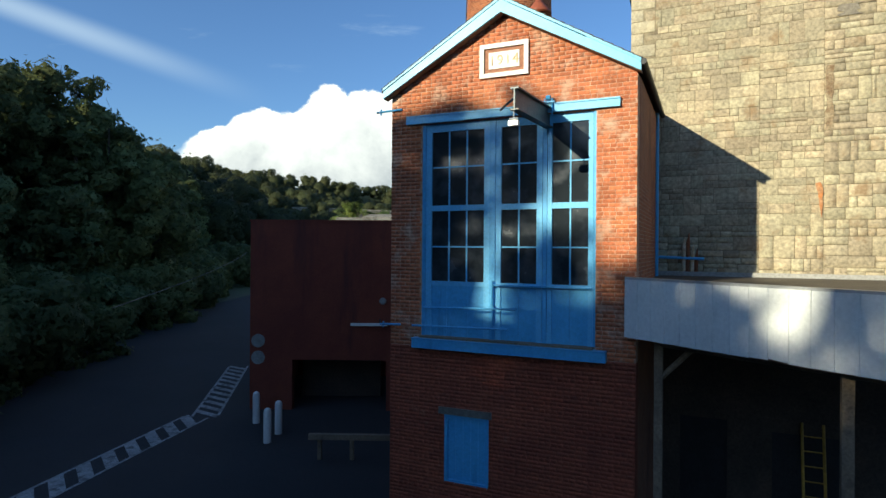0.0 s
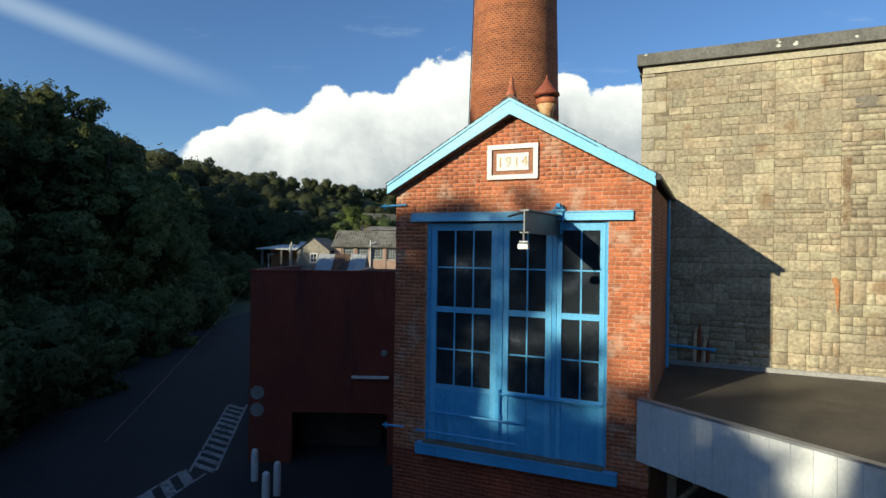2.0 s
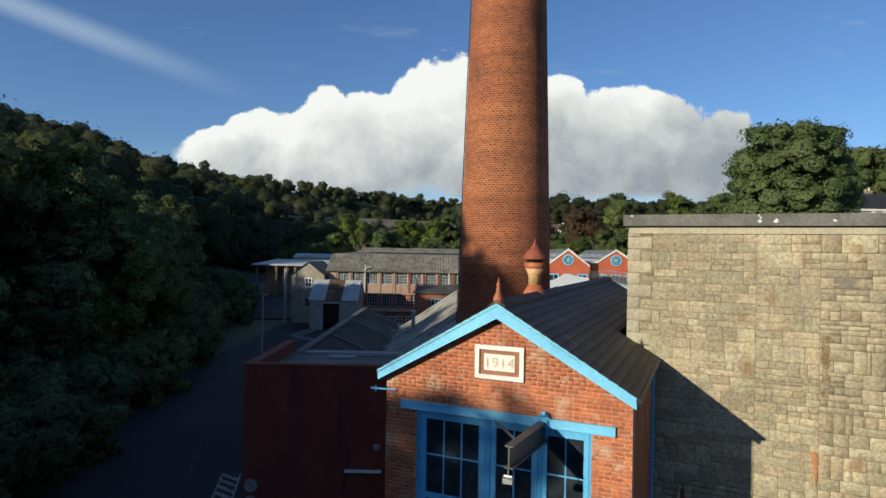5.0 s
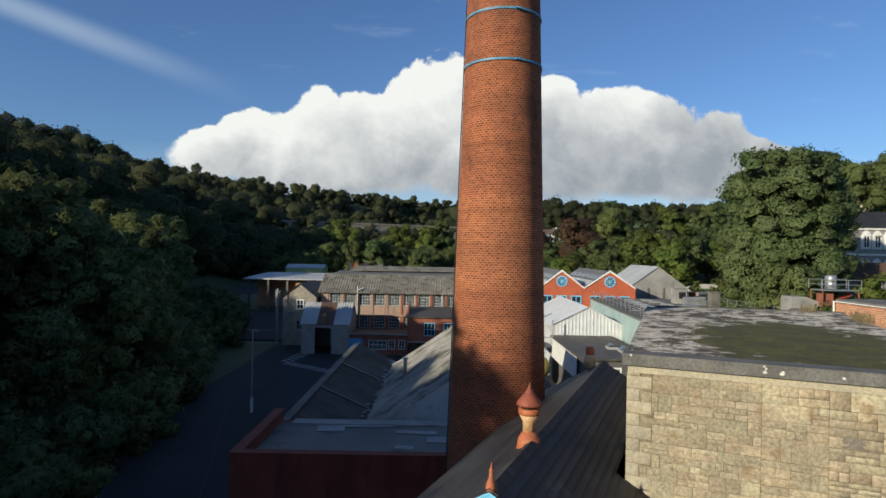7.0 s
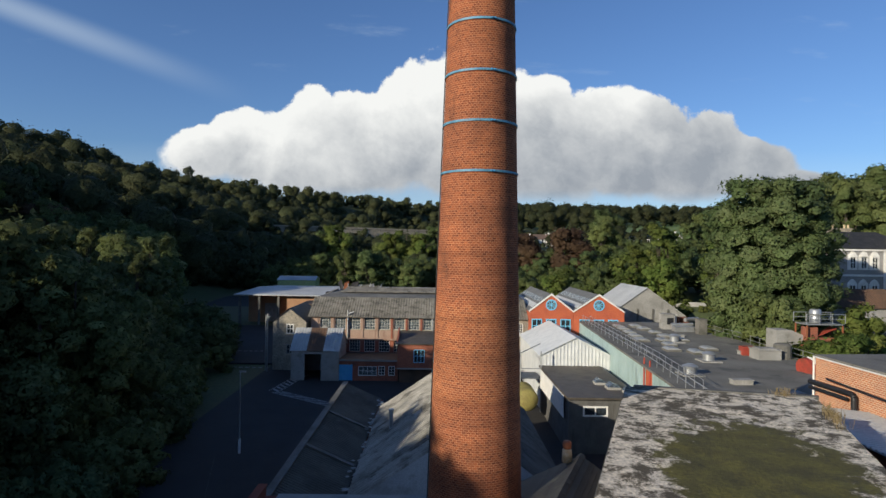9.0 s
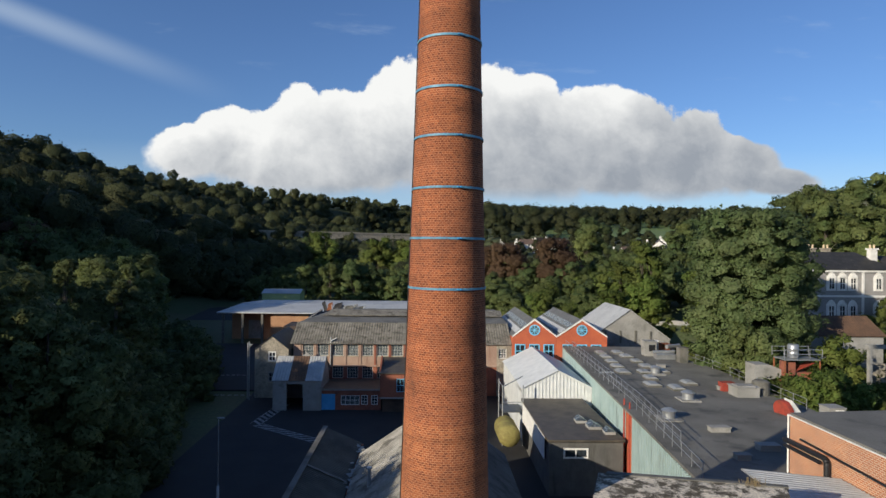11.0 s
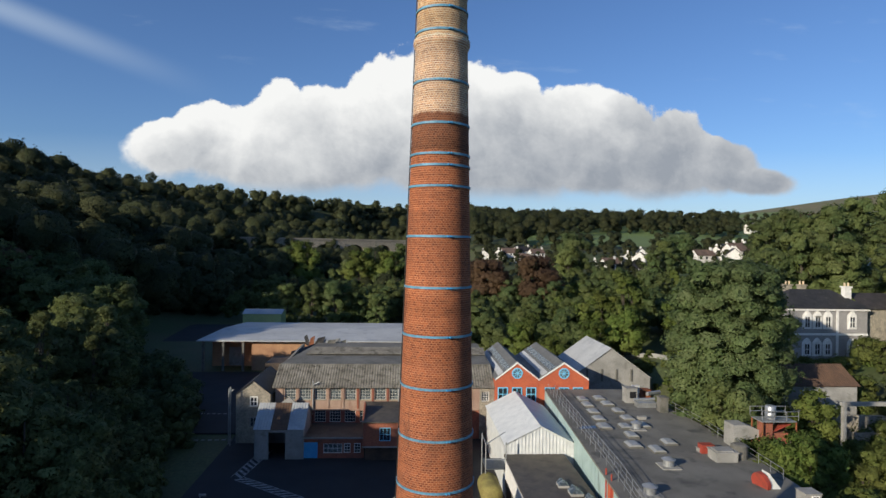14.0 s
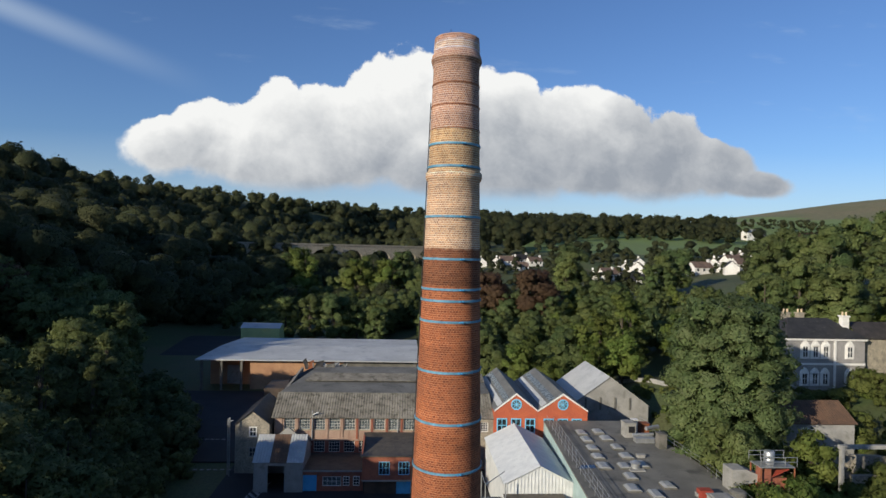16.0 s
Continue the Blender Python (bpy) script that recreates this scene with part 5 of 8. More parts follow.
box(bm, -9.95, -9.6, 18.9, 45.4, -0.5, 6.42)
part("side_wall", bm, RED_PAINT, shed_a)
bm = empty_bm()
box(bm, -10.0, -9.55, 18.9, 45.5, 6.42, 6.50)
part("coping", bm, SHEET, shed_a)
bm = empty_bm()
box(bm, -9.6, -6.2, 45.1, 45.4, -0.5, 4.85)
part("back_wall", bm, BRICK_SOFT, shed_a)
for b in (27.5, 35.5):
    bm = empty_bm()
    slab(bm, [(-9.6, b, 6.41), (-9.6, b + 0.35, 6.41), (-6.5, b + 0.35, 5.05), (-6.5, b, 5.05)], (0, 0, 0.05))
    part("flashing", bm, SHEET, shed_a)
bm = empty_bm()
rng = random.Random(8)
for i in range(70):
    a, b, r = -6.3 + rng.uniform(-0.35, 0.35), rng.uniform(20, 45), rng.uniform(0.08, 0.3)
    z = 4.93 + 0.45 * abs(a + 6.35)
    slab(bm, [(a + r * math.cos(k * 1.26) * rng.uniform(0.6, 1.3), b + r * math.sin(k * 1.26), z) for k in range(5)], (0, 0, 0.04))
rub = whole("roof_rubble", bm, SHEET_PALE, "broken slates and rubbish in the roof valley", "rubble", kind="stuff")

shed_b = thing("corrugated_shed", (0, 31, -0.2), "broad shed with a pale corrugated roof behind the chimney", "shed")
RIDGE_A, RIDGE_Z = 0.5, 9.5
DROP = RIDGE_Z - 4.95
bm = empty_bm()
corrugated(bm, (RIDGE_A, 21.5, RIDGE_Z), (0, 20.5, 0), (-6.7, 0, -DROP), 0.46, 0.13)
slab(bm, [(RIDGE_A, 21.5, RIDGE_Z - 0.03), (RIDGE_A, 42, RIDGE_Z - 0.03), (-6.2, 42, RIDGE_Z - DROP - 0.03), (-6.2, 21.5, RIDGE_Z - DROP - 0.03)], (0, 0, 0.02))
part("roof", bm, WORN_SHEET, shed_b, "pale weathered corrugated roof slope")
bm = empty_bm()
corrugated(bm, (RIDGE_A, 21.5, RIDGE_Z), (0, 20.5, 0), (6.1, 0, -DROP), 0.42, 0.09)
slab(bm, [(RIDGE_A, 21.5, RIDGE_Z - 0.03), (RIDGE_A, 42, RIDGE_Z - 0.03), (6.6, 42, RIDGE_Z - DROP - 0.03), (6.6, 21.5, RIDGE_Z - DROP - 0.03)], (0, 0, 0.02))
part("roof", bm, SHEET, shed_b, "dark corrugated roof slope")
bm = empty_bm()
slab(bm, [(RIDGE_A, 21.5, RIDGE_Z), (-6.2, 21.5, RIDGE_Z - DROP), (-1.4, 18.9, RIDGE_Z - DROP + 0.4), (4.0, 18.9, RIDGE_Z - DROP + 0.4), (6.6, 21.5, RIDGE_Z - DROP)], (0, 0, 0.05))
part("hip", bm, SHEET_PALE, shed_b, "smooth pale hipped end")
for b in (18.95, 41.7):
    bm = empty_bm()
    box(bm, -6.0, 6.4, b, b + 0.3, -0.5, 4.9)
    if b > 30:
        slab(bm, [(-6.0, b, 4.9), (6.4, b, 4.9), (RIDGE_A, b, RIDGE_Z - 0.1)], (0, 0.3, 0))
    part("end_wall", bm, BRICK_SOFT, shed_b)
bm = empty_bm()
box(bm, 6.1, 6.4, 19.25, 41.7, -0.5, 4.9)
part("side_wall", bm, BRICK_SOFT, shed_b)
flue = thing("roof_flue", (-4.45, 32, 5.9), "pale metal flue pipe standing on a corrugated roof", "flue")
bm = empty_bm()
rod(bm, (-4.45, 32, 5.7), (-4.45, 32, 7.45), 0.13, 12)
part("pipe", bm, STEEL, flue)
bm = empty_bm()
rod(bm, (-4.45, 32, 7.45), (-4.45, 32, 7.58), 0.20, 12)
part("cowl", bm, STEEL, flue)
bm = empty_bm()
box(bm, -4.75, -4.15, 31.7, 32.3, 5.6, 6.0)
part("collar", bm, SHEET_PALE, flue)

# Gateway shed with the banded roof.
gate = gabled("gate_shed", "small gateway shed with a silver and brown striped roof", -21.6, -14.9, 72.6, 79.6, 0.5, 4.75, 7.5, "b", SHEET_PALE, SHEET_PALE, over=0.15, sheet=0.0)
for ob in [o for o in gate.children if o.name.split(".")[0] in ("roof", "front_wall")]:
    bpy.data.objects.remove(ob)
bm = empty_bm()
for a0, a1, z0, z1 in ((-21.6, -19.7, 0, 4.75), (-17.4, -14.9, 0, 4.75), (-19.7, -17.4, 4.2, 4.75)):
    box(bm, a0, a1, 72.6, 72.9, z0, z1)
part("front_wall", bm, SHEET_PALE, gate, "grey board front with a wide opening")
for i in range(3):
    bm = empty_bm()
    x0, x1 = -21.75 + 2.33 * i, -21.75 + 2.33 * (i + 1)
    corrugated(bm, (x0, 72.4, 4.7), (x1 - x0, 0, 0), (0, 3.7, 2.75), 0.35, 0.04)
    slab(bm, [(x0, 72.4, 4.66), (x1, 72.4, 4.66), (x1, 76.1, 7.41), (x0, 76.1, 7.41)], (0, 0, 0.02))
    slab(bm, [(x0, 79.8, 4.66), (x1, 79.8, 4.66), (x1, 76.1, 7.41), (x0, 76.1, 7.41)], (0, 0, 0.02))
    part("roof_sheet", bm, ROOF_TILE if i == 1 else METAL_ROOF, gate)
for o in list(gate.children):
    if o.name.startswith("side_wall"):
        bpy.data.objects.remove(o)
for x in (-21.6, -15.2):
    bm = empty_bm()
    slab(bm, [(x, 72.9, 0), (x, 79.6, 0), (x, 79.6, 4.75), (x, 76.1, 7.35), (x, 72.9, 4.85)], (0.3, 0, 0))
    part("side_wall", bm, SHEET_PALE, gate)

# Lean-to with the blue door.
lean = thing("brick_lean_to", (-11, 74, 0.5), "low brick lean-to with a bright blue sliding door", "building")
bm = empty_bm()
for a0, a1, z0, z1 in ((-15.2, -13.0, 2.75, 3.35), (-13.0, -12.2, 0, 3.35), (-12.2, -9.6, 0, 1.2), (-12.2, -9.6, 2.55, 3.35), (-9.6, -6.6, 0, 3.35)):
    box(bm, a0, a1, 73.0, 73.3, z0, z1)
part("front_wall", bm, BRICK_SOFT, lean)
bm = empty_bm()
slab(bm, [(-15.3, 72.8, 3.35), (-6.5, 72.8, 3.35), (-6.5, 80.8, 3.05), (-15.3, 80.8, 3.05)], (0, 0, 0.12))
part("roof", bm, WET_FELT, lean)
bm = empty_bm()
slab(bm, [(-15.3, 72.75, 3.28), (-6.5, 72.75, 3.28), (-6.5, 72.75, 3.50), (-15.3, 72.75, 3.50)], (0, -0.06, 0))
part("verge", bm, SHEET_PALE, lean)
bm = empty_bm()
box(bm, -15.2, -13.0, 73.05, 73.2, 0.3, 2.75)
part("sliding_door", bm, BLUE, lean, "bright blue sliding door")
wm = window_meshes("window", 2.6, 1.35, 4, 2)
put_window(lean, wm, WHITE, GLASS_PALE, (-10.9, 73.15, 1.2))
wm = window_meshes("window", 0.9, 1.3, 2, 3)
for a in (-8.9, -7.5):
    put_window(lean, wm, WHITE, GLASS, (a, 72.99, 1.3))

side_block = thing("brick_annexe", (-2, 74, 0.5), "two-storey brick annexe with blue barred windows", "building")
bm = empty_bm()
box(bm, -6.6, 5.5, 71.2, 79.0, 2.6, 6.0)
part("upper_storey", bm, BRICK_SOFT, side_block)
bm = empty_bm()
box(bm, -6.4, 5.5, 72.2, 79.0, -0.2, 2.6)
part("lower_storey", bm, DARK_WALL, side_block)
bm = empty_bm()
slab(bm, [(-6.9, 70.9, 6.0), (5.6, 70.9, 6.0), (5.6, 79.2, 6.7), (-6.9, 79.2, 6.7)], (0, 0, 0.14))
part("roof", bm, WET_FELT, side_block)
bm = empty_bm()
slab(bm, [(-6.75, 71.1, 6.0), (-6.75, 79.0, 6.0), (-6.75, 75.0, 7.8)], (0.2, 0, 0))
part("parapet", bm, BRICK_SOFT, side_block)
bm = empty_bm()
box(bm, -6.7, 5.5, 71.12, 71.2, 2.55, 2.75)
part("ledge", bm, SHEET_PALE, side_block)
wm = window_meshes("window", 1.5, 1.8, 3, 2)
for a in (-3.6, -0.9, 2.5):
    put_window(side_block, wm, PALE_BLUE, GLASS, (a, 71.17, 3.5))
bm = empty_bm()
box(bm, -1.9, 0.2, 72.1, 72.2, 0.3, 2.4)
part("door", bm, BLUE, side_block)

# The mill range: long front with tall many-paned windows.
mill_range = thing("mill_range", (-4, 86, 0.6), "long two-storey mill range with tall paned windows", "building")
MB, ME = 80.8, 8.62
WIN = [-18.35 + 2.27 * i for i in range(9)]


def wall_piece(name, a0, a1, b0, z0, z1, tone):
    bm = empty_bm()
    box(bm, a0, a1, b0, MB + 0.4, z0, z1)
    part(name, bm, tone, mill_range)


edges = [-20.6] + [v for w in WIN for v in (w - 0.82, w + 0.82)] + [10.6]
for lo, hi in zip(edges[0::2], edges[1::2]):
    wall_piece("upper_pier", lo, hi, MB, 5.3, ME, RENDER_PINK)
for w in WIN:
    wall_piece("upper_spandrel", w - 0.82, w + 0.82, MB, 5.3, 6.68, RENDER_PINK)
    wall_piece("window_head", w - 0.82, w + 0.82, MB, 8.46, ME, RENDER_PINK)
edges = [-20.6] + [v for w in WIN[2:] for v in (w - 0.82, w + 0.82)] + [10.6]
for lo, hi in zip(edges[0::2], edges[1::2]):
    wall_piece("lower_pier", lo, hi, MB + 0.02, 0, 5.3, BRICK_SOFT)
for w in WIN[2:]:
    wall_piece("lower_spandrel", w - 0.82, w + 0.82, MB + 0.02, 0, 3.25, BRICK_SOFT)
    wall_piece("window_head", w - 0.82, w + 0.82, MB + 0.02, 5.15, 5.3, BRICK_SOFT)
for x in [w + 1.135 for w in WIN] + [-19.6]:
    bm = empty_bm()
    box(bm, x - 0.14, x + 0.14, MB - 0.10, MB, 5.0, ME - 0.1)
    part("pilaster", bm, RENDER_PINK if x < -10 else BRICK_SOFT, mill_range)
bm = empty_bm()
box(bm, -20.6, 10.6, MB - 0.14, MB, 5.05, 5.3)
part("string_course", bm, RENDER_PINK, mill_range)
for w in WIN:
    bm = empty_bm()
    box(bm, w - 0.9, w + 0.9, MB - 0.08, MB + 0.1, 6.58, 6.68)
    part("sill", bm, QUOIN, mill_range)
wm = window_meshes("window", 1.64, 1.78, 4, 4, 0.040, 0.10)
wl = window_meshes("window", 1.64, 1.9, 4, 4, 0.045, 0.10)
WORN_WHITE = surface("worn_white_paint", (0.56, 0.55, 0.50), (0.42, 0.41, 0.37), big=2.0, grain=0.2)
for i, w in enumerate(WIN):
    put_window(mill_range, wm, WORN_WHITE, GLASS if i % 3 else GLASS_PALE, (w, MB + 0.22, 6.68))
    if i >= 2:
        put_window(mill_range, wl, WORN_WHITE, GLASS, (w, MB + 0.22, 3.25))
bm = empty_bm()
corrugated(bm, (-21.0, MB - 0.45, ME - 0.02), (33.9, 0, 0), (0, 5.0, 2.62), 0.40, 0.05)
slab(bm, [(-21.0, MB - 0.45, ME - 0.08), (12.9, MB - 0.45, ME - 0.08), (12.9, MB + 4.55, 11.14), (-21.0, MB + 4.55, 11.14)], (0, 0, 0.04))
part("roof", bm, MILL_ROOF, mill_range, "streaked grey fibre-cement roof slope")
bm = empty_bm()
slab(bm, [(-20.8, MB + 4.5, 11.1), (12.9, MB + 4.5, 11.1), (12.9, 104, 11.5), (-17.5, 104, 11.5)], (0, 0, 0.15))
part("flat_roof", bm, FELT, mill_range)
bm = empty_bm()
slab(bm, [(-18, 92, 11.6), (12.9, 92, 11.6), (12.9, 95, 12.3), (-17.0, 95, 12.3)], (0, 0, 0.06))
slab(bm, [(-17, 95, 12.3), (12.9, 95, 12.3), (12.9, 98, 11.6), (-16.5, 98, 11.6)], (0, 0, 0.06))
part("rear_roof", bm, MILL_ROOF, mill_range)
for x, b0, b1 in ((-20.6, MB + 0.4, 104), (12.5, MB + 0.4, 104)):
    bm = empty_bm()
    slab(bm, [(x, b0, 0), (x, b1, 0), (x, b1, 11.4), (x, MB + 4.6, 11.1), (x, b0, 8.8)], (0.4, 0, 0))
    part("side_wall", bm, STONE_FAR, mill_range)
bm = empty_bm()
for a0, a1, z0, z1 in ((10.6, 10.9, 0, ME), (12.1, 12.9, 0, ME), (10.9, 12.1, 0, 6.4), (10.9, 12.1, 7.9, ME)):
    box(bm, a0, a1, MB - 0.02, MB + 0.4, z0, z1)
part("stone_bay", bm, STONE_FAR, mill_range)
put_window(mill_range, window_meshes("window", 1.2, 1.5, 3, 4, 0.06, 0.1), WHITE, GLASS, (11.5, MB + 0.2, 6.4))
for a, z0, z1 in ((-14.9, 5.2, 9.6), (-1.9, 4.0, 8.6)):
    bm = empty_bm()
    rod(bm, (a, MB - 0.2, z0), (a, MB - 0.2, z1), 0.10)
    if z1 > 9:
        rod(bm, (a, MB - 0.2, z1 - 0.6), (a + 0.9, MB - 0.2, z1 - 0.2), 0.09)
    part("drainpipe", bm, STEEL, mill_range)

lodge = gabled("stone_lodge", "stone gabled lodge beside the mill drive", -26.0, -21.0, 79.3, 90, 0.6, 7.95, 9.9, "b", STONE_FAR, SLATE, over=0.2)
for z, tone in ((6.05, WHITE), (3.0, SHEET_PALE)):
    bm = empty_bm()
    box(bm, -24.1, -22.7, 79.22, 79.3, z - 0.15, z)
    part("sill", bm, QUOIN, lodge)
    put_window(lodge, window_meshes("window", 1.15, 1.5, 2, 2, 0.10), tone, GLASS, (-23.4, 79.3, z))
link = thing("link_roof", (-20, 95, 0.6), "lean-to slate roof linking the lodge and the mill", "building")
bm = empty_bm()
slab(bm, [(-21.4, 92, 8.0), (-16.0, 104, 9.6), (-17.4, 106, 11.4), (-21.2, 96, 11.2)], (0, 0, 0.1))
part("roof", bm, SLATE, link)
bm = empty_bm()
box(bm, -26, -21, 97, 104, 0, 9.0)
part("wall", bm, DARK_WALL, link)
dish = thing("tumbled_ductwork", (-14, 106, 11.5), "tangle of old metal ductwork on a roof", "ductwork")
rng = random.Random(2)
for i in range(12):
    bm = empty_bm()
    a, b = -19.5 + 0.62 * i, 103.5 + rng.uniform(-0.8, 0.8)
    top = 11.4 + (1.7 if i < 4 else 1.2) * rng.uniform(0.5, 1.0)
    if i % 3 == 2:
        rod(bm, (a, b, 11.0), (a + rng.uniform(-0.9, 0.9), b, top), 0.09, 7)
        part("duct", bm, STEEL, dish)
    else:
        w, tip = rng.uniform(0.35, 0.9), rng.uniform(-0.8, 0.8)
        slab(bm, [(a - w, b, 11.0), (a + w, b, 11.0), (a + w * 0.7 + tip, b + 0.5, top), (a - w * 0.8 + tip, b + 0.3, top - rng.uniform(0, 0.6))], (0, 0.06, 0))
        part("panel", bm, (SLATE, RUST, SHEET)[i % 3] if i < 4 else (SHEET_PALE, SHEET, RUST)[i % 3], dish)

# Far works hall with the long pale roof, and the small hall behind it.
hall = thing("works_hall", (-22, 142, 1.4), "long low brick hall with a pale metal roof", "building")
bm = empty_bm()
slab(bm, [(-48.5, 127.5, 7.9), (2.5, 127.5, 7.9), (2.5, 141, 8.9), (-46.5, 141, 8.9)], (0, 0, 0.25))
slab(bm, [(-46.5, 141, 8.9), (2.5, 141, 8.9), (2.5, 158, 8.2), (-45.5, 158, 8.2)], (0, 0, 0.25))
part("roof", bm, METAL_ROOF, hall, "pale galvanised low-pitched roof")
bm = empty_bm()
box(bm, -36.5, 2.0, 129.0, 129.4, 1, 7.9)
box(bm, -47.0, -36.5, 134.0, 134.4, 1, 8.3)
box(bm, -36.5, -36.1, 129.4, 134.0, 1, 8.2)
part("front_wall", bm, surface("buff_brick", (0.42, 0.24, 0.13), (0.34, 0.18, 0.10), big=0.4, fine=5, grain=0.2), hall, "buff brick front")
bm = empty_bm()
box(bm, -45.5, 2.0, 157, 157.4, 1, 8.1)
part("back_wall", bm, BRICK_SOFT, hall)
bm = empty_bm()
box(bm, 1.6, 2.0, 129.4, 157, 1, 8.3)
part("side_wall", bm, BRICK_SOFT, hall)
for a in (-47.5, -43, -38.5):
    bm = empty_bm()
    box(bm, a, a + 0.5, 128, 128.5, 1, 7.9)
    part("column", bm, CONCRETE, hall)
bm = empty_bm()
box(bm, -43.0, -39.8, 133.8, 134.0, 1.2, 5.6)
part("inner_door", bm, SHEET_PALE, hall)
bm = empty_bm()
box(bm, -15, 1.9, 128.7, 129.0, 6.2, 7.6)
part("cladding_strip", bm, SHEET, hall)
lime = gabled("pale_green_hall", "pale yellow-green hall with a light roof", -50, -38.6, 171, 178, 2, 9.3, 10.4, "a", surface("lime_panels", (0.42, 0.48, 0.20), (0.36, 0.42, 0.19), big=0.3), METAL_ROOF, over=0.2)

# Twin red gables with blue windows.
for a0, a1 in ((12.9, 19.68), (19.68, 27.55)):
    am = (a0 + a1) / 2
    tw = gabled("red_gable_hall", "bright brick gabled workshop with a round blue window", a0 + 0.02, a1 - 0.02, 80.0, 100.0, 1.0, 10.0, 12.55, "b", BRICK_BRIGHT, GREY_SLATE, over=0.12, group="twin gable workshops")
    for s in (-1, 1):
        bm = empty_bm()
        slab(bm, [(am, 79.85, 12.72), (am + s * (a1 - a0) / 2, 79.85, 10.1), (am + s * (a1 - a0) / 2, 79.85, 9.85), (am, 79.85, 12.42)], (0, 0.14, 0))
        part("bargeboard", bm, WHITE, tw)
        for k, tone in ((0.30, GLASS_PALE), (0.62, METAL_ROOF)):
            bm = empty_bm()
            if s < 0:
                xa, xb = am + s * (a1 - a0) / 2 * k, am + s * (a1 - a0) / 2 * (k + 0.22)
                za, zb = 12.55 - 2.55 * k, 12.55 - 2.55 * (k + 0.22)
                slab(bm, [(xa, 80.5, za + 0.075), (xa, 99.5, za + 0.075), (xb, 99.5, zb + 0.075), (xb, 80.5, zb + 0.075)], (0, 0, 0.04))
                part("rooflight", bm, tone, tw)
    ring = empty_bm()
    n = 16
    for i in range(n):
        t0, t1 = 2 * math.pi * i / n, 2 * math.pi * (i + 1) / n
        slab(ring, [(am + 0.85 * math.cos(t0), 79.92, 10.95 + 0.85 * math.sin(t0)), (am + 0.85 * math.cos(t1), 79.92, 10.95 + 0.85 * math.sin(t1)),
                    (am + 0.68 * math.cos(t1), 79.92, 10.95 + 0.68 * math.sin(t1)), (am + 0.68 * math.cos(t0), 79.92, 10.95 + 0.68 * math.sin(t0))], (0, 0.1, 0))
    for i in range(4):
        t = math.pi * i / 4
        d = Vector((math.cos(t), 0, math.sin(t))) * 0.7
        nrm = Vector((-math.sin(t), 0, math.cos(t))) * 0.045
        c = Vector((am, 79.93, 10.95))
        slab(ring, [c - d - nrm, c + d - nrm, c + d + nrm, c - d + nrm], (0, 0.06, 0))
    wn = part("round_window", ring, PALE_BLUE, tw)
    disc = empty_bm()
    slab(disc, [(am + 0.7 * math.cos(2 * math.pi * i / n), 79.97, 10.95 + 0.7 * math.sin(2 * math.pi * i / n)) for i in range(n)], (0, 0.02, 0))
    part("pane", disc, GLASS_PALE, wn).matrix_basis = Matrix.Translation(-BASES[tw.name])
    wm = window_meshes("window", 1.6, 3.2, 2, 3, 0.10, 0.08)
    for k in range(3):
        put_window(tw, wm, PALE_BLUE, GLASS, (am - 2.2 + 2.2 * k, 80.0, 5.6))

grey = gabled("grey_shed", "grey shed with a pale sheet roof on the slope", 27.6, 41.5, 90, 104, 3.0, 8.2, 13.2, "b", SHEET_PALE, METAL_ROOF, over=0.2)
for k in range(4):
    bm = empty_bm()
    box(bm, 30.2 + 2.6 * k, 30.5 + 2.6 * k, 89.85, 90, 7.5, 9.6)
    part("mullion", bm, CONCRETE, grey)

# White shed with the ribbed gable, and its stair.
white = gabled("white_shed", "white ribbed metal shed with a gabled front", 11.2, 19.6, 60.0, 77.0, 0.6, 6.75, 8.85, "b", CLAD, CLAD, over=0.2)
for i in range(20):
    bm = empty_bm()
    a = 11.35 + 0.42 * i
    top = 6.75 + 2.1 * (1 - abs(a + 0.05 - 15.4) / 4.2) - 0.12
    box(bm, a, a + 0.10, 59.94, 60.0, 4.3, top)
    part("rib", bm, CLAD, white)
stair = thing("steel_stair", (9.7, 60, 0.4), "pale steel outside stair and frame by the white shed", "stair")
for a, b in ((8.6, 58.5), (11.0, 58.5), (8.6, 62.0)):
    bm = empty_bm()
    rod(bm, (a, b, 0.2), (a, b, 7.4), 0.07)
    part("post", bm, STEEL, stair)
for p, q2, r in (((8.6, 58.5, 7.2), (11.2, 60.5, 8.0), 0.06), ((8.6, 58.5, 5.4), (11.0, 58.5, 5.4), 0.05), ((8.6, 58.5, 7.2), (8.6, 62.0, 7.2), 0.05)):
    bm = empty_bm()
    rod(bm, p, q2, r)
    part("rail", bm, STEEL, stair)
bm = empty_bm()
box(bm, 8.6, 11.0, 58.5, 62.0, 4.2, 4.3)
part("platform", bm, IRON, stair)
tank = whole("storage_tank", lathe(empty_bm(), ((0.4, -2.6), (1.15, -2.45), (1.25, -2.0), (1.25, 1.6), (1.1, 2.1), (0.4, 2.3)), 18), surface("ochre_tank", (0.27, 0.235, 0.07), (0.20, 0.165, 0.055), big=1.2, stain=(0.16, 0.11, 0.04), stain_size=1.5), "ochre horizontal storage tank between the sheds", "tank")
tank.matrix_world = pose(*mill(8.9, 56.6, 2.6), 90, 0, TURN)
smooth(tank)

GLASS_ROOF = surface("dusty_roof_glazing", (0.34, 0.34, 0.32), (0.24, 0.245, 0.235), rough=0.35, big=1.0, grain=0.15, bump=0)
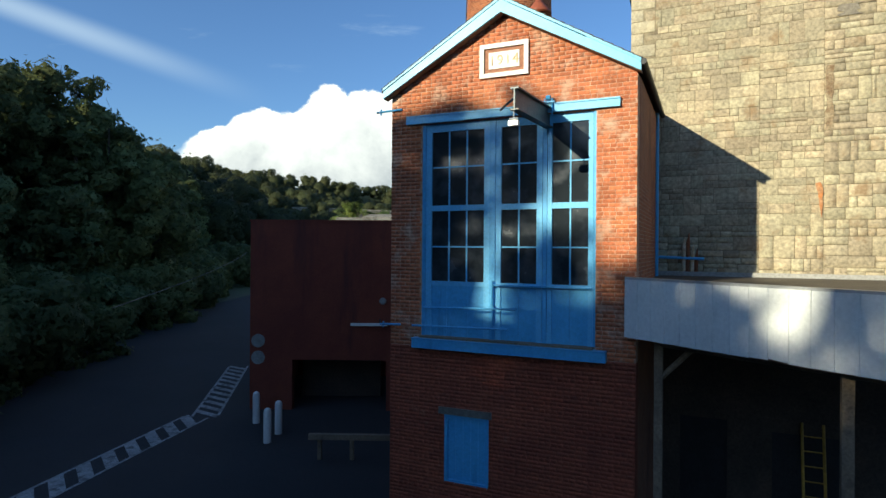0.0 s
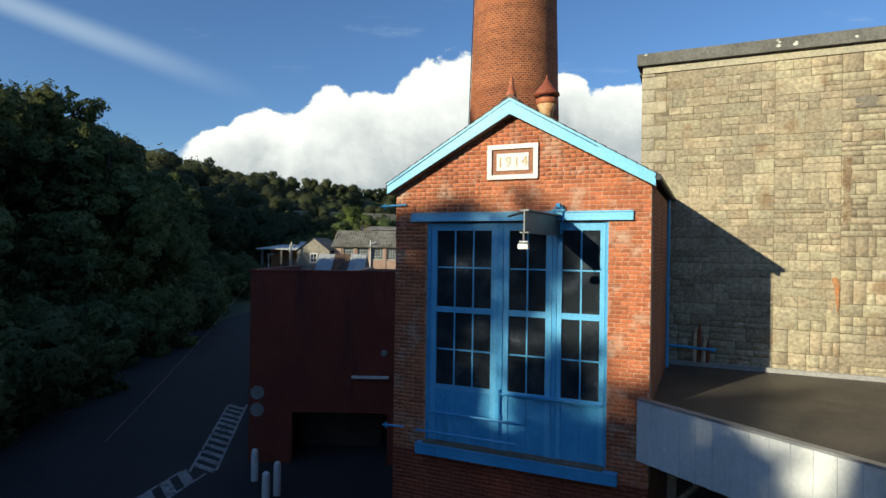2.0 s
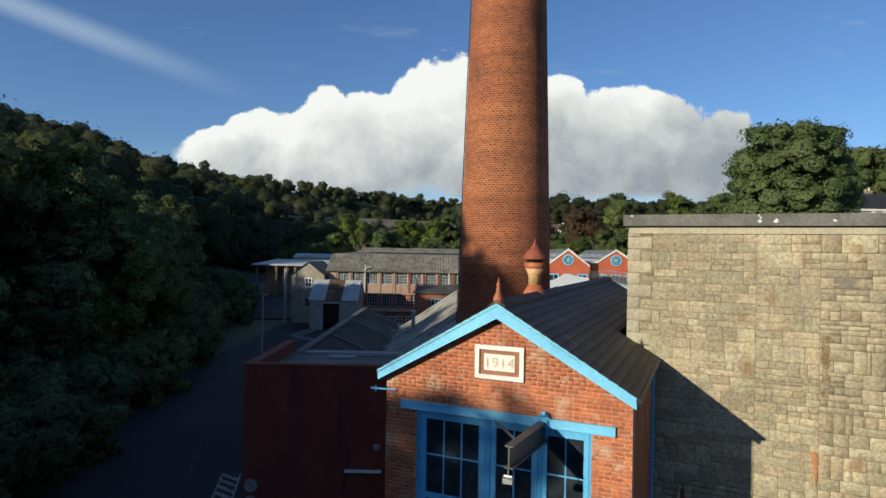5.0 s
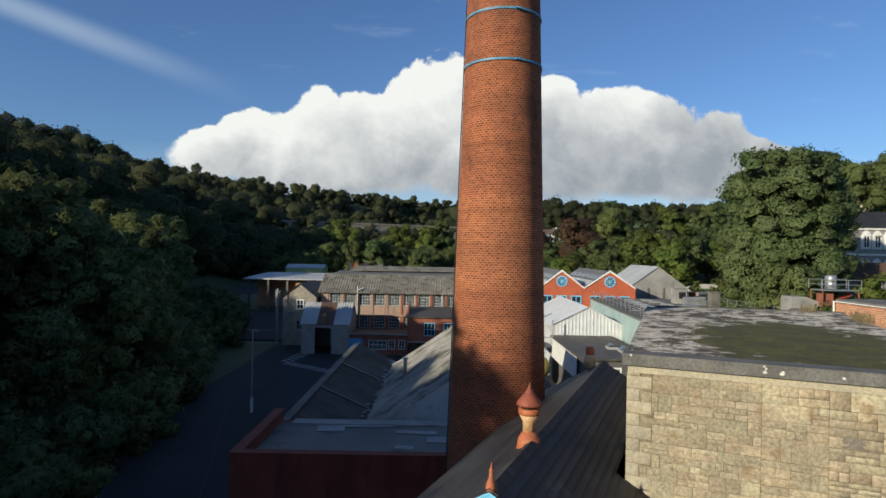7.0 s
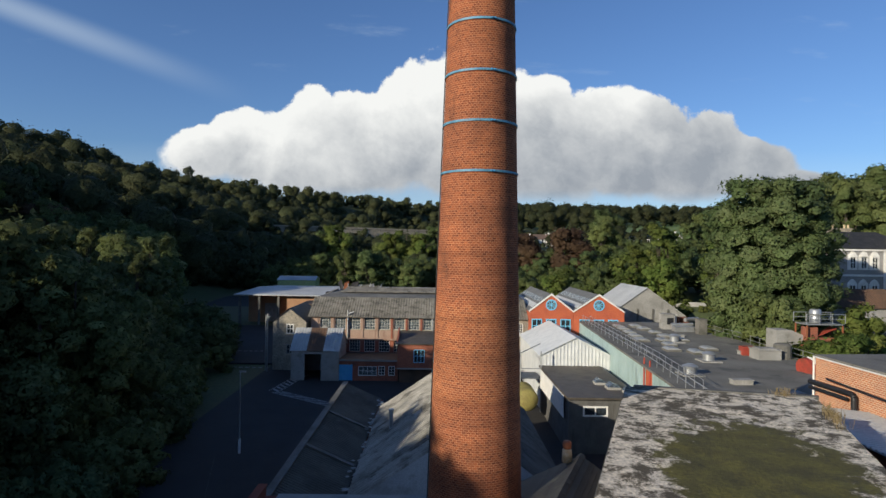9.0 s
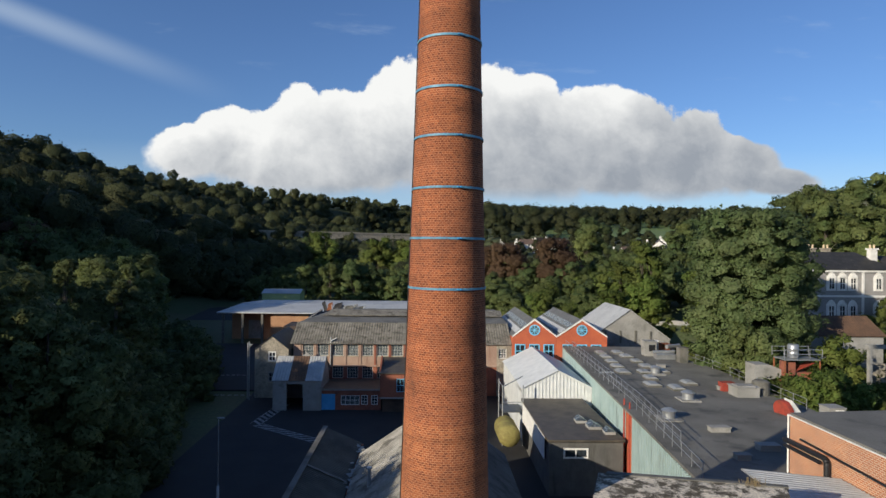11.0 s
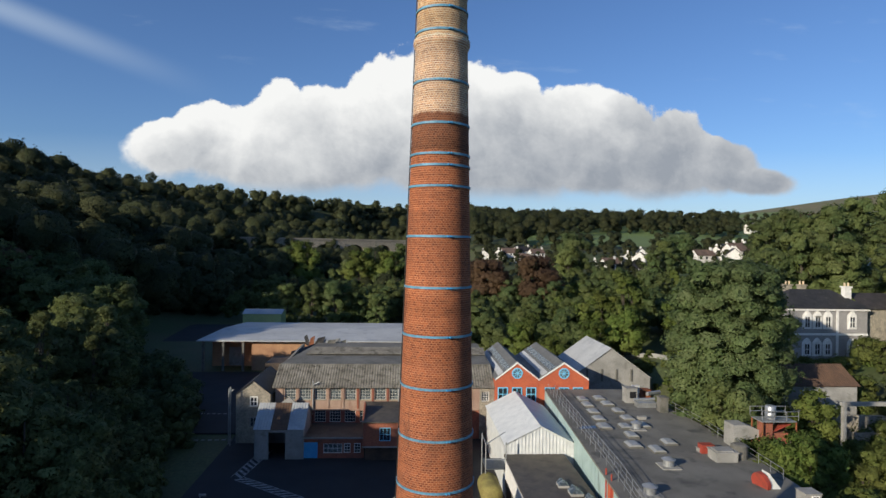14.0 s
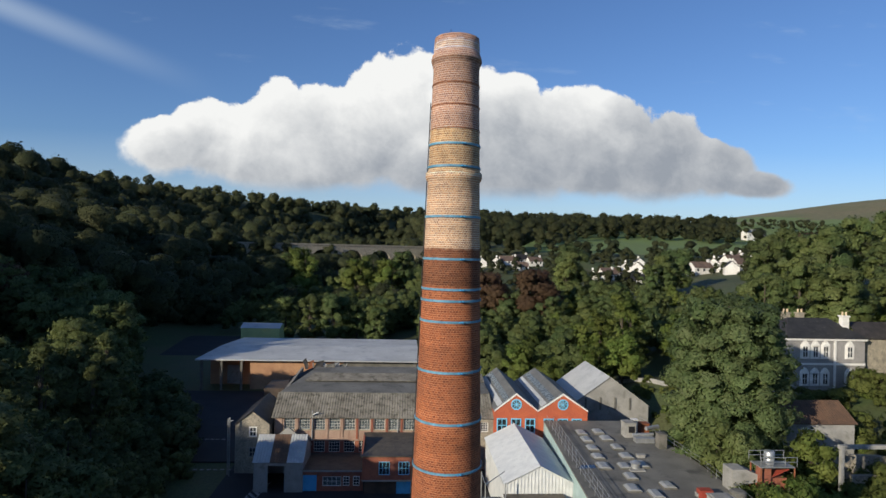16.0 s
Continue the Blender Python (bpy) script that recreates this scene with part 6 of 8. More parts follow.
# Grey of the office wall, darkened to stand in for shade on its front.
OFFICE_GREY = surface("dull_grey_render", (0.135, 0.13, 0.12), (0.095, 0.092, 0.086), rough=0.85, big=0.7, grain=0.25, stain=(0.06, 0.058, 0.05), stain_size=1.2, streaks=True)
# Low flat-roofed office.
office = thing("low_office", (14.5, 50, 0.4), "low flat-roofed office with a white window band", "building")
bm = empty_bm()
box(bm, 11.2, 18.2, 44.8, 60.0, 0.0, 5.3)
part("wall", bm, OFFICE_GREY, office, "grey rendered wall with its front's shade put into the colour")
bm = empty_bm()
box(bm, 11.0, 18.3, 44.5, 60.0, 5.3, 5.5)
part("roof", bm, WET_FELT, office)
bm = empty_bm()
box(bm, 10.94, 11.0, 46.0, 58.5, 3.2, 5.3)
part("window_band", bm, WHITE, office)
put_window(office, window_meshes("window", 2.35, 0.98, 2, 1, 0.10), WHITE, GLASS, (13.7, 44.8, 3.68))
for a, b, w in ((15.6, 50.4, 1.1), (16.4, 48.4, 1.3), (17.4, 46.6, 1.0)):
    roof_light = thing("roof_light", (a, b, 5.5), "small pale roof light on a felt roof", "roof light", "roof lights")
    bm = empty_bm()
    box(bm, a - w / 2, a + w / 2, b - w / 2, b + w / 2, 5.5, 5.75)
    part("kerb", bm, SHEET_PALE, roof_light)
    bm = empty_bm()
    slab(bm, [(a - w / 2, b - w / 2, 5.75), (a + w / 2, b - w / 2, 5.75), (a, b, 6.0)], (0, w, 0))
    part("glazing", bm, GLASS_PALE, roof_light)

# Big flat-roofed factory with railings.
factory = thing("flat_roofed_factory", (26, 55, 0.4), "large flat-roofed factory with green-grey cladding", "building")
FZ = 8.5
bm = empty_bm()
slab(bm, [(17.0, 26.5, FZ - 0.2), (35.5, 26.5, FZ - 0.2), (36.2, 62.0, FZ - 0.2), (34.2, 80.0, FZ - 0.2), (20.6, 80.0, FZ - 0.2)], (0, 0, 0.2))
part("roof", bm, FELT, factory, "grey roofing-felt deck with stains and puddles")
# Dark gaps between the fins, coloured with the window glass material.
bm = empty_bm()
slab(bm, [(17.05, 26.5, 0), (17.05, 26.5, FZ - 0.2), (18.9, 46, FZ - 0.2), (18.9, 46, 0)], (0.3, 0, 0))
part("side_wall", bm, GLASS, factory, "dark backing between pale fins")
bm = empty_bm()
slab(bm, [(18.68, 43.6, 0), (18.9, 45.9, 0), (18.9, 45.9, FZ - 0.3), (18.68, 43.6, FZ - 0.3)], (-0.12, 0, 0))
part("brick_pier", bm, BRICK_BRIGHT, factory)
for b in (44.2, 45.7):
    bm = empty_bm()
    rod(bm, (18.55, b, 0.5), (18.55, b, FZ + 0.6), 0.09, 8)
    part("downpipe", bm, RED_SHEET, factory)
bm = empty_bm()
n = 60
for i in range(n):
    t0, t1 = i / n, (i + 0.62) / n
    p0, p1 = Vector((18.9, 46, 0)).lerp(Vector((20.6, 79.5, 0)), t0), Vector((18.9, 46, 0)).lerp(Vector((20.6, 79.5, 0)), t1)
    slab(bm, [(p0.x, p0.y, 3.0), (p1.x, p1.y, 3.0), (p1.x, p1.y, FZ - 0.1), (p0.x, p0.y, FZ - 0.1)], (-0.06, 0, 0))
slab(bm, [(18.9, 46, 0), (20.6, 79.5, 0), (20.6, 79.5, FZ - 0.15), (18.9, 46, FZ - 0.15)], (0.2, 0, 0))
part("cladding", bm, CYAN_CLAD, factory, "pale green-grey ribbed cladding")
for i in range(34):
    bm = empty_bm()
    p = Vector((17.05, 26.5, 0)).lerp(Vector((18.7, 43.5, 0)), (i + 0.5) / 34)
    box(bm, p.x - 0.22, p.x, p.y - 0.09, p.y + 0.09, 1.0, FZ - 0.3)
    part("fin", bm, CYAN_CLAD, factory)
bm = empty_bm()
slab(bm, [(35.2, 26.5, 0), (35.9, 62.0, 0), (35.9, 62.0, FZ - 0.2), (35.2, 26.5, FZ - 0.2)], (0.3, 0, 0))
slab(bm, [(20.6, 79.7, 0), (34.0, 79.7, 0), (34.0, 79.7, FZ - 0.2), (20.6, 79.7, FZ - 0.2)], (0, 0.3, 0))
part("rear_wall", bm, SHEET_PALE, factory)
bm = empty_bm()
slab(bm, [(17.3, 26.5, 0), (35.2, 26.5, 0), (35.2, 26.5, FZ - 0.2), (17.3, 26.5, FZ - 0.2)], (0, 0.3, 0))
part("front_wall", bm, BRICK_BRIGHT, factory)


def handrail(name, pts, label, height=1.05, gap=2.0):
    """A tube railing: posts, two rails."""
    rail_thing = thing(name, (*pts[0],), label, "railing", "roof railings")
    for p, q2 in zip(pts, pts[1:]):
        p, q2 = Vector(p), Vector(q2)
        n = max(2, int((q2 - p).length / gap))
        for i in range(n + 1):
            bm = empty_bm()
            c = p.lerp(q2, i / n)
            rod(bm, c, c + Vector((0, 0, height)), 0.028, 6)
            part("post", bm, STEEL, rail_thing)
        for h in (height, height * 0.5):
            bm = empty_bm()
            rod(bm, p + Vector((0, 0, h)), q2 + Vector((0, 0, h)), 0.025, 6)
            part("rail", bm, STEEL, rail_thing)
    return rail_thing


handrail("roof_railing", [(17.5, 27.5, FZ), (19.3, 46.0, FZ), (20.9, 79.0, FZ)], "grey tube railing along the flat roof")
handrail("roof_railing", [(18.9, 34.0, FZ), (20.1, 46.0, FZ), (21.7, 78.0, FZ)], "grey tube railing along the flat roof")
handrail("roof_railing", [(35.3, 78.5, FZ), (35.8, 61.0, FZ), (35.2, 44.0, FZ)], "grey tube railing along the flat roof")
rng = random.Random(21)
for k, (a, b) in enumerate(((24.6, 73.5), (27.2, 74.0), (24.4, 70.5), (27.4, 71.0), (24.1, 67.0), (27.6, 67.4), (23.8, 63.8), (27.6, 64.0), (26.0, 60.5), (28.3, 61.0), (23.4, 60.5), (25.5, 57.2), (28.8, 54.6), (24.4, 53.8), (26.4, 52.2))):
    ob = thing("roof_skylight", (a, b, FZ), "low glazed roof light on the grey flat roof", "roof light", "factory roof lights")
    w, d = rng.uniform(0.65, 0.8), rng.uniform(0.8, 1.0)
    bm = empty_bm()
    box(bm, a - w, a + w, b - d, b + d, FZ, FZ + 0.2)
    part("kerb", bm, SHEET, ob)
    bm = empty_bm()
    slab(bm, [(a - w, b - d, FZ + 0.2), (a + w, b - d, FZ + 0.2), (a + w * 0.55, b - d, FZ + 0.36), (a - w * 0.55, b - d, FZ + 0.36)], (0, 2 * d, 0))
    part("glazing", bm, GLASS_ROOF, ob)
drum = thing("roof_fan", (20.9, 41.0, FZ), "silver drum-shaped roof fan with a spread hood", "roof fan", "roof fans")
bm = empty_bm()
lathe(bm, ((0.55, 0), (0.55, 0.75), (0.42, 0.85)), 18)
part("drum", bm, STEEL, None).parent = drum
bm = empty_bm()
lathe(bm, ((0.68, 0.72), (0.70, 0.78), (0.25, 0.98)), 18)
part("hood", bm, STEEL, None).parent = drum
bm = empty_bm()
box(bm, -0.95, 0.95, -0.95, 0.95, 0, 0.12)
part("base", bm, SHEET_PALE, None).parent = drum
for a, b in ((25.6, 47.6), (27.2, 60.0)):
    copy_thing(drum, pose(*mill(a, b, FZ), 0, 0, TURN))
for a, b, w, d, h in ((23.6, 37.5, 1.6, 0.7, 0.35), (25.0, 33.0, 1.5, 0.8, 0.4), (29.5, 64.0, 1.0, 0.5, 0.3), (31.5, 52.0, 1.4, 0.6, 0.35), (22.0, 31.0, 1.0, 0.6, 0.35)):
    bm = empty_bm()
    box(bm, a - w / 2, a + w / 2, b - d / 2, b + d / 2, FZ, FZ + h)
    slab(bm, [(a - w / 2 - 0.06, b - d / 2 - 0.06, FZ + h), (a + w / 2 + 0.06, b - d / 2 - 0.06, FZ + h), (a + w / 2 + 0.06, b + d / 2 + 0.06, FZ + h), (a - w / 2 - 0.06, b + d / 2 + 0.06, FZ + h)], (0, 0, 0.07))
    whole("roof_upstand", bm, SHEET_PALE, "low capped upstand on the felt roof", "upstand", "roof upstands")
plant = thing("roof_plant", (32.6, 69.5, FZ), "cluster of old air plant, ducts and cabinets on the roof", "air plant")
for name, a, b, w, d, h, tone in (("cabinet", 31.2, 72.6, 1.6, 1.6, 2.0, SHEET_PALE), ("cabinet", 33.8, 67.6, 1.1, 1.2, 1.9, SHEET), ("housing", 34.0, 74.0, 1.2, 1.2, 1.4, RUST), ("cabinet", 32.9, 74.8, 0.8, 0.8, 1.7, WHITE), ("skid", 32.4, 70.0, 2.6, 1.2, 0.6, STEEL)):
    bm = empty_bm()
    box(bm, a - w / 2, a + w / 2, b - d / 2, b + d / 2, FZ, FZ + h)
    box(bm, a - w / 2 - 0.08, a + w / 2 + 0.08, b - d / 2 - 0.08, b + d / 2 + 0.08, FZ + h, FZ + h + 0.1)
    part(name, bm, tone, plant)
bm = empty_bm()
box(bm, 30.9, 31.8, 71.76, 71.8, FZ + 0.7, FZ + 1.6)
part("louvre", bm, BLACK, plant)
bm = empty_bm()
rod(bm, (31, 70.6, FZ + 0.8), (34, 70.6, FZ + 0.9), 0.22)
rod(bm, (33.3, 71.5, FZ + 1.4), (35.5, 72.5, FZ + 1.4), 0.3)
part("duct", bm, STEEL, plant)
pond = thing("rooftop_housing", (31.6, 49.6, FZ), "pale rooftop housing with rusty red hatch boxes", "housing")
bm = empty_bm()
box(bm, 31.1, 33.4, 48.6, 50.4, FZ, FZ + 0.95)
box(bm, 31.0, 33.5, 48.5, 50.5, FZ + 0.95, FZ + 1.03)
part("body", bm, SHEET_PALE, pond)
bm = empty_bm()
box(bm, 30.9, 32.3, 51.2, 52.2, FZ, FZ + 0.9)
part("hatch_box", bm, RED_SHEET, pond)
bm = empty_bm()
box(bm, 31.2, 33.0, 48.7, 50.0, FZ + 1.03, FZ + 1.15)
part("lid", bm, SHEET_PALE, pond)
bm = empty_bm()
lathe(bm, ((0.85, FZ), (0.85, FZ + 1.35), (0.6, FZ + 1.5)), 16)
bmesh.ops.translate(bm, verts=bm.verts, vec=(34.3, 50.0, 0))
part("drum", bm, CONCRETE, pond)
bm = empty_bm()
box(bm, 35.4, 37.0, 53.0, 55.0, FZ - 0.4, FZ + 2.5)
slab(bm, [(37.0, 53.0, FZ + 2.5), (37.0, 53.0, FZ + 0.9), (38.9, 53.0, FZ + 1.25), (38.9, 53.0, FZ + 1.75)], (0, 2.0, 0))
part("duct_tower", bm, SHEET_PALE, pond)
fan = thing("red_fan_casing", (32.3, 42.6, FZ), "round red fan casing on the roof's edge", "fan")
bm = empty_bm()
rod(bm, (31.9, 42.5, FZ + 0.35), (32.3, 42.6, FZ + 0.42), 0.95, 20)
part("casing", bm, RED_SHEET, fan)
bm = empty_bm()
slab(bm, [(32.4, 41.9, FZ), (33.6, 41.9, FZ), (32.5, 41.9, FZ + 1.4)], (0, 1.2, 0))
part("cowl", bm, CLAD, fan)
bm = empty_bm()
slab(bm, [(20.0, 60.0, FZ + 0.005), (23.6, 60.3, FZ + 0.005), (23.1, 61.4, FZ + 0.005), (20.9, 61.2, FZ + 0.005)], (0, 0, 0.004))
whole("roof_puddle", bm, PUDDLE, "shallow puddle on the felt roof", "puddle", kind="structure")

# Brick building with the puddled roof and black pipes.
bricks_r = thing("brick_workshop", (32, 31, 0.4), "brick workshop with a flat puddled roof", "building")
BWZ = 12.35
ring = [(23.85, 28.5, 0), (24.1, 12.0, 0), (42.0, 12.0, 0), (40.0, 30.0, 0)]
for i in range(4):
    p, q2 = Vector(ring[i]), Vector(ring[(i + 1) % 4])
    n = Vector((-(q2 - p).y, (q2 - p).x, 0)).normalized() * 0.35
    bm = empty_bm()
    slab(bm, [p, q2, q2 + Vector((0, 0, BWZ)), p + Vector((0, 0, BWZ))], n)
    part("wall", bm, BRICK_YARD, bricks_r)
bm = empty_bm()
slab(bm, [(p[0], p[1], BWZ) for p in ring], (0, 0, 0.16))
part("roof", bm, FELT, bricks_r)
bm = empty_bm()
slab(bm, [(27.3, 22.4, BWZ + 0.163), (28.6, 18.0, BWZ + 0.163), (36, 17.5, BWZ + 0.163), (34.0, 25.0, BWZ + 0.163), (29.6, 26.4, BWZ + 0.163), (28.0, 25.4, BWZ + 0.163)], (0, 0, 0.004))
part("puddle", bm, PUDDLE, bricks_r)
bm = empty_bm()
rod(bm, (23.76, 28.56, 0.5), (23.76, 28.56, BWZ + 0.05), 0.06)
part("corner_pipe", bm, WHITE, bricks_r)
bm = empty_bm()
PX = 23.55
for b0, z0, b1, z1, r in ((28.6, 10.72, 24.75, 10.80, 0.17), (24.45, 10.5, 24.40, 8.8, 0.17), (28.6, 10.34, 25.1, 10.40, 0.12), (26.95, 11.22, 14.0, 10.85, 0.07)):
    bm = empty_bm()
    rod(bm, (PX, b0, z0), (PX, b1, z1), r, 12)
    part("pipe", bm, BLACK, bricks_r, "black lagged pipe along the brick wall")
bm = empty_bm()
for k in range(4):
    t0, t1 = math.pi / 8 * k, math.pi / 8 * (k + 1)
    rod(bm, (PX, 24.75 - 0.32 * math.sin(t0), 10.48 + 0.32 * math.cos(t0)), (PX, 24.75 - 0.32 * math.sin(t1), 10.48 + 0.32 * math.cos(t1)), 0.17, 12)
part("pipe_elbow", bm, BLACK, bricks_r)
bm = empty_bm()
slab(bm, [(23.70, 28.5, BWZ - 0.02), (23.95, 12.0, BWZ - 0.02), (24.05, 12.0, BWZ - 0.02), (23.82, 28.5, BWZ - 0.02)], (0, 0, 0.06))
part("verge", bm, WHITE, bricks_r, "thin white verge along the roof edge")
vent_box = thing("vent_housing", (30.8, 34.6, FZ), "pale square vent housing with a dark opening", "vent")
bm = empty_bm()
box(bm, 30.45, 31.75, 34.1, 35.3, FZ, 11.28)
box(bm, 30.40, 31.80, 34.04, 35.36, 11.28, 11.34)
part("body", bm, SHEET_PALE, vent_box)
# A black plate on the face stands in for the dark inside the opening.
bm = empty_bm()
box(bm, 31.0, 31.5, 34.06, 34.1, 10.5, 11.1)
part("opening", bm, BLACK, vent_box)
for a0, a1, z0, z1 in ((30.93, 31.0, 10.43, 11.17), (31.5, 31.57, 10.43, 11.17), (31.0, 31.5, 10.43, 10.5), (31.0, 31.5, 11.1, 11.17)):
    bm = empty_bm()
    box(bm, a0, a1, 34.03, 34.1, z0, z1)
    part("trim", bm, WHITE, vent_box)
lowr = thing("sheet_roofed_lean_to", (13, 20, 0), "lean-to with a pale corrugated roof beside the stone block", "building")
bm = empty_bm()
corrugated(bm, (17.8, 10.5, 10.6), (0, 13.0, 0), (5.9, 0, -0.6), 0.35, 0.06)
slab(bm, [(17.8, 10.5, 10.55), (17.8, 23.5, 10.55), (23.7, 23.5, 9.95), (23.7, 10.5, 9.95)], (0, 0, 0.03))
part("roof", bm, METAL_ROOF, lowr)
bm = empty_bm()
box(bm, 18.0, 23.6, 10.8, 23.3, -0.5, 9.9)
part("wall", bm, BRICK_SOFT, lowr)

# Rust-roofed garden buildings and the tank stand on the slope.
stand = thing("tank_stand", (39.8, 52.6, 6.0), "steel stand with a galvanised water tank", "tank stand")
for a in (37.9, 41.7):
    for b in (51.7, 53.7):
        bm = empty_bm()
        rod(bm, (a, b, 3.0), (a, b, 11.75), 0.09)
        part("leg", bm, RUST, stand)
bm = empty_bm()
box(bm, 37.7, 41.6, 51.5, 53.5, 11.75, 11.86)
part("deck", bm, STEEL, stand)
bm = empty_bm()
lathe(bm, ((0.52, 11.9), (0.56, 11.94), (0.56, 12.35), (0.58, 12.38), (0.56, 12.41), (0.56, 12.85), (0.58, 12.88), (0.56, 12.91), (0.56, 13.25), (0.45, 13.36)), 20)
bmesh.ops.translate(bm, verts=bm.verts, vec=(39.25, 52.5, 0))
smooth(part("tank", bm, STEEL, stand))
for b in (51.55, 53.85):
    for z in (12.4, 12.9):
        bm = empty_bm()
        rod(bm, (37.75, b, z), (41.85, b, z), 0.035)
        part("guard_rail", bm, STEEL, stand)
    for a in (37.75, 39.1, 40.5, 41.85):
        bm = empty_bm()
        rod(bm, (a, b, 11.9), (a, b, 12.92), 0.035)
        part("rail_post", bm, STEEL, stand)
gard = gabled("tiled_outbuilding", "pale outbuilding with a brown pantile roof", 48.0, 60.0, 66.0, 73.0, 6.0, 12.5, 14.6, "a", SHEET_PALE, ROOF_TILE, over=0.3, sheet=0.35)
put_window(gard, window_meshes("window", 1.3, 1.2, 3, 1, 0.1), WHITE, GLASS, (53.0, 65.97, 10.6))
for a0, b0, a1, b1, z in ((47.0, 63.0, 62.0, 62.0, 9.4), (53.0, 57.5, 66.0, 58.0, 8.6)):
    bm = empty_bm()
    slab(bm, [(a0, b0, z - 4), (a1, b1, z - 4), (a1, b1, z), (a0, b0, z)], (0, 0.4, 0))
    whole("garden_wall", bm, STONE_FAR, "grey stone garden wall on the slope", "wall", "garden walls")
bm = empty_bm()
for k in range(8):
    p, q2 = Vector((44.6, 117.0, 0)).lerp(Vector((51.0, 97.0, 0)), k / 8), Vector((44.6, 117.0, 0)).lerp(Vector((51.0, 97.0, 0)), (k + 1) / 8)
    zp, zq = float(land(p.x, p.y)), float(land(q2.x, q2.y))
    slab(bm, [(p.x, p.y, zp - 0.6), (q2.x, q2.y, zq - 0.6), (q2.x, q2.y, zq + 0.75), (p.x, p.y, zp + 0.75)], (0.35, 0.1, 0))
whole("garden_wall", bm, SHEET_PALE, "pale stepped garden wall down the grassy bank", "wall", "garden walls")
frame_t = thing("concrete_frame", (54, 56, 5), "open white concrete portal frame on the slope", "frame")
for a in (50.4, 57.0):
    bm = empty_bm()
    box(bm, a, a + 0.4, 56, 56.4, 4, 12.3)
    part("post", bm, SHEET_PALE, frame_t)
bm = empty_bm()
box(bm, 50.2, 62, 56, 56.4, 12.3, 12.75)
part("beam", bm, SHEET_PALE, frame_t)
red_lean = thing("rusty_lean_to", (39.5, 53, 6), "small rusty red sheet lean-to under the tank stand", "lean-to")
bm = empty_bm()
slab(bm, [(39.3, 52.2, 10.4), (41.4, 52.2, 11.3), (41.4, 53.4, 11.3), (39.3, 53.4, 10.4)], (0, 0, 0.08))
part("roof", bm, RED_SHEET, red_lean)
bm = empty_bm()
box(bm, 38.3, 39.3, 52.1, 53.4, 3, 11.45)
part("wall", bm, BRICK_SOFT, red_lean)
bm = empty_bm()
box(bm, 39.3, 41.3, 52.4, 53.4, 3, 10.3)
part("lower_wall", bm, BRICK_SOFT, red_lean)

# Large stuccoed house on the right-hand slope.
villa = thing("villa", (73, 96, 11), "grey stuccoed villa with arched white windows and chimneys", "house")
VB, VG, VE = 90.0, 10.0, 20.4
bm = empty_bm()
box(bm, 66.4, 80.9, VB, VB + 10, VG - 3, VE)
part("wall", bm, surface("grey_stucco", (0.30, 0.285, 0.27), (0.25, 0.24, 0.23), big=0.5), villa)
bm = empty_bm()
for p in ([(66, 89.6, VE), (81.3, 89.6, VE), (77.5, 95, 23.4), (69.8, 95, 23.4)], [(66, 100.4, VE), (81.3, 100.4, VE), (77.5, 95, 23.4), (69.8, 95, 23.4)], [(66, 89.6, VE), (66, 100.4, VE), (69.8, 95, 23.4)], [(81.3, 89.6, VE), (81.3, 100.4, VE), (77.5, 95, 23.4)]):
    slab(bm, p, (0, 0, 0.12))
part("roof", bm, SLATE, villa, "hipped slate roof")
bm = empty_bm()
box(bm, 66.1, 81.2, VB - 0.3, VB, VE - 0.35, VE)
box(bm, 66.4, 80.9, VB - 0.2, VB, 15.7, 16.05)
box(bm, 75.1, 75.5, VB - 0.15, VB, VG, VE - 0.3)
part("string_course", bm, WHITE, villa)
wm = window_meshes("window", 1.15, 2.1, 2, 2, 0.10, 0.12, arch=0.55)
sm = empty_bm()
box(sm, -0.85, 0.85, -0.10, 0.02, -0.2, 2.2)
nn = 8
slab(sm, [(-0.85 + 1.7 * i / nn, -0.10, 2.2 + 0.85 * math.sin(math.pi * i / nn)) for i in range(nn + 1)], (0, 0.12, 0))
surround = bpy.data.meshes.new("surround")
bmesh.ops.recalc_face_normals(sm, faces=sm.faces)
sm.to_mesh(surround)
sm.free()
surround.materials.append(WHITE)
for a in (69.7, 71.6, 73.5, 78.0):
    for z in (17.0, 12.2):
        placed("surround", surround, villa, pose(a, VB, z))
        put_window(villa, wm, WHITE, GLASS, (a, VB - 0.11, z))
for a, b in ((71.0, 97.5), (73.8, 97.5), (79.2, 93.0)):
    stack = empty_bm()
    box(stack, a - 0.6, a + 0.6, b - 0.5, b + 0.5, 21, 24.0)
    box(stack, a - 0.75, a + 0.75, b - 0.65, b + 0.65, 24.0, 24.25)
    st = part("chimney_stack", stack, WHITE if a > 78 else STONE_FAR, villa)
    for k in (-0.35, 0.35):
        pot = empty_bm()
        rod(pot, (a + k, b, 24.25), (a + k, b, 24.9), 0.17, 8)
        part("chimney_pot", pot, CREAM_CLAY, st).matrix_basis = Matrix.Translation(-BASES[villa.name])
bm = empty_bm()
box(bm, 80.9, 92.0, VB + 1.5, VB + 9, VG - 3, 20.2)
part("wing", bm, STONE_FAR, villa)
bm = empty_bm()
slab(bm, [(80.9, VB + 1.2, 20.2), (92.3, VB + 1.2, 20.2), (90, VB + 5.2, 22.8), (81.5, VB + 5.2, 22.8)], (0, 0, 0.12))
part("wing_roof", bm, SLATE, villa)

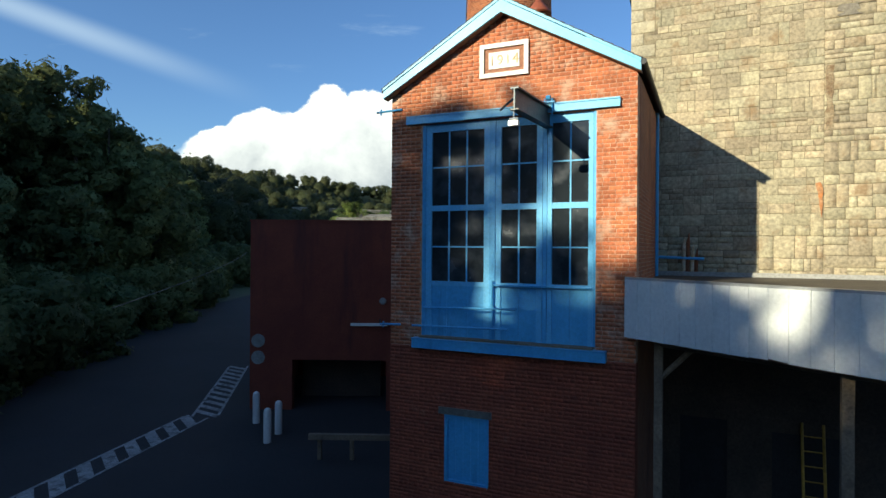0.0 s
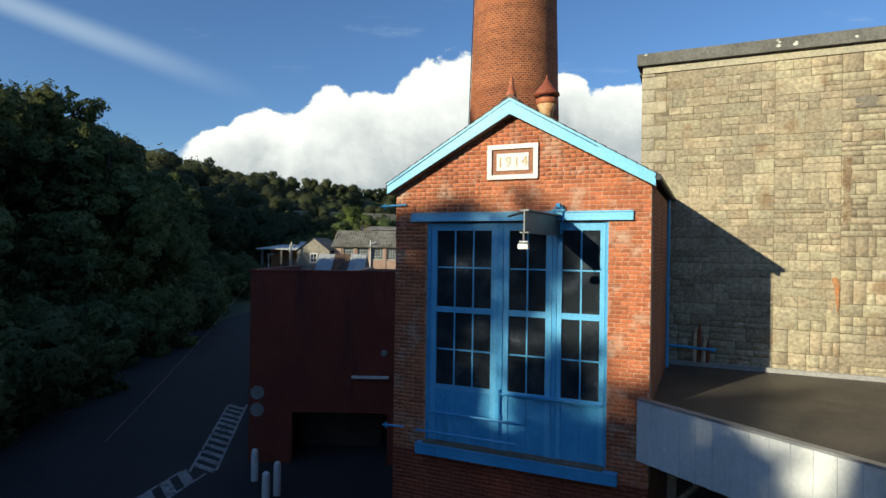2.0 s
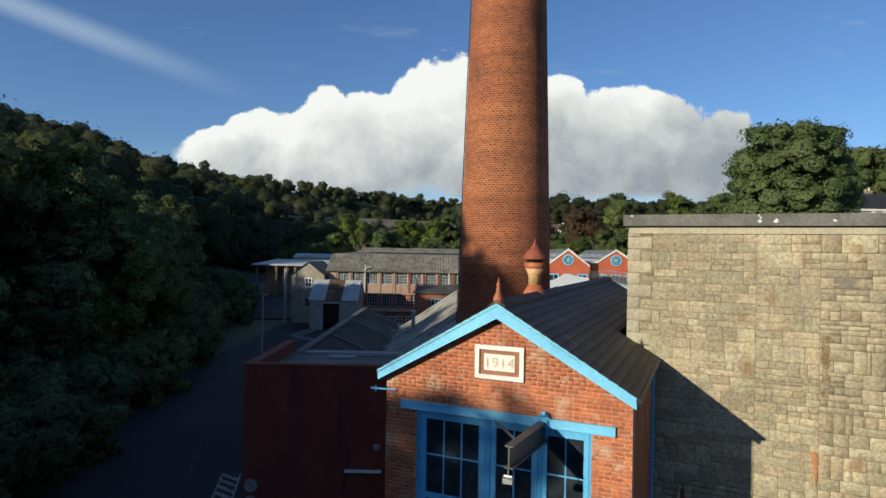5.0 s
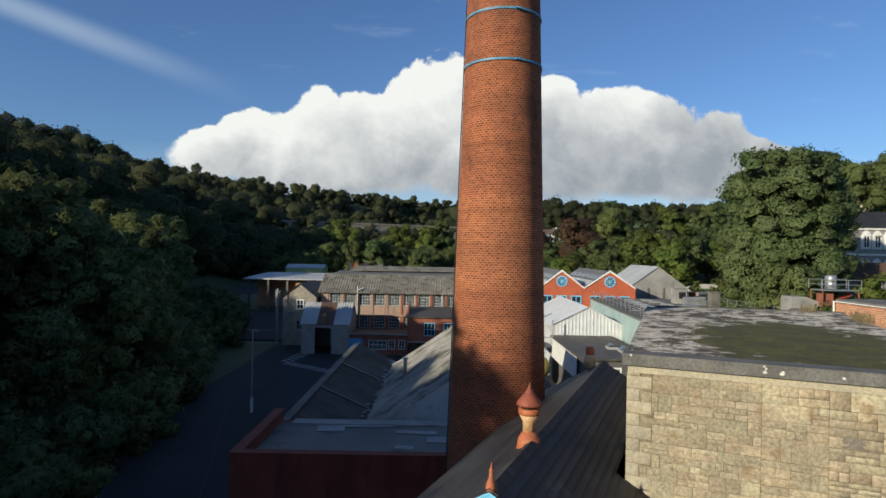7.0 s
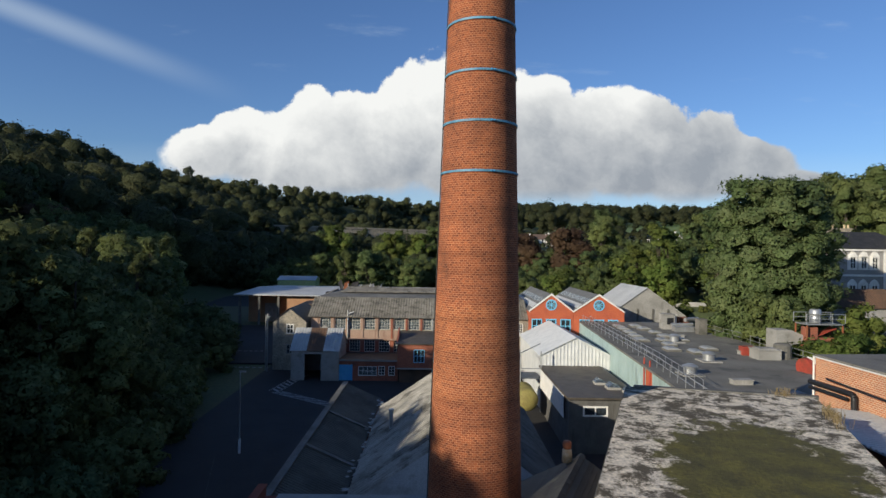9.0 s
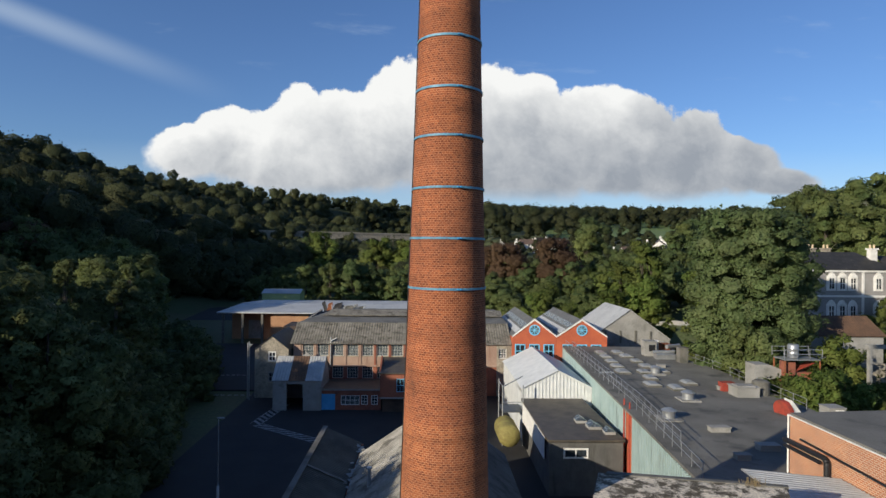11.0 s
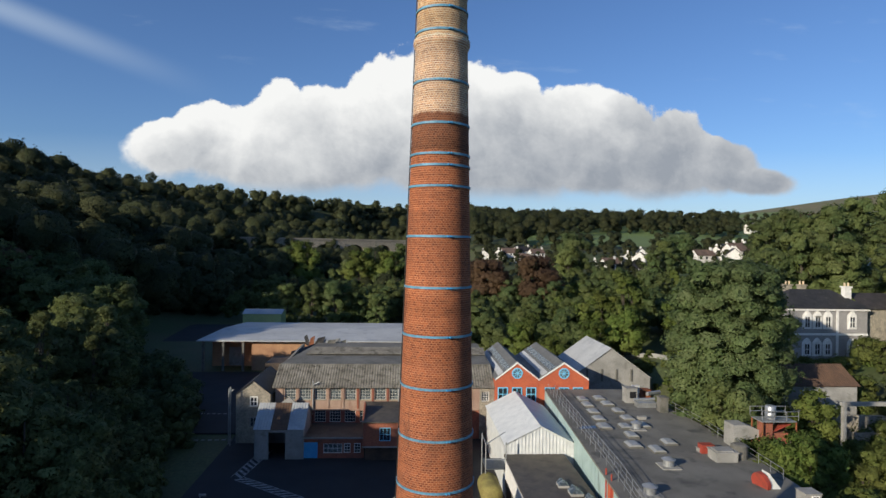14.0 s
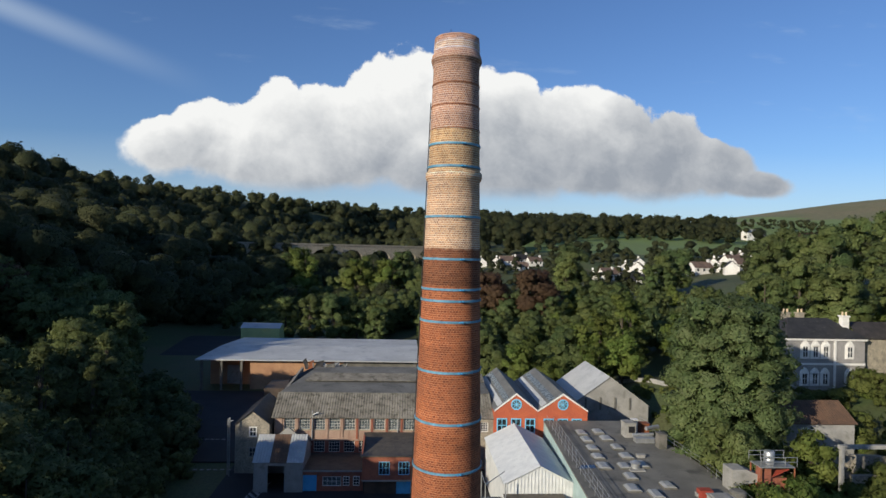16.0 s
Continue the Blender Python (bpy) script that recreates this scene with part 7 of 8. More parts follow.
# Railway viaduct across the valley.
via = thing("viaduct", (-70, 440, 0), "long grey stone railway viaduct with tall arches among trees", "viaduct")
VP, VQ, VZ = Vector((-150, 392, 0)), Vector((60, 500, 0)), 35.6
vd = (VQ - VP).normalized()
vn = Vector((-vd.y, vd.x, 0))
length = (VQ - VP).length
up = Vector((0, 0, 1))
bm = empty_bm()
slab(bm, [VP + up * (VZ - 2.0), VQ + up * (VZ - 2.0), VQ + up * (VZ - 0.9), VP + up * (VZ - 0.9)], vn * 7)
part("deck", bm, STONE_FAR, via)
for off in (-0.4, 6.6):
    bm = empty_bm()
    slab(bm, [VP + vn * off + up * (VZ - 1.2), VQ + vn * off + up * (VZ - 1.2), VQ + vn * off + up * VZ, VP + vn * off + up * VZ], vn * 0.8)
    part("parapet", bm, STONE_FAR, via)
SPAN, PIER = 23.5, 4.0
for i in range(int(length / SPAN)):
    c0 = VP + vd * (SPAN * i - 5.0)
    # One arch: spandrel and vault in a single closed shape.
    bm = empty_bm()
    n, half = 14, (SPAN - PIER) / 2
    under = [c0 + vd * (half - half * math.cos(math.pi * k / n)) + up * (VZ - 4.2 - half + half * math.sin(math.pi * k / n)) for k in range(n + 1)]
    top = [Vector((p.x, p.y, VZ - 2.0)) for p in under]
    rows = [[bm.verts.new(p + vn * w) for p in line] for line, w in ((under, 0), (top, 0), (top, 7), (under, 7))]
    for k in range(n):
        for r0, r1 in ((0, 1), (1, 2), (2, 3), (3, 0)):
            bm.faces.new((rows[r0][k], rows[r0][k + 1], rows[r1][k + 1], rows[r1][k]))
    for k in (0, n):
        bm.faces.new([rows[r0][k] for r0 in range(4)])
    part("arch", bm, STONE_FAR, via)
    bm = empty_bm()
    p0, p1 = c0 + vd * (SPAN - PIER), c0 + vd * SPAN
    slab(bm, [p0 - up * 2, p1 - up * 2, p1 + up * (VZ - 2.0), p0 + up * (VZ - 2.0)], vn * 7)
    part("pier", bm, STONE_FAR, via)


# Village houses on the far slope.
def cottage(a, b, turn, w, d, h, roof, tone, label):
    z = float(land(a, b)) - 1.2
    c = Vector((a, b, 0))
    ob = new("cottage")
    ob.empty_display_size = 0.5
    ob.matrix_world = pose(*mill(a, b, z), 0, 0, TURN + turn)
    tagged(ob, label, "house", "village houses")
    bm = empty_bm()
    box(bm, -w / 2, w / 2, -d / 2, d / 2, -3, h)
    for x in (-w / 2, w / 2 - 0.3):
        slab(bm, [(x, -d / 2, h), (x, d / 2, h), (x, 0, h + d * 0.42)], (0.3, 0, 0))
    part("wall", bm, tone, ob)
    for s in (-1, 1):
        bm = empty_bm()
        slab(bm, [(-w / 2 - 0.2, 0, h + d * 0.44), (w / 2 + 0.2, 0, h + d * 0.44), (w / 2 + 0.2, s * (d / 2 + 0.3), h - 0.1), (-w / 2 - 0.2, s * (d / 2 + 0.3), h - 0.1)], (0, 0, 0.15))
        part("roof", bm, roof, ob)
    bm = empty_bm()
    box(bm, w / 2 - 1.2, w / 2 - 0.2, -0.5, 0.5, h, h + d * 0.44 + 1.3)
    part("chimney_stack", bm, tone, ob)
    for k in range(3):
        bm = empty_bm()
        x = -w / 2 + w * (k + 0.5) / 3
        box(bm, x - 0.5, x + 0.5, -d / 2 - 0.05, -d / 2 + 0.02, h * 0.62, h * 0.62 + 1.3)
        part("window", bm, GLASS, ob)
    return ob


TILE_BROWN = surface("brown_tiles", (0.15, 0.10, 0.075), (0.10, 0.07, 0.055), big=0.5, fine=6, grain=0.2, bump=0)
BRIGHT_WALL = surface("whitewash", (0.68, 0.66, 0.61), (0.58, 0.56, 0.52), big=0.3, bump=0)
for a, b, t, w, d, h, roof in ((48, 366, 85, 10, 7, 5, 0), (57, 362, 80, 9, 7, 5.5, 1), (66, 372, 5, 13, 8, 4.5, 1), (75, 378, 10, 12, 8, 5, 0), (83, 370, 15, 11, 7, 5, 1), (70, 350, 0, 11, 7, 4.5, 1),
                               (101, 305, 75, 9, 6.5, 6.5, 0), (107, 300, 20, 10, 7, 6, 1), (113, 312, 8, 14, 7, 5, 1), (124, 318, 70, 9, 7, 6.5, 0), (129, 312, 60, 9, 7, 6, 1), (140, 338, 80, 7, 6, 7, 0), (108, 268, 5, 14, 8, 4.5, 0),
                               (143, 270, 10, 12, 7, 5.5, 1), (152, 274, 60, 9, 7, 6.5, 1), (150, 255, 70, 9, 7, 5.5, 0), (160, 262, 12, 14, 7, 6, 1), (168, 284, 15, 14, 8, 6, 1), (176, 300, 65, 9, 7, 6.5, 0), (186, 308, 70, 9, 7, 6.5, 1),
                               (160, 244, 80, 8, 6, 4.5, 1), (192, 262, 20, 12, 7, 5, 0), (196, 246, 40, 10, 7, 5, 0), (250, 330, 10, 12, 8, 5, 1), (168, 296, 40, 11, 7, 6, 0)):
    cottage(a, b, t, w * 0.85, d * 0.9, h * 0.8, (SLATE, TILE_BROWN)[roof], BRIGHT_WALL, "small white-walled house with a %s roof in the village" % ("dark slate", "brown tiled")[roof])
farm = cottage(422, 684, 12, 26, 10, 10, SHEET_PALE, BRIGHT_WALL, "large white farmhouse standing on green fields")
for a, b, top in ((-26.5, 78.2, 9.2), (-26.9, 78.8, 8.9)):
    bm = empty_bm()
    rod(bm, (a, b, 0.3), (a, b, top), 0.09, 8)
    rod(bm, (a, b, top - 0.5), (a + 0.5, b, top - 0.4), 0.05, 6)
    whole("steel_post", bm, STEEL, "grey steel post beside the stone lodge", "post", "steel posts")


# ---- trees ----
GOLD = (1 + 5 ** 0.5) / 2
core_v = np.array([(-1, GOLD, 0), (1, GOLD, 0), (-1, -GOLD, 0), (1, -GOLD, 0), (0, -1, GOLD), (0, 1, GOLD), (0, -1, -GOLD), (0, 1, -GOLD), (GOLD, 0, -1), (GOLD, 0, 1), (-GOLD, 0, -1), (-GOLD, 0, 1)]) / math.hypot(1, GOLD)
core_f = np.array([(0, 11, 5), (0, 5, 1), (0, 1, 7), (0, 7, 10), (0, 10, 11), (1, 5, 9), (5, 11, 4), (11, 10, 2), (10, 7, 6), (7, 1, 8), (3, 9, 4), (3, 4, 2), (3, 2, 6), (3, 6, 8), (3, 8, 9), (4, 9, 5), (2, 4, 11), (6, 2, 10), (8, 6, 7), (9, 8, 1)])


def crown_arrays(seed, height, radius, base, leaves, size, lobes, shape="round", core="full"):
    """Leaf triangles on the skins of many lobes, in a crown of uneven outline."""
    r = np.random.RandomState(seed)
    t = r.rand(lobes)
    if shape == "round":
        zc = base + (height - base) * (0.10 + 0.80 * t)
        env = radius * np.sqrt(np.clip(1 - ((zc - (base + (height - base) * 0.45)) / ((height - base) * 0.60)) ** 2, 0.05, 1))
    elif shape == "cone":
        zc = base + (height - base) * (0.02 + 0.93 * t)
        env = radius * (1.02 - (zc - base) / (height - base)) + 0.15
    else:
        zc = base + (height - base) * (0.05 + 0.88 * t)
        env = radius * np.clip(1.15 - 0.6 * np.abs(t - 0.4), 0.3, 1)
    ang = r.rand(lobes) * 6.283
    rad = env * np.sqrt(r.rand(lobes)) * 0.78
    lr = radius * (0.24 + 0.22 * r.rand(lobes)) * (30.0 / max(lobes, 30)) ** 0.30 * (0.75 if shape == "cone" else 1.0)
    if core == "small":
        lr, rad = lr * 1.75, rad * 0.85
    c = np.stack([rad * np.cos(ang), rad * np.sin(ang), zc], 1)
    which = r.choice(lobes, leaves, p=(lr**2) / (lr**2).sum())
    d = r.randn(leaves, 3)
    d /= np.linalg.norm(d, axis=1)[:, None]
    d[:, 2] = np.where(d[:, 2] < -0.35, -0.5 * d[:, 2], d[:, 2])
    depth = (0.80 + 0.36 * r.rand(leaves)) if core == "small" else (0.70 + 0.52 * r.rand(leaves))
    p = c[which] + d * (lr[which] * depth)[:, None] * np.array([1, 1, 0.82])
    n = d + 0.55 * r.randn(leaves, 3)
    n[:, 2] += 0.25
    n /= np.linalg.norm(n, axis=1)[:, None]
    u = np.cross(n, r.randn(leaves, 3))
    u /= np.linalg.norm(u, axis=1)[:, None]
    v = np.cross(n, u)
    s = size * (0.55 + 0.9 * r.rand(leaves))[:, None]
    k = 0.75 + 0.5 * r.rand(leaves, 1)
    tri = np.stack([p - u * s - v * s * 0.45 * k, p + u * s - v * s * 0.30, p + v * s * k], 1).reshape(-1, 3)
    faces = np.arange(leaves * 3).reshape(-1, 3)
    mid = np.array([0, 0, base + 0.3 * (height - base)])
    lean = 0.7 * d + 0.8 * (p - mid) / radius + 0.45 * n
    lean = np.repeat(lean / np.linalg.norm(lean, axis=1)[:, None], 3, axis=0)
    if core:
        # Leafy hearts of the lobes, ragged and close, under the outer leaves.
        vs, fs, shade = [tri], [faces], [lean]
        n0 = len(tri)
        for i in range(lobes):
            turned, _ = np.linalg.qr(r.randn(3, 3))
            hv = core_v @ turned
            jag = hv * (lr[i] * (0.80 if core == "full" else 0.90) * (1 + (0.24 if core == "full" else 0.14) * r.randn(len(hv), 1))) * np.array([1, 1, 0.80]) + c[i]
            out = 0.7 * hv + 0.8 * (jag - mid) / radius
            shade.append(out / np.linalg.norm(out, axis=1)[:, None])
            vs.append(jag)
            fs.append(core_f + n0)
            n0 += len(hv)
        tri, faces, lean = np.concatenate(vs), np.concatenate(fs), np.concatenate(shade)
    return tri, faces, c, lr, lean


def soften(me, lean):
    """Leaves take their shading from the billow that they sit on."""
    me.polygons.foreach_set("use_smooth", np.ones(len(me.polygons), bool))
    me.normals_split_custom_set_from_vertices(lean.astype(np.float32))


def tree_thing(name, label, seed, height, radius, base, leaves, size, lobes, leaf, shape="round", group="", category="tree"):
    ob = new(name)
    tagged(ob, label, category, group)
    vs, fs, c, lr, lean = crown_arrays(seed, height, radius, base, leaves, size, lobes, shape)
    r = random.Random(seed)
    bm = empty_bm()
    r0 = 0.018 * height + 0.08
    rod(bm, (0, 0, -1.0), (0.1, 0.05, base + 0.35 * (height - base)), r0, 8, r0 * 0.6)
    rod(bm, (0.1, 0.05, base + 0.35 * (height - base)), (0, 0.1, height * 0.9), r0 * 0.6, 6, r0 * 0.15)
    for k in range(min(9, len(c))):
        z0 = base + (height - base) * r.uniform(0.0, 0.5)
        z0 = min(z0, c[k][2] - 0.3)
        rod(bm, (0.05, 0.05, max(z0, 0.5)), c[k], r0 * 0.35, 5, r0 * 0.08)
    part("trunk", bm, BARK, ob)
    me = mesh_of("crown", vs, fs)
    soften(me, lean)
    part("crown", me, leaf, ob)
    return ob


def plant_tree(ob, a, b, size=1.0, turn=0.0, sink=0.0, z=None):
    m = pose(*mill(a, b, float(land(a, b)) - sink if z is None else z), 0, 0, turn)
    t = copy_thing(ob, m)
    t.scale = (size, size, size)
    return t


rng = random.Random(77)
WOOD = "tall green tree of the wooded valley side"
SHAPES = ((17, 5.4, 1.0), (20, 6.2, 1.5), (15, 5.6, 0.6), (18, 4.8, 0.8), (22, 6.0, 2.0))
near_kinds = [tree_thing("broadleaf_tree", WOOD, 11 + i, h, w, base, 2600, 0.34, 70, LEAF_SHADED, "round", "valley woods") for i, (h, w, base) in enumerate(SHAPES)]
near_kinds.append(tree_thing("conifer", "slender dark conifer among the broadleaf trees", 31, 21, 3.6, 1.0, 2700, 0.30, 40, LEAF_SHADED, "cone", "valley woods"))
kinds = [tree_thing("broadleaf_tree", "full green tree in the middle of the valley", 111 + i, h, w, base, 1900, 0.36, 60, LEAF, "round", "valley trees") for i, (h, w, base) in enumerate(SHAPES)]
bright = [tree_thing("broadleaf_tree", "bright green tree by the works", 41 + i, h, w, base, 2400, 0.32, 44, LEAF_BRIGHT, "round", "trees by the works") for i, (h, w, base) in enumerate(((12, 4.4, 0.6), (14, 4.0, 1.0)))]
copper = tree_thing("copper_beech", "dark reddish copper beech in the valley", 51, 18, 7.0, 1.5, 3400, 0.34, 56, LEAF_BROWN, "round", "copper beeches")
poplar = tree_thing("upright_tree", "tall narrow bright green tree", 55, 19, 3.6, 0.8, 2700, 0.30, 40, LEAF_BRIGHT, "tall", "upright trees")
shrub = tree_thing("shrub", "rounded yellow-green shrub on the bank", 61, 5, 3.2, 0.0, 640, 0.27, 16, HEDGE, "round", "shrubs", "shrub")
bush = tree_thing("shrub", "dark green undergrowth beside the drive", 62, 5, 3.4, 0.0, 560, 0.33, 14, LEAF_SHADED, "round", "undergrowth", "shrub")


def height_of(ob):
    return max(v[2] for v in ob.children[1].bound_box)


HEIGHTS = {ob.name: height_of(ob) for ob in (*near_kinds, *kinds, bush)}
SUN_A, SUN_B = SUN_FROM.x * CT + SUN_FROM.y * ST, -SUN_FROM.x * ST + SUN_FROM.y * CT
FALL = SUN_FROM.z / math.hypot(SUN_A, SUN_B)
SUN_A, SUN_B = SUN_A / math.hypot(SUN_A, SUN_B), SUN_B / math.hypot(SUN_A, SUN_B)


# Fronts that stand in the sun: their line b, their reach along a, and the height from which they are lit.
SUNNY = ((80, -30, 16, 4.3), (128, -50, 2, 4.2), (171, -51, -38, 5.5))


def sun_limit(a, b):
    """The greatest height at which a tree there leaves those fronts in the sun."""
    top = 99.0
    for front, lo, hi, z in SUNNY:
        far = (front - b) / -SUN_B
        if far > 0 and lo < a - SUN_A * far < hi:
            top = min(top, z + FALL * far)
    return top


def clear_of_mill(a, b, want, name):
    """The scale at which a tree on the bank still leaves the works in the sun."""
    return min(want, (sun_limit(a, b) - float(land(a, b))) / HEIGHTS[name])


# Wooded bank along the drive, which also throws the yard into shade.
for k in range(165):
    b = rng.uniform(-6, 165)
    a = -30.5 - abs(rng.gauss(0, 1)) * 15 - max(0.0, b - 50) * 0.43
    if a < -110:
        continue
    ob = near_kinds[min(rng.randrange(7), 5)] if a > -62 and b < 90 else kinds[rng.randrange(5)]
    edge = (0.55 if b > 42 else 0.8) + (0.45 if b > 42 else 0.2) * min(1.0, (-a - 29) / 7)
    s = clear_of_mill(a, b, rng.uniform(0.75, 1.0) * edge, ob.name)
    if s > 0.28:
        plant_tree(ob, a, b, s, rng.uniform(0, 360), 0.4)
for k in range(95):
    b = rng.uniform(2, 100)
    a = -27.2 - rng.uniform(0, 6) - max(0.0, b - 54) * 0.43
    plant_tree(bush, a, b, clear_of_mill(a, b, rng.uniform(0.5, 1.0), bush.name), rng.uniform(0, 360), 0.3)
for a, b, top in ((-37.5, 38.6, 20.0), (-34.6, 34.0, 15.5), (-33.4, 40.2, 17.4), (-30.8, 41.8, 15.6), (-40.5, 44, 19.5)):
    ob = near_kinds[int(-a) % 5]
    plant_tree(ob, a, b, (top + 0.4 - float(land(a, b))) / HEIGHTS[ob.name], a * 41, 0.4)
for k in range(70):
    b = rng.uniform(6, 62)
    a = -19.5 - 0.19 * (b - 10) - rng.uniform(0, 8)
    plant_tree(bush, a, b, rng.uniform(0.55, 1.0), rng.uniform(0, 360), 0.3)
for k in range(14):
    b = rng.uniform(10, 60)
    a = -25.5 - 0.17 * (b - 10) - rng.uniform(0, 4)
    ob = near_kinds[rng.randrange(5)]
    plant_tree(ob, a, b, clear_of_mill(a, b, rng.uniform(0.4, 0.6), ob.name), rng.uniform(0, 360), 0.4)
for k in range(40):
    b = rng.uniform(72, 122)
    a = -22.0 - (b - 50) * 0.38 - rng.uniform(0, 9)
    plant_tree(bush, a, b, rng.uniform(0.7, 1.3), rng.uniform(0, 360), 0.4)
# Trees behind the viewpoint, on the sunny side: their tops shade the drive and the foot of the buildings.
back, side_way = Vector((-19.6, -36.0, 0)), Vector((0.9, -0.44, 0))
for t, h, deep in ((-46, 22.5, 0), (-41, 22.5, 3), (-36, 22, 0), (-31, 23.5, 2), (-26.5, 24.5, 0), (-22, 22, 3), (-17.5, 22, 0), (-13.5, 24.0, 2), (-10.6, 26.2, 0), (-6.8, 21.4, 3), (-4.2, 20.8, 0),
                   (-44, 25, 9), (-35, 25, 10), (-23, 26.5, 9), (-15, 24.5, 10), (-9.4, 26.8, 9), (-12, 26.0, 4), (-10.0, 26.0, 3), (-19, 25.5, 9), (2.2, 18.0, 1), (5.2, 18.1, 0), (9.0, 15.6, 1), (13.6, 14.4, 0), (18, 14.8, 2)):
    ob = near_kinds[3 if -14 < t < -8.5 else int(t * 2) % 5]
    spot = back + side_way * t - Vector((0.44, 0.9, 0)) * deep
    m = copy_thing(ob, pose(spot.x, spot.y, -0.5, 0, 0, t * 37))
    m.scale = ((h + 0.5) / HEIGHTS[ob.name],) * 3

# An unseen conifer, added here to shade the left edge of the brick front.
spot = back - side_way * 2.6
lone = copy_thing(near_kinds[5], pose(spot.x, spot.y, -0.5, 0, 0, 30))
lone.scale = (23.0 / 21,) * 3

# The great tree by the factory, with trees and shrubs up the slope.
great = tree_thing("great_tree", "broad heavy dark green tree beside the factory", 71, 26.0, 9.2, 0.2, 40000, 0.21, 460, LEAF_DARK, "round")
great.matrix_world = pose(*mill(42.0, 66.0, 4.6), 0, 0, 40)
plant_tree(kinds[2], 38.5, 58.5, 0.72, 30, z=4.0)
plant_tree(kinds[3], 45.5, 72.5, 0.95, 120, z=5.0)
# Pale bushes on the bank in front of the tank stand.
for a, b, top, k in ((36.9, 50.6, 9.6, 0), (38.3, 49.6, 10.0, 1), (39.9, 49.9, 10.3, 0), (41.6, 49.2, 10.4, 1), (43.3, 50.2, 10.1, 0), (38.0, 51.0, 9.2, 1), (42.4, 51.2, 10.6, 1)):
    tall = max(v[2] for v in bright[k].children[1].bound_box)
    plant_tree(bright[k], a, b, (top - float(land(a, b))) / tall, a * 31)
for a, b, s, k in ((30, 112, 1.0, 0), (38, 110, 0.95, 1), (45, 112, 1.05, 0), (24, 118, 1.0, 1), (60, 118, 1.0, 1)):
    plant_tree(bright[k], a, b, s, a * 13)
for a, b, s in ((47, 118, 1.05), (50, 121, 1.0), (44, 123, 0.9), (27, 120, 0.8)):
    plant_tree(poplar, a, b, s, a * 7)
plant_tree(bright[0], 41, 126, 1.35, 50)
# Large trees that stand over the rest: (a, b, height), kinds by turns.
for a, b, h, ob in ((31, 212, 21, copper), (25, 222, 20, copper), (47, 202, 22.5, copper), (124, 166, 20, copper),
                    (70, 238, 25, kinds[1]), (66, 232, 21, kinds[3]), (97, 208, 16, kinds[0]), (104, 214, 17, kinds[2]), (90, 204, 14, kinds[4]),
                    (102, 152, 20, kinds[0]), (110, 158, 22, kinds[1]), (117, 150, 21, kinds[2]), (134, 160, 22, kinds[4]), (142, 152, 23, kinds[0]), (150, 166, 22, kinds[1]), (128, 142, 16, kinds[3]), (160, 158, 22, kinds[2]), (112, 138, 12, kinds[4]),
                    (-40, 188, 15, kinds[0]), (-32, 186, 16, kinds[1]), (-24, 188, 16, kinds[2]), (-17, 190, 14, kinds[4]), (-47, 192, 12, kinds[3]), (-10, 184, 12, kinds[0]),
                    (-62, 330, 27, bright[1]), (-56, 322, 24, bright[0]), (-26, 300, 25, bright[1]), (-18, 306, 26, bright[0]), (-9, 300, 23, bright[1]), (-34, 312, 20, kinds[1]), (-70, 340, 20, kinds[2]), (-2, 306, 26, kinds[3])):
    tall = max(v[2] for v in ob.children[1].bound_box)
    plant_tree(ob, a, b, h / tall, a * 23)


for a, b, s in ((86, 84, 0.8), (94, 92, 1.0), (100, 84, 1.0), (63, 100, 0.8), (108, 100, 1.1), (90, 108, 1.1), (84, 112, 1.0), (76, 112, 1.0), (70, 114, 0.9)):
    plant_tree(kinds[int(a) % 5], a, b, s, a * 19)
for k in range(60):
    a, b = rng.uniform(38, 62), rng.uniform(36, 58)
    if 42 < a < 48 and b > 54:
        continue
    plant_tree(shrub, a, b, rng.uniform(0.55, 1.0), rng.uniform(0, 360), 0.3)
for k in range(50):
    a, b = rng.uniform(35, 62), rng.uniform(82, 106)
    plant_tree(shrub, a, b, rng.uniform(0.22, 0.5) if 40 < a < 58 else rng.uniform(0.45, 0.85), rng.uniform(0, 360), 0.4)
plant_tree(bright[0], 49.7, 60, 0.78, 20, z=4.5)
for a, b, s, z in ((43.5, 55, 0.9, 4.6), (46.0, 53.5, 0.8, 4.4), (41.0, 55.5, 0.7, 4.4), (50.8, 53, 0.9, 3.4), (53.5, 52.5, 1.0, 3.4), (48.0, 54.5, 0.75, 4.0), (56, 53, 1.0, 4.0), (59, 54, 1.0, 4.5)):
    plant_tree(shrub, a, b, s, a * 31, z=z)
for k in range(22):
    a, b = rng.uniform(62, 80), rng.uniform(62, 86)
    plant_tree(shrub, a, b, rng.uniform(0.6, 1.0), rng.uniform(0, 360), 0.3)
for k in range(34):
    plant_tree(shrub, rng.uniform(37, 50), rng.uniform(50, 78), rng.uniform(0.6, 1.0), rng.uniform(0, 360), 0.2)
for ob in (*near_kinds, *kinds, *bright, bush, copper, poplar, shrub):
    ob.matrix_world = pose(*mill(-60 - 3 * len(ob.name), 100 + 7 * (hash_of := sum(map(ord, ob.name)) % 9), float(land(-60 - 3 * len(ob.name), 100 + 7 * hash_of))), 0, 0, 0)

# Far woods: one mass of crowns over the hills.
def templates(seed, leaves, size, lobes, core):
    made = []
    for i in range(5):
        vs, fs, _, _, lean = crown_arrays(seed + i, 15 + i, 5.2 + 0.5 * i, 1.0, leaves, size, lobes, "round", core)
        made.append((vs[fs], lean[fs]))
    return made


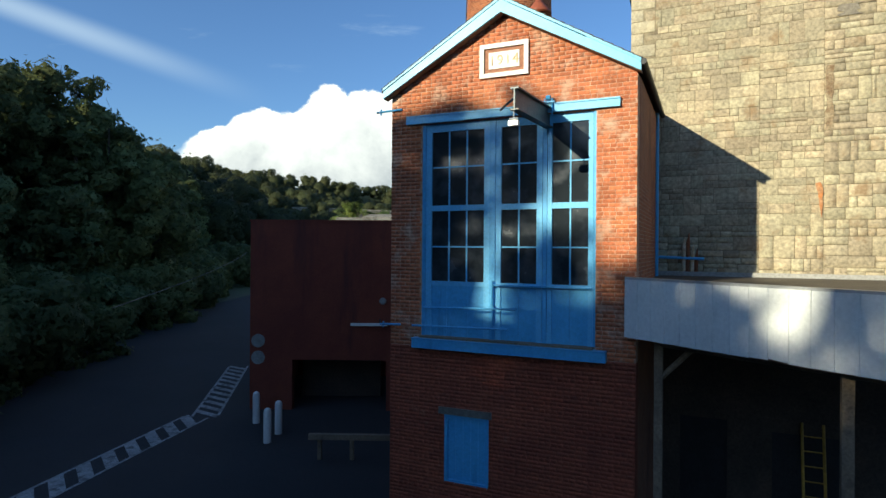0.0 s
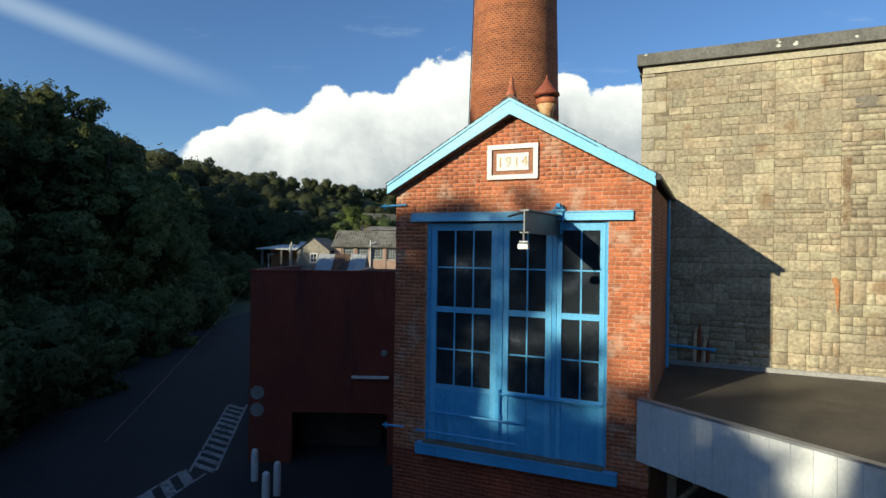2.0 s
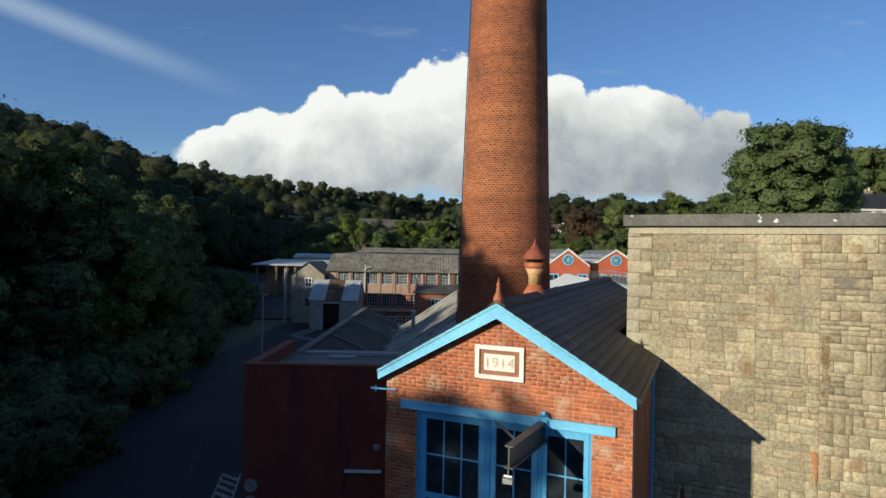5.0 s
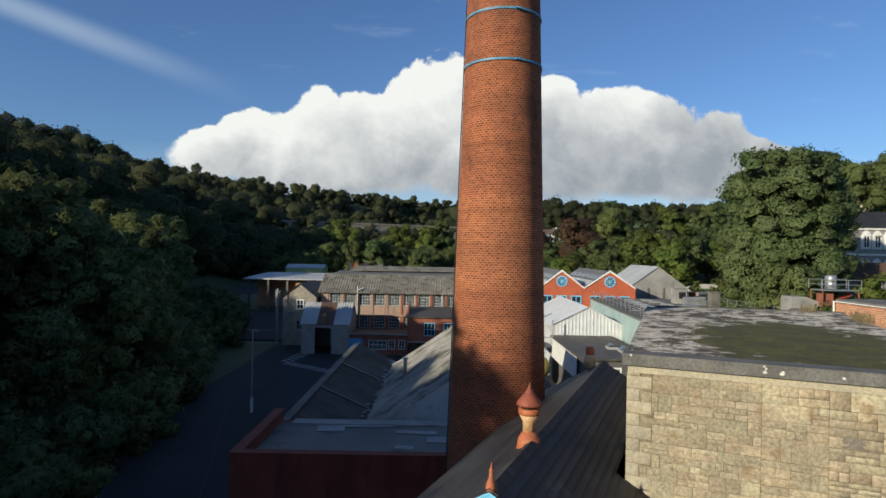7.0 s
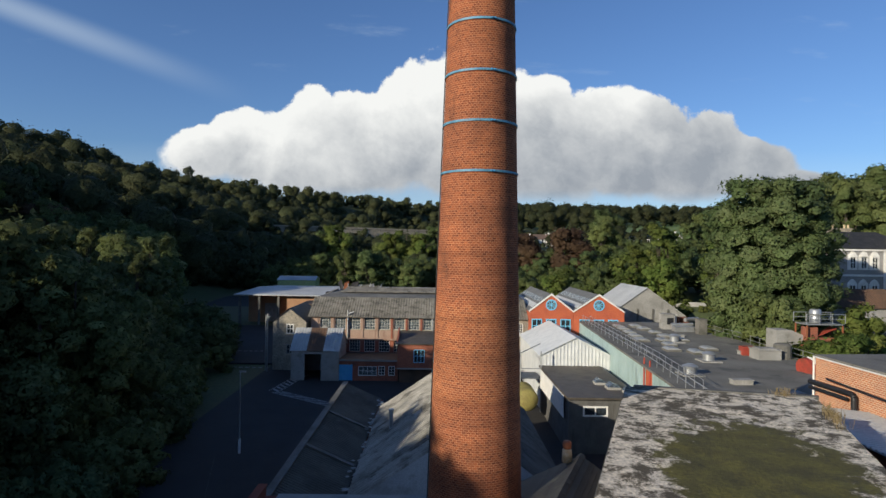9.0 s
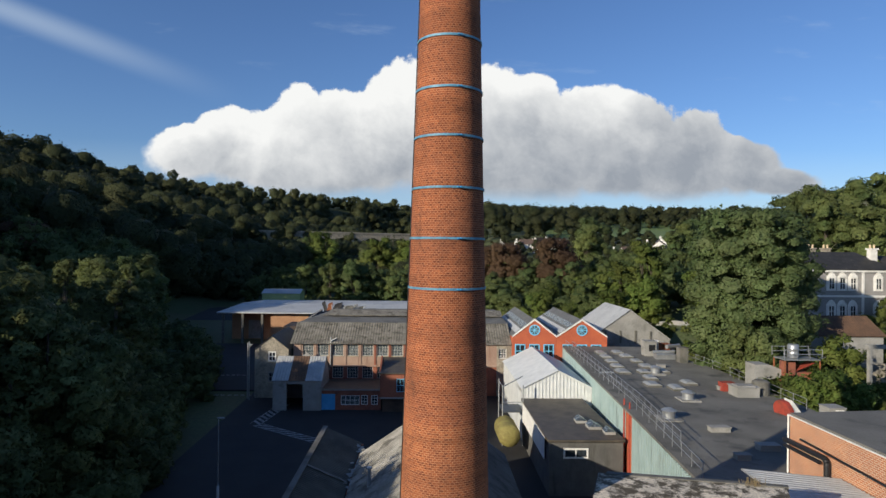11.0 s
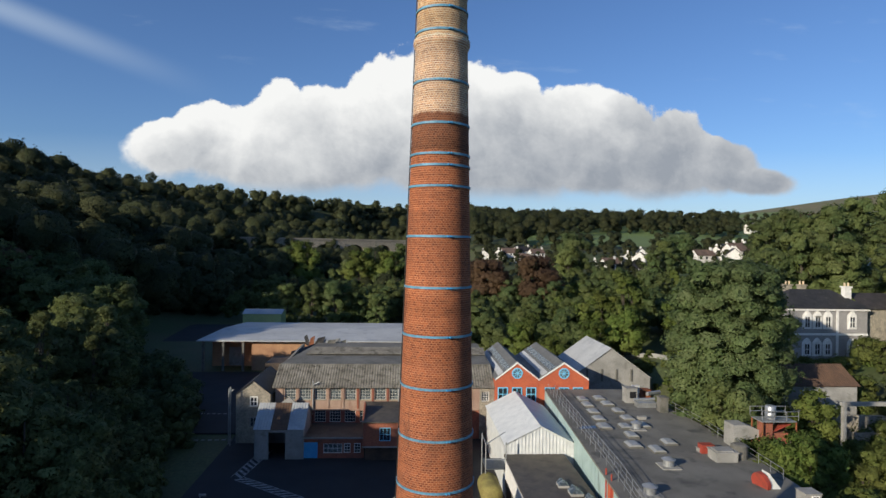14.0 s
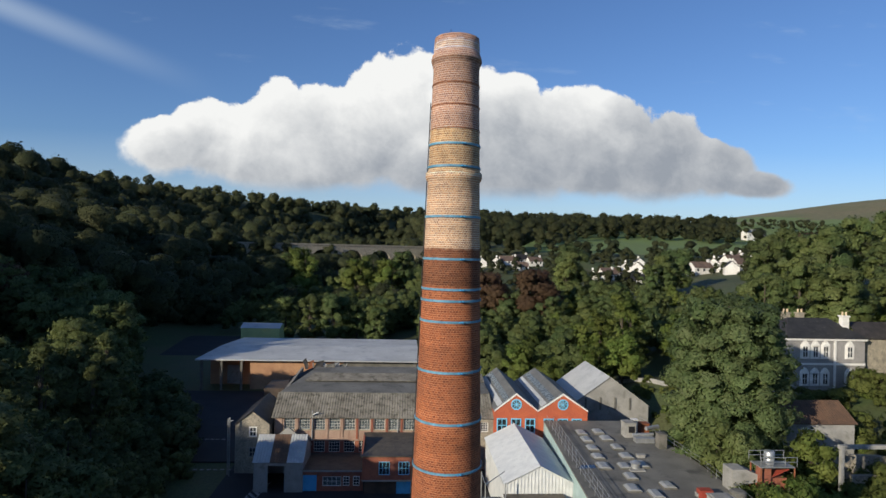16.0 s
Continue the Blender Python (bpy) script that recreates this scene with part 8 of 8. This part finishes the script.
FAR_TREES, VALLEY_TREES, HILL_TREES = templates(200, 100, 0.62, 5, "small"), templates(300, 900, 0.36, 44, "full"), templates(400, 170, 0.62, 6, "small")
state = np.random.RandomState(5)


def scatter(count, a0, a1, b0, b1, keep):
    a, b = state.uniform(a0, a1, count), state.uniform(b0, b1, count)
    ok = keep(a, b)
    return a[ok], b[ok]


def forest(name, sets, label, leaf, temps=FAR_TREES, low=0.6, high=1.25):
    tris, leans = [], []
    for a, b, scale in sets:
        scale = np.broadcast_to(scale, a.shape)
        z = land(a, b) - 0.5
        for i in range(len(a)):
            tq, ln = temps[state.randint(5)]
            s = scale[i] * state.uniform(low, high)
            s = min(s, (sun_limit(a[i], b[i]) - z[i]) / 17.0)
            if -0.34 < (a[i] + 1.6) / (b[i] + 10.3) < 0.02 and 150 < b[i] < 388 + (a[i] + 150) * 0.514:
                s = min(s, (26.5 - z[i]) / 17.0)
            if s < 0.3:
                continue
            t = state.uniform(0, 6.283)
            rot = np.array([[math.cos(t), math.sin(t), 0], [-math.sin(t), math.cos(t), 0], [0, 0, 1]])
            tris.append((tq @ rot) * s + np.array([a[i], b[i], z[i]]))
            leans.append(ln @ rot)
    q = np.concatenate(tris).reshape(-1, 3)
    me = mesh_of(name, q, np.arange(len(q)).reshape(-1, 3))
    soften(me, np.concatenate(leans).reshape(-1, 3))
    ob = part(name, me, leaf)
    ob.matrix_world = pose(0, 0, 0, 0, 0, TURN)
    return tagged(ob, label, "woods", kind="stuff")


def cone_of_view(a, b):
    return (np.abs(a + 2) < 0.98 * (b + 30)) & (b > -5)


def under_view_all(a, b, top):
    way, d = (a + 1.6) / (b + 10.3), np.hypot(a + 1.6, b + 10.3)
    return np.where((b < 330) & (way > 0.1) & (way < 0.62), np.minimum(top, 35 - 0.052 * d - land(a, b)), top)


v_a, v_b = scatter(250, -16, 130, 112, 262, lambda a, b: ~((a < 48) & (b < 118)) & ~((a < 6) & (b < 200)) & (under_view_all(a, b, 15.0) > 4.5))
w_a, w_b = scatter(60, -72, 14, 206, 380, lambda a, b: a > -900)
forest("valley_trees", [(v_a, v_b, under_view_all(v_a, v_b, state.uniform(9, 15, len(v_a))) / 17), (w_a, w_b, 0.85)], "mixed green trees crowding the middle of the valley", LEAF, VALLEY_TREES, 0.85, 1.1)
g_a, g_b = scatter(46, 10, 130, 112, 240, lambda a, b: ~((a < 52) & (b < 122)) & (under_view_all(a, b, 15.0) > 5))
forest("bright_valley_trees", [(g_a, g_b, under_view_all(g_a, g_b, state.uniform(8, 13, len(g_a))) / 17)], "bright yellow-green trees in the middle of the valley", LEAF_BRIGHT, VALLEY_TREES, 0.85, 1.1)
left_a, left_b = scatter(3500, -480, -36, 20, 480, lambda a, b: cone_of_view(a, b) & ((a < -100) | (b > 165)) & (a < -84 + 0.16 * np.maximum(0, b - 190)))
mid_a, mid_b = scatter(3000, -420, 340, 330, 1100, lambda a, b: (a < -29 + 0.00098 * np.maximum(0, b - 420) ** 2 + 30) & cone_of_view(a, b) & (a < 20 + 0.12 * b))
# Unseen woods behind the viewpoint, added to shade the bank and block sky light.
rear_a, rear_b = scatter(340, -260, 130, -160, 22, lambda a, b: ((a < -84) | (b < -58)) & ((a < -30) | (b < -75)))
forest("hillside_woods", [(rear_a, rear_b, 1.3), (left_a, left_b, 1.15), (mid_a, mid_b, 1.3)], "dense mixed woodland on the valley side, with unseen woods added behind", LEAF_FAR, HILL_TREES)


def open_meadow(a, b):
    """The long meadow above the village, with more fields up to the right."""
    way = (a + 1.6) / (b + 10.3)
    meadow = (b > 436 + 20 * np.sin(a * 0.02)) & (b < 600 + 30 * np.sin(a * 0.03)) & (way > 0.26) & (way < 0.60)
    fields = (way > 0.575) & (b > 430)
    return meadow | fields


r_a, r_b = scatter(420, -60, 330, 250, 440, lambda a, b: (b > 392) | (a < 30) | (a > 0.66 * b))
u_a, u_b = scatter(420, 30, 240, 236, 400, lambda a, b: (a > 0.1 * b) & (a < 0.7 * b))
f_a, f_b = scatter(2300, -20, 800, 420, 1180, lambda a, b: ~open_meadow(a, b) & (a < 0.70 * b))
c_a, c_b = scatter(2000, 240, 1500, 430, 1700, lambda a, b: open_meadow(a, b) & (a > 0.575 * b) & (np.sin(a * 0.020 + 1.0) + np.sin(b * 0.016 + a * 0.006) > 0.6))
h_a, h_b = scatter(1300, 240, 1700, 440, 1700, lambda a, b: (a > 0.575 * b) & ((np.abs(np.sin(a * 0.010 + b * 0.003)) < 0.07) | (np.abs(np.sin(b * 0.013 - a * 0.002)) < 0.07)))
forest("distant_woods", [(r_a, r_b, 0.6), (u_a, u_b, 0.36), (f_a, f_b, 1.0), (c_a, c_b, 0.8), (h_a, h_b, 0.5)], "distant copses and hedgerow trees on the far slopes", LEAF_FAR)


# ---- bricks and stones ----
def front_open(x, z):
    """Whether the brick front is whole there."""
    if WX0 - 0.01 < x < WX1 + 0.01 and WZ0 - 0.2 < z < WZ1:
        return False
    if HX0 - 0.01 < x < HX1 + 0.01 and HZ0 < z < HZ1 + 0.14:
        return False
    if PX0 < x < PX1 and PZ0 < z < PZ1:
        return False
    return z < APEX - 0.16 - PITCH * abs(x - XM)


def unit_piece(name, material, bevel, seed):
    """A block one metre each way, its face at y = 0 with worn edges; to be scaled."""
    r = random.Random(seed)
    j = lambda: r.uniform(-0.02, 0.02)
    back = [(0, 1, 0), (1, 1, 0), (1, 1, 1), (0, 1, 1)]
    ring = [(0 + j() * 0.3, 0.35, 0), (1, 0.35, 0 + j()), (1 + j() * 0.3, 0.35, 1), (0, 0.35, 1 + j())]
    face = [(bevel + j(), 0, bevel * 1.6), (1 - bevel + j(), 0, bevel * 1.6 + j()), (1 - bevel, 0, 1 - bevel * 1.6 + j()), (bevel, 0, 1 - bevel * 1.6)]
    vs = back + ring + face
    fs = [(0, 1, 5, 4), (1, 2, 6, 5), (2, 3, 7, 6), (3, 0, 4, 7), (4, 5, 9, 8), (5, 6, 10, 9), (6, 7, 11, 10), (7, 4, 8, 11), (8, 9, 10, 11)]
    me = mesh_of(name, vs, [(f[0], f[3], f[2], f[1]) for f in fs])
    me.materials.append(material)
    return me, np.array(vs), np.array([(f[0], f[3], f[2], f[1]) for f in fs])


rng = random.Random(15)
brick_units = [unit_piece("brick", BRICK, 0.014, 300 + i) for i in range(4)]
singles, rests = 0, {False: ([], []), True: ([], [])}
for row in range(-5, 146):
    z0 = row * 0.0757
    header = row % 4 == 2
    w = 0.1135 if header else 0.226
    x = X0 - (0.0 if row % 2 else 0.113)
    while x < X1 - 0.02:
        x0, x1 = max(x, X0), min(x + w, X1)
        x += w
        for lo, hi in ((WX0, WX1), (HX0, HX1)):
            zz = z0 + 0.037
            inside = (WZ0 - 0.2 < zz < WZ1) if lo == WX0 else (HZ0 < zz < HZ1 + 0.14)
            if inside and x0 < lo < x1:
                x1 = lo
            if inside and x0 < hi < x1:
                x0 = hi
        if x1 - x0 < 0.05 or not front_open((x0 + x1) / 2, z0 + 0.04):
            continue
        me, uv, uf = brick_units[rng.randrange(4)]
        proud = rng.uniform(-0.001, 0.003)
        sx, sz = x1 - x0 - 0.009, 0.0757 - 0.010
        at = Vector((x0 + 0.0045, -proud, z0 + 0.005))
        pick = (x0 > WX1 - 0.01 and 5.6 < z0 < 8.95) or (8.93 < z0 < 9.42 and x0 > -1.6)
        if pick and singles < 300:
            ob = placed("brick", me, house, Matrix.Translation(at) @ Matrix.Diagonal((sx, 0.024, sz, 1)))
            singles += 1
        else:
            low = z0 < WZ0 - 0.24
            rests[low][0].append(uv * np.array([sx, 0.024, sz]) + np.array(at) - np.array(BASES[house.name]))
            rests[low][1].append(uf + 12 * (len(rests[low][0]) - 1))
for low, label in ((False, "orange brick courses of the front"), (True, "dark red brick courses below the doors")):
    me = mesh_of("brick_courses", np.concatenate(rests[low][0]), np.concatenate(rests[low][1]))
    me.materials.append(BRICK_LOW if low else BRICK)
    tagged(part("brick_courses", me, BRICK, house), label, kind="stuff")

stone_units = [unit_piece("stone", STONE, 0.022, 400 + i) for i in range(6)]
quoin_units = [unit_piece("quoin", QUOIN, 0.03, 500 + i) for i in range(3)]
rng = random.Random(23)
singles, rest_v, rest_f, count = 0, [], [], 0
row = 0
quoin_z = 5.4
while quoin_z < 12.40:
    h = 0.29
    w = 0.56 if row % 2 else 0.30
    placed("quoin", quoin_units[row % 3][0], stone_block, Matrix.Translation((TX0, TY0 - 0.012, quoin_z + 0.006)) @ Matrix.Diagonal((w - 0.012, 0.06, min(h, 12.44 - quoin_z) - 0.014, 1)))
    quoin_z += h
    row += 1
def lay_stone(x, z, w, h):
    """One rubble stone, its foot at (x, z) on the front."""
    global singles, count
    me, uv, uf = stone_units[rng.randrange(6)]
    at = Vector((x + 0.005, TY0 - rng.uniform(-0.003, 0.009), z + 0.005))
    dims = (w - rng.uniform(0.006, 0.016), 0.028, h - rng.uniform(0.008, 0.018))
    if singles < 300 and x < 5.3 and z > 6.6:
        placed("stone", me, stone_block, Matrix.Translation(at) @ Matrix.Diagonal((*dims, 1)))
        singles += 1
    else:
        rest_v.append(uv * np.array(dims) + np.array(at) - np.array(BASES[stone_block.name]))
        rest_f.append(uf + 12 * count)
        count += 1


# Three stretches with courses of their own: the middle one is a walled-up opening under a pale lintel.
for left_x, right_x in ((TX0, 3.62), (3.62, 4.86), (4.86, TX1)):
    z = 5.55
    while z < 12.40:
        band = rng.choice((0.26, 0.31, 0.36, 0.42, 0.50))
        band = min(band, 12.44 - z) if 12.44 - z - band > 0.12 else 12.44 - z
        x = left_x
        while x < right_x - 0.02:
            cell = rng.uniform(0.32, 0.95)
            cell = cell if right_x - x - cell > 0.2 else right_x - x
            layers = rng.choice((1, 1, 2, 2, 2, 3)) if band > 0.3 else rng.choice((1, 1, 2))
            cuts = [0.0] + sorted(rng.uniform(0.85, 1.15) * (k + 1) / layers for k in range(layers - 1)) + [1.0]
            for c0, c1 in zip(cuts, cuts[1:]):
                pieces = rng.choice((1, 2, 2, 3)) if cell > 0.55 else rng.choice((1, 1, 2))
                if 3.6 < x < 4.8 and 10.0 < z + band / 2 < 10.35:
                    pieces = 1
                marks = [0.0] + sorted((k + 1) / pieces + rng.uniform(-0.12, 0.12) for k in range(pieces - 1)) + [1.0]
                for m0, m1 in zip(marks, marks[1:]):
                    x0, z0 = x + m0 * cell, z + c0 * band
                    quoin_w = 0.575 if int((z0 + (c1 - c0) * band / 2 - 5.4) / 0.29) % 2 else 0.315
                    start = max(x0, TX0 + quoin_w) if left_x == TX0 else x0
                    if x + m1 * cell - start > 0.04:
                        lay_stone(start, z0, x + m1 * cell - start, (c1 - c0) * band)
            x += cell
        z += band
me = mesh_of("stone_courses", np.concatenate(rest_v), np.concatenate(rest_f))
me.materials.append(STONE)
tagged(part("stone_courses", me, STONE, stone_block), "sandstone rubble courses", kind="stuff")
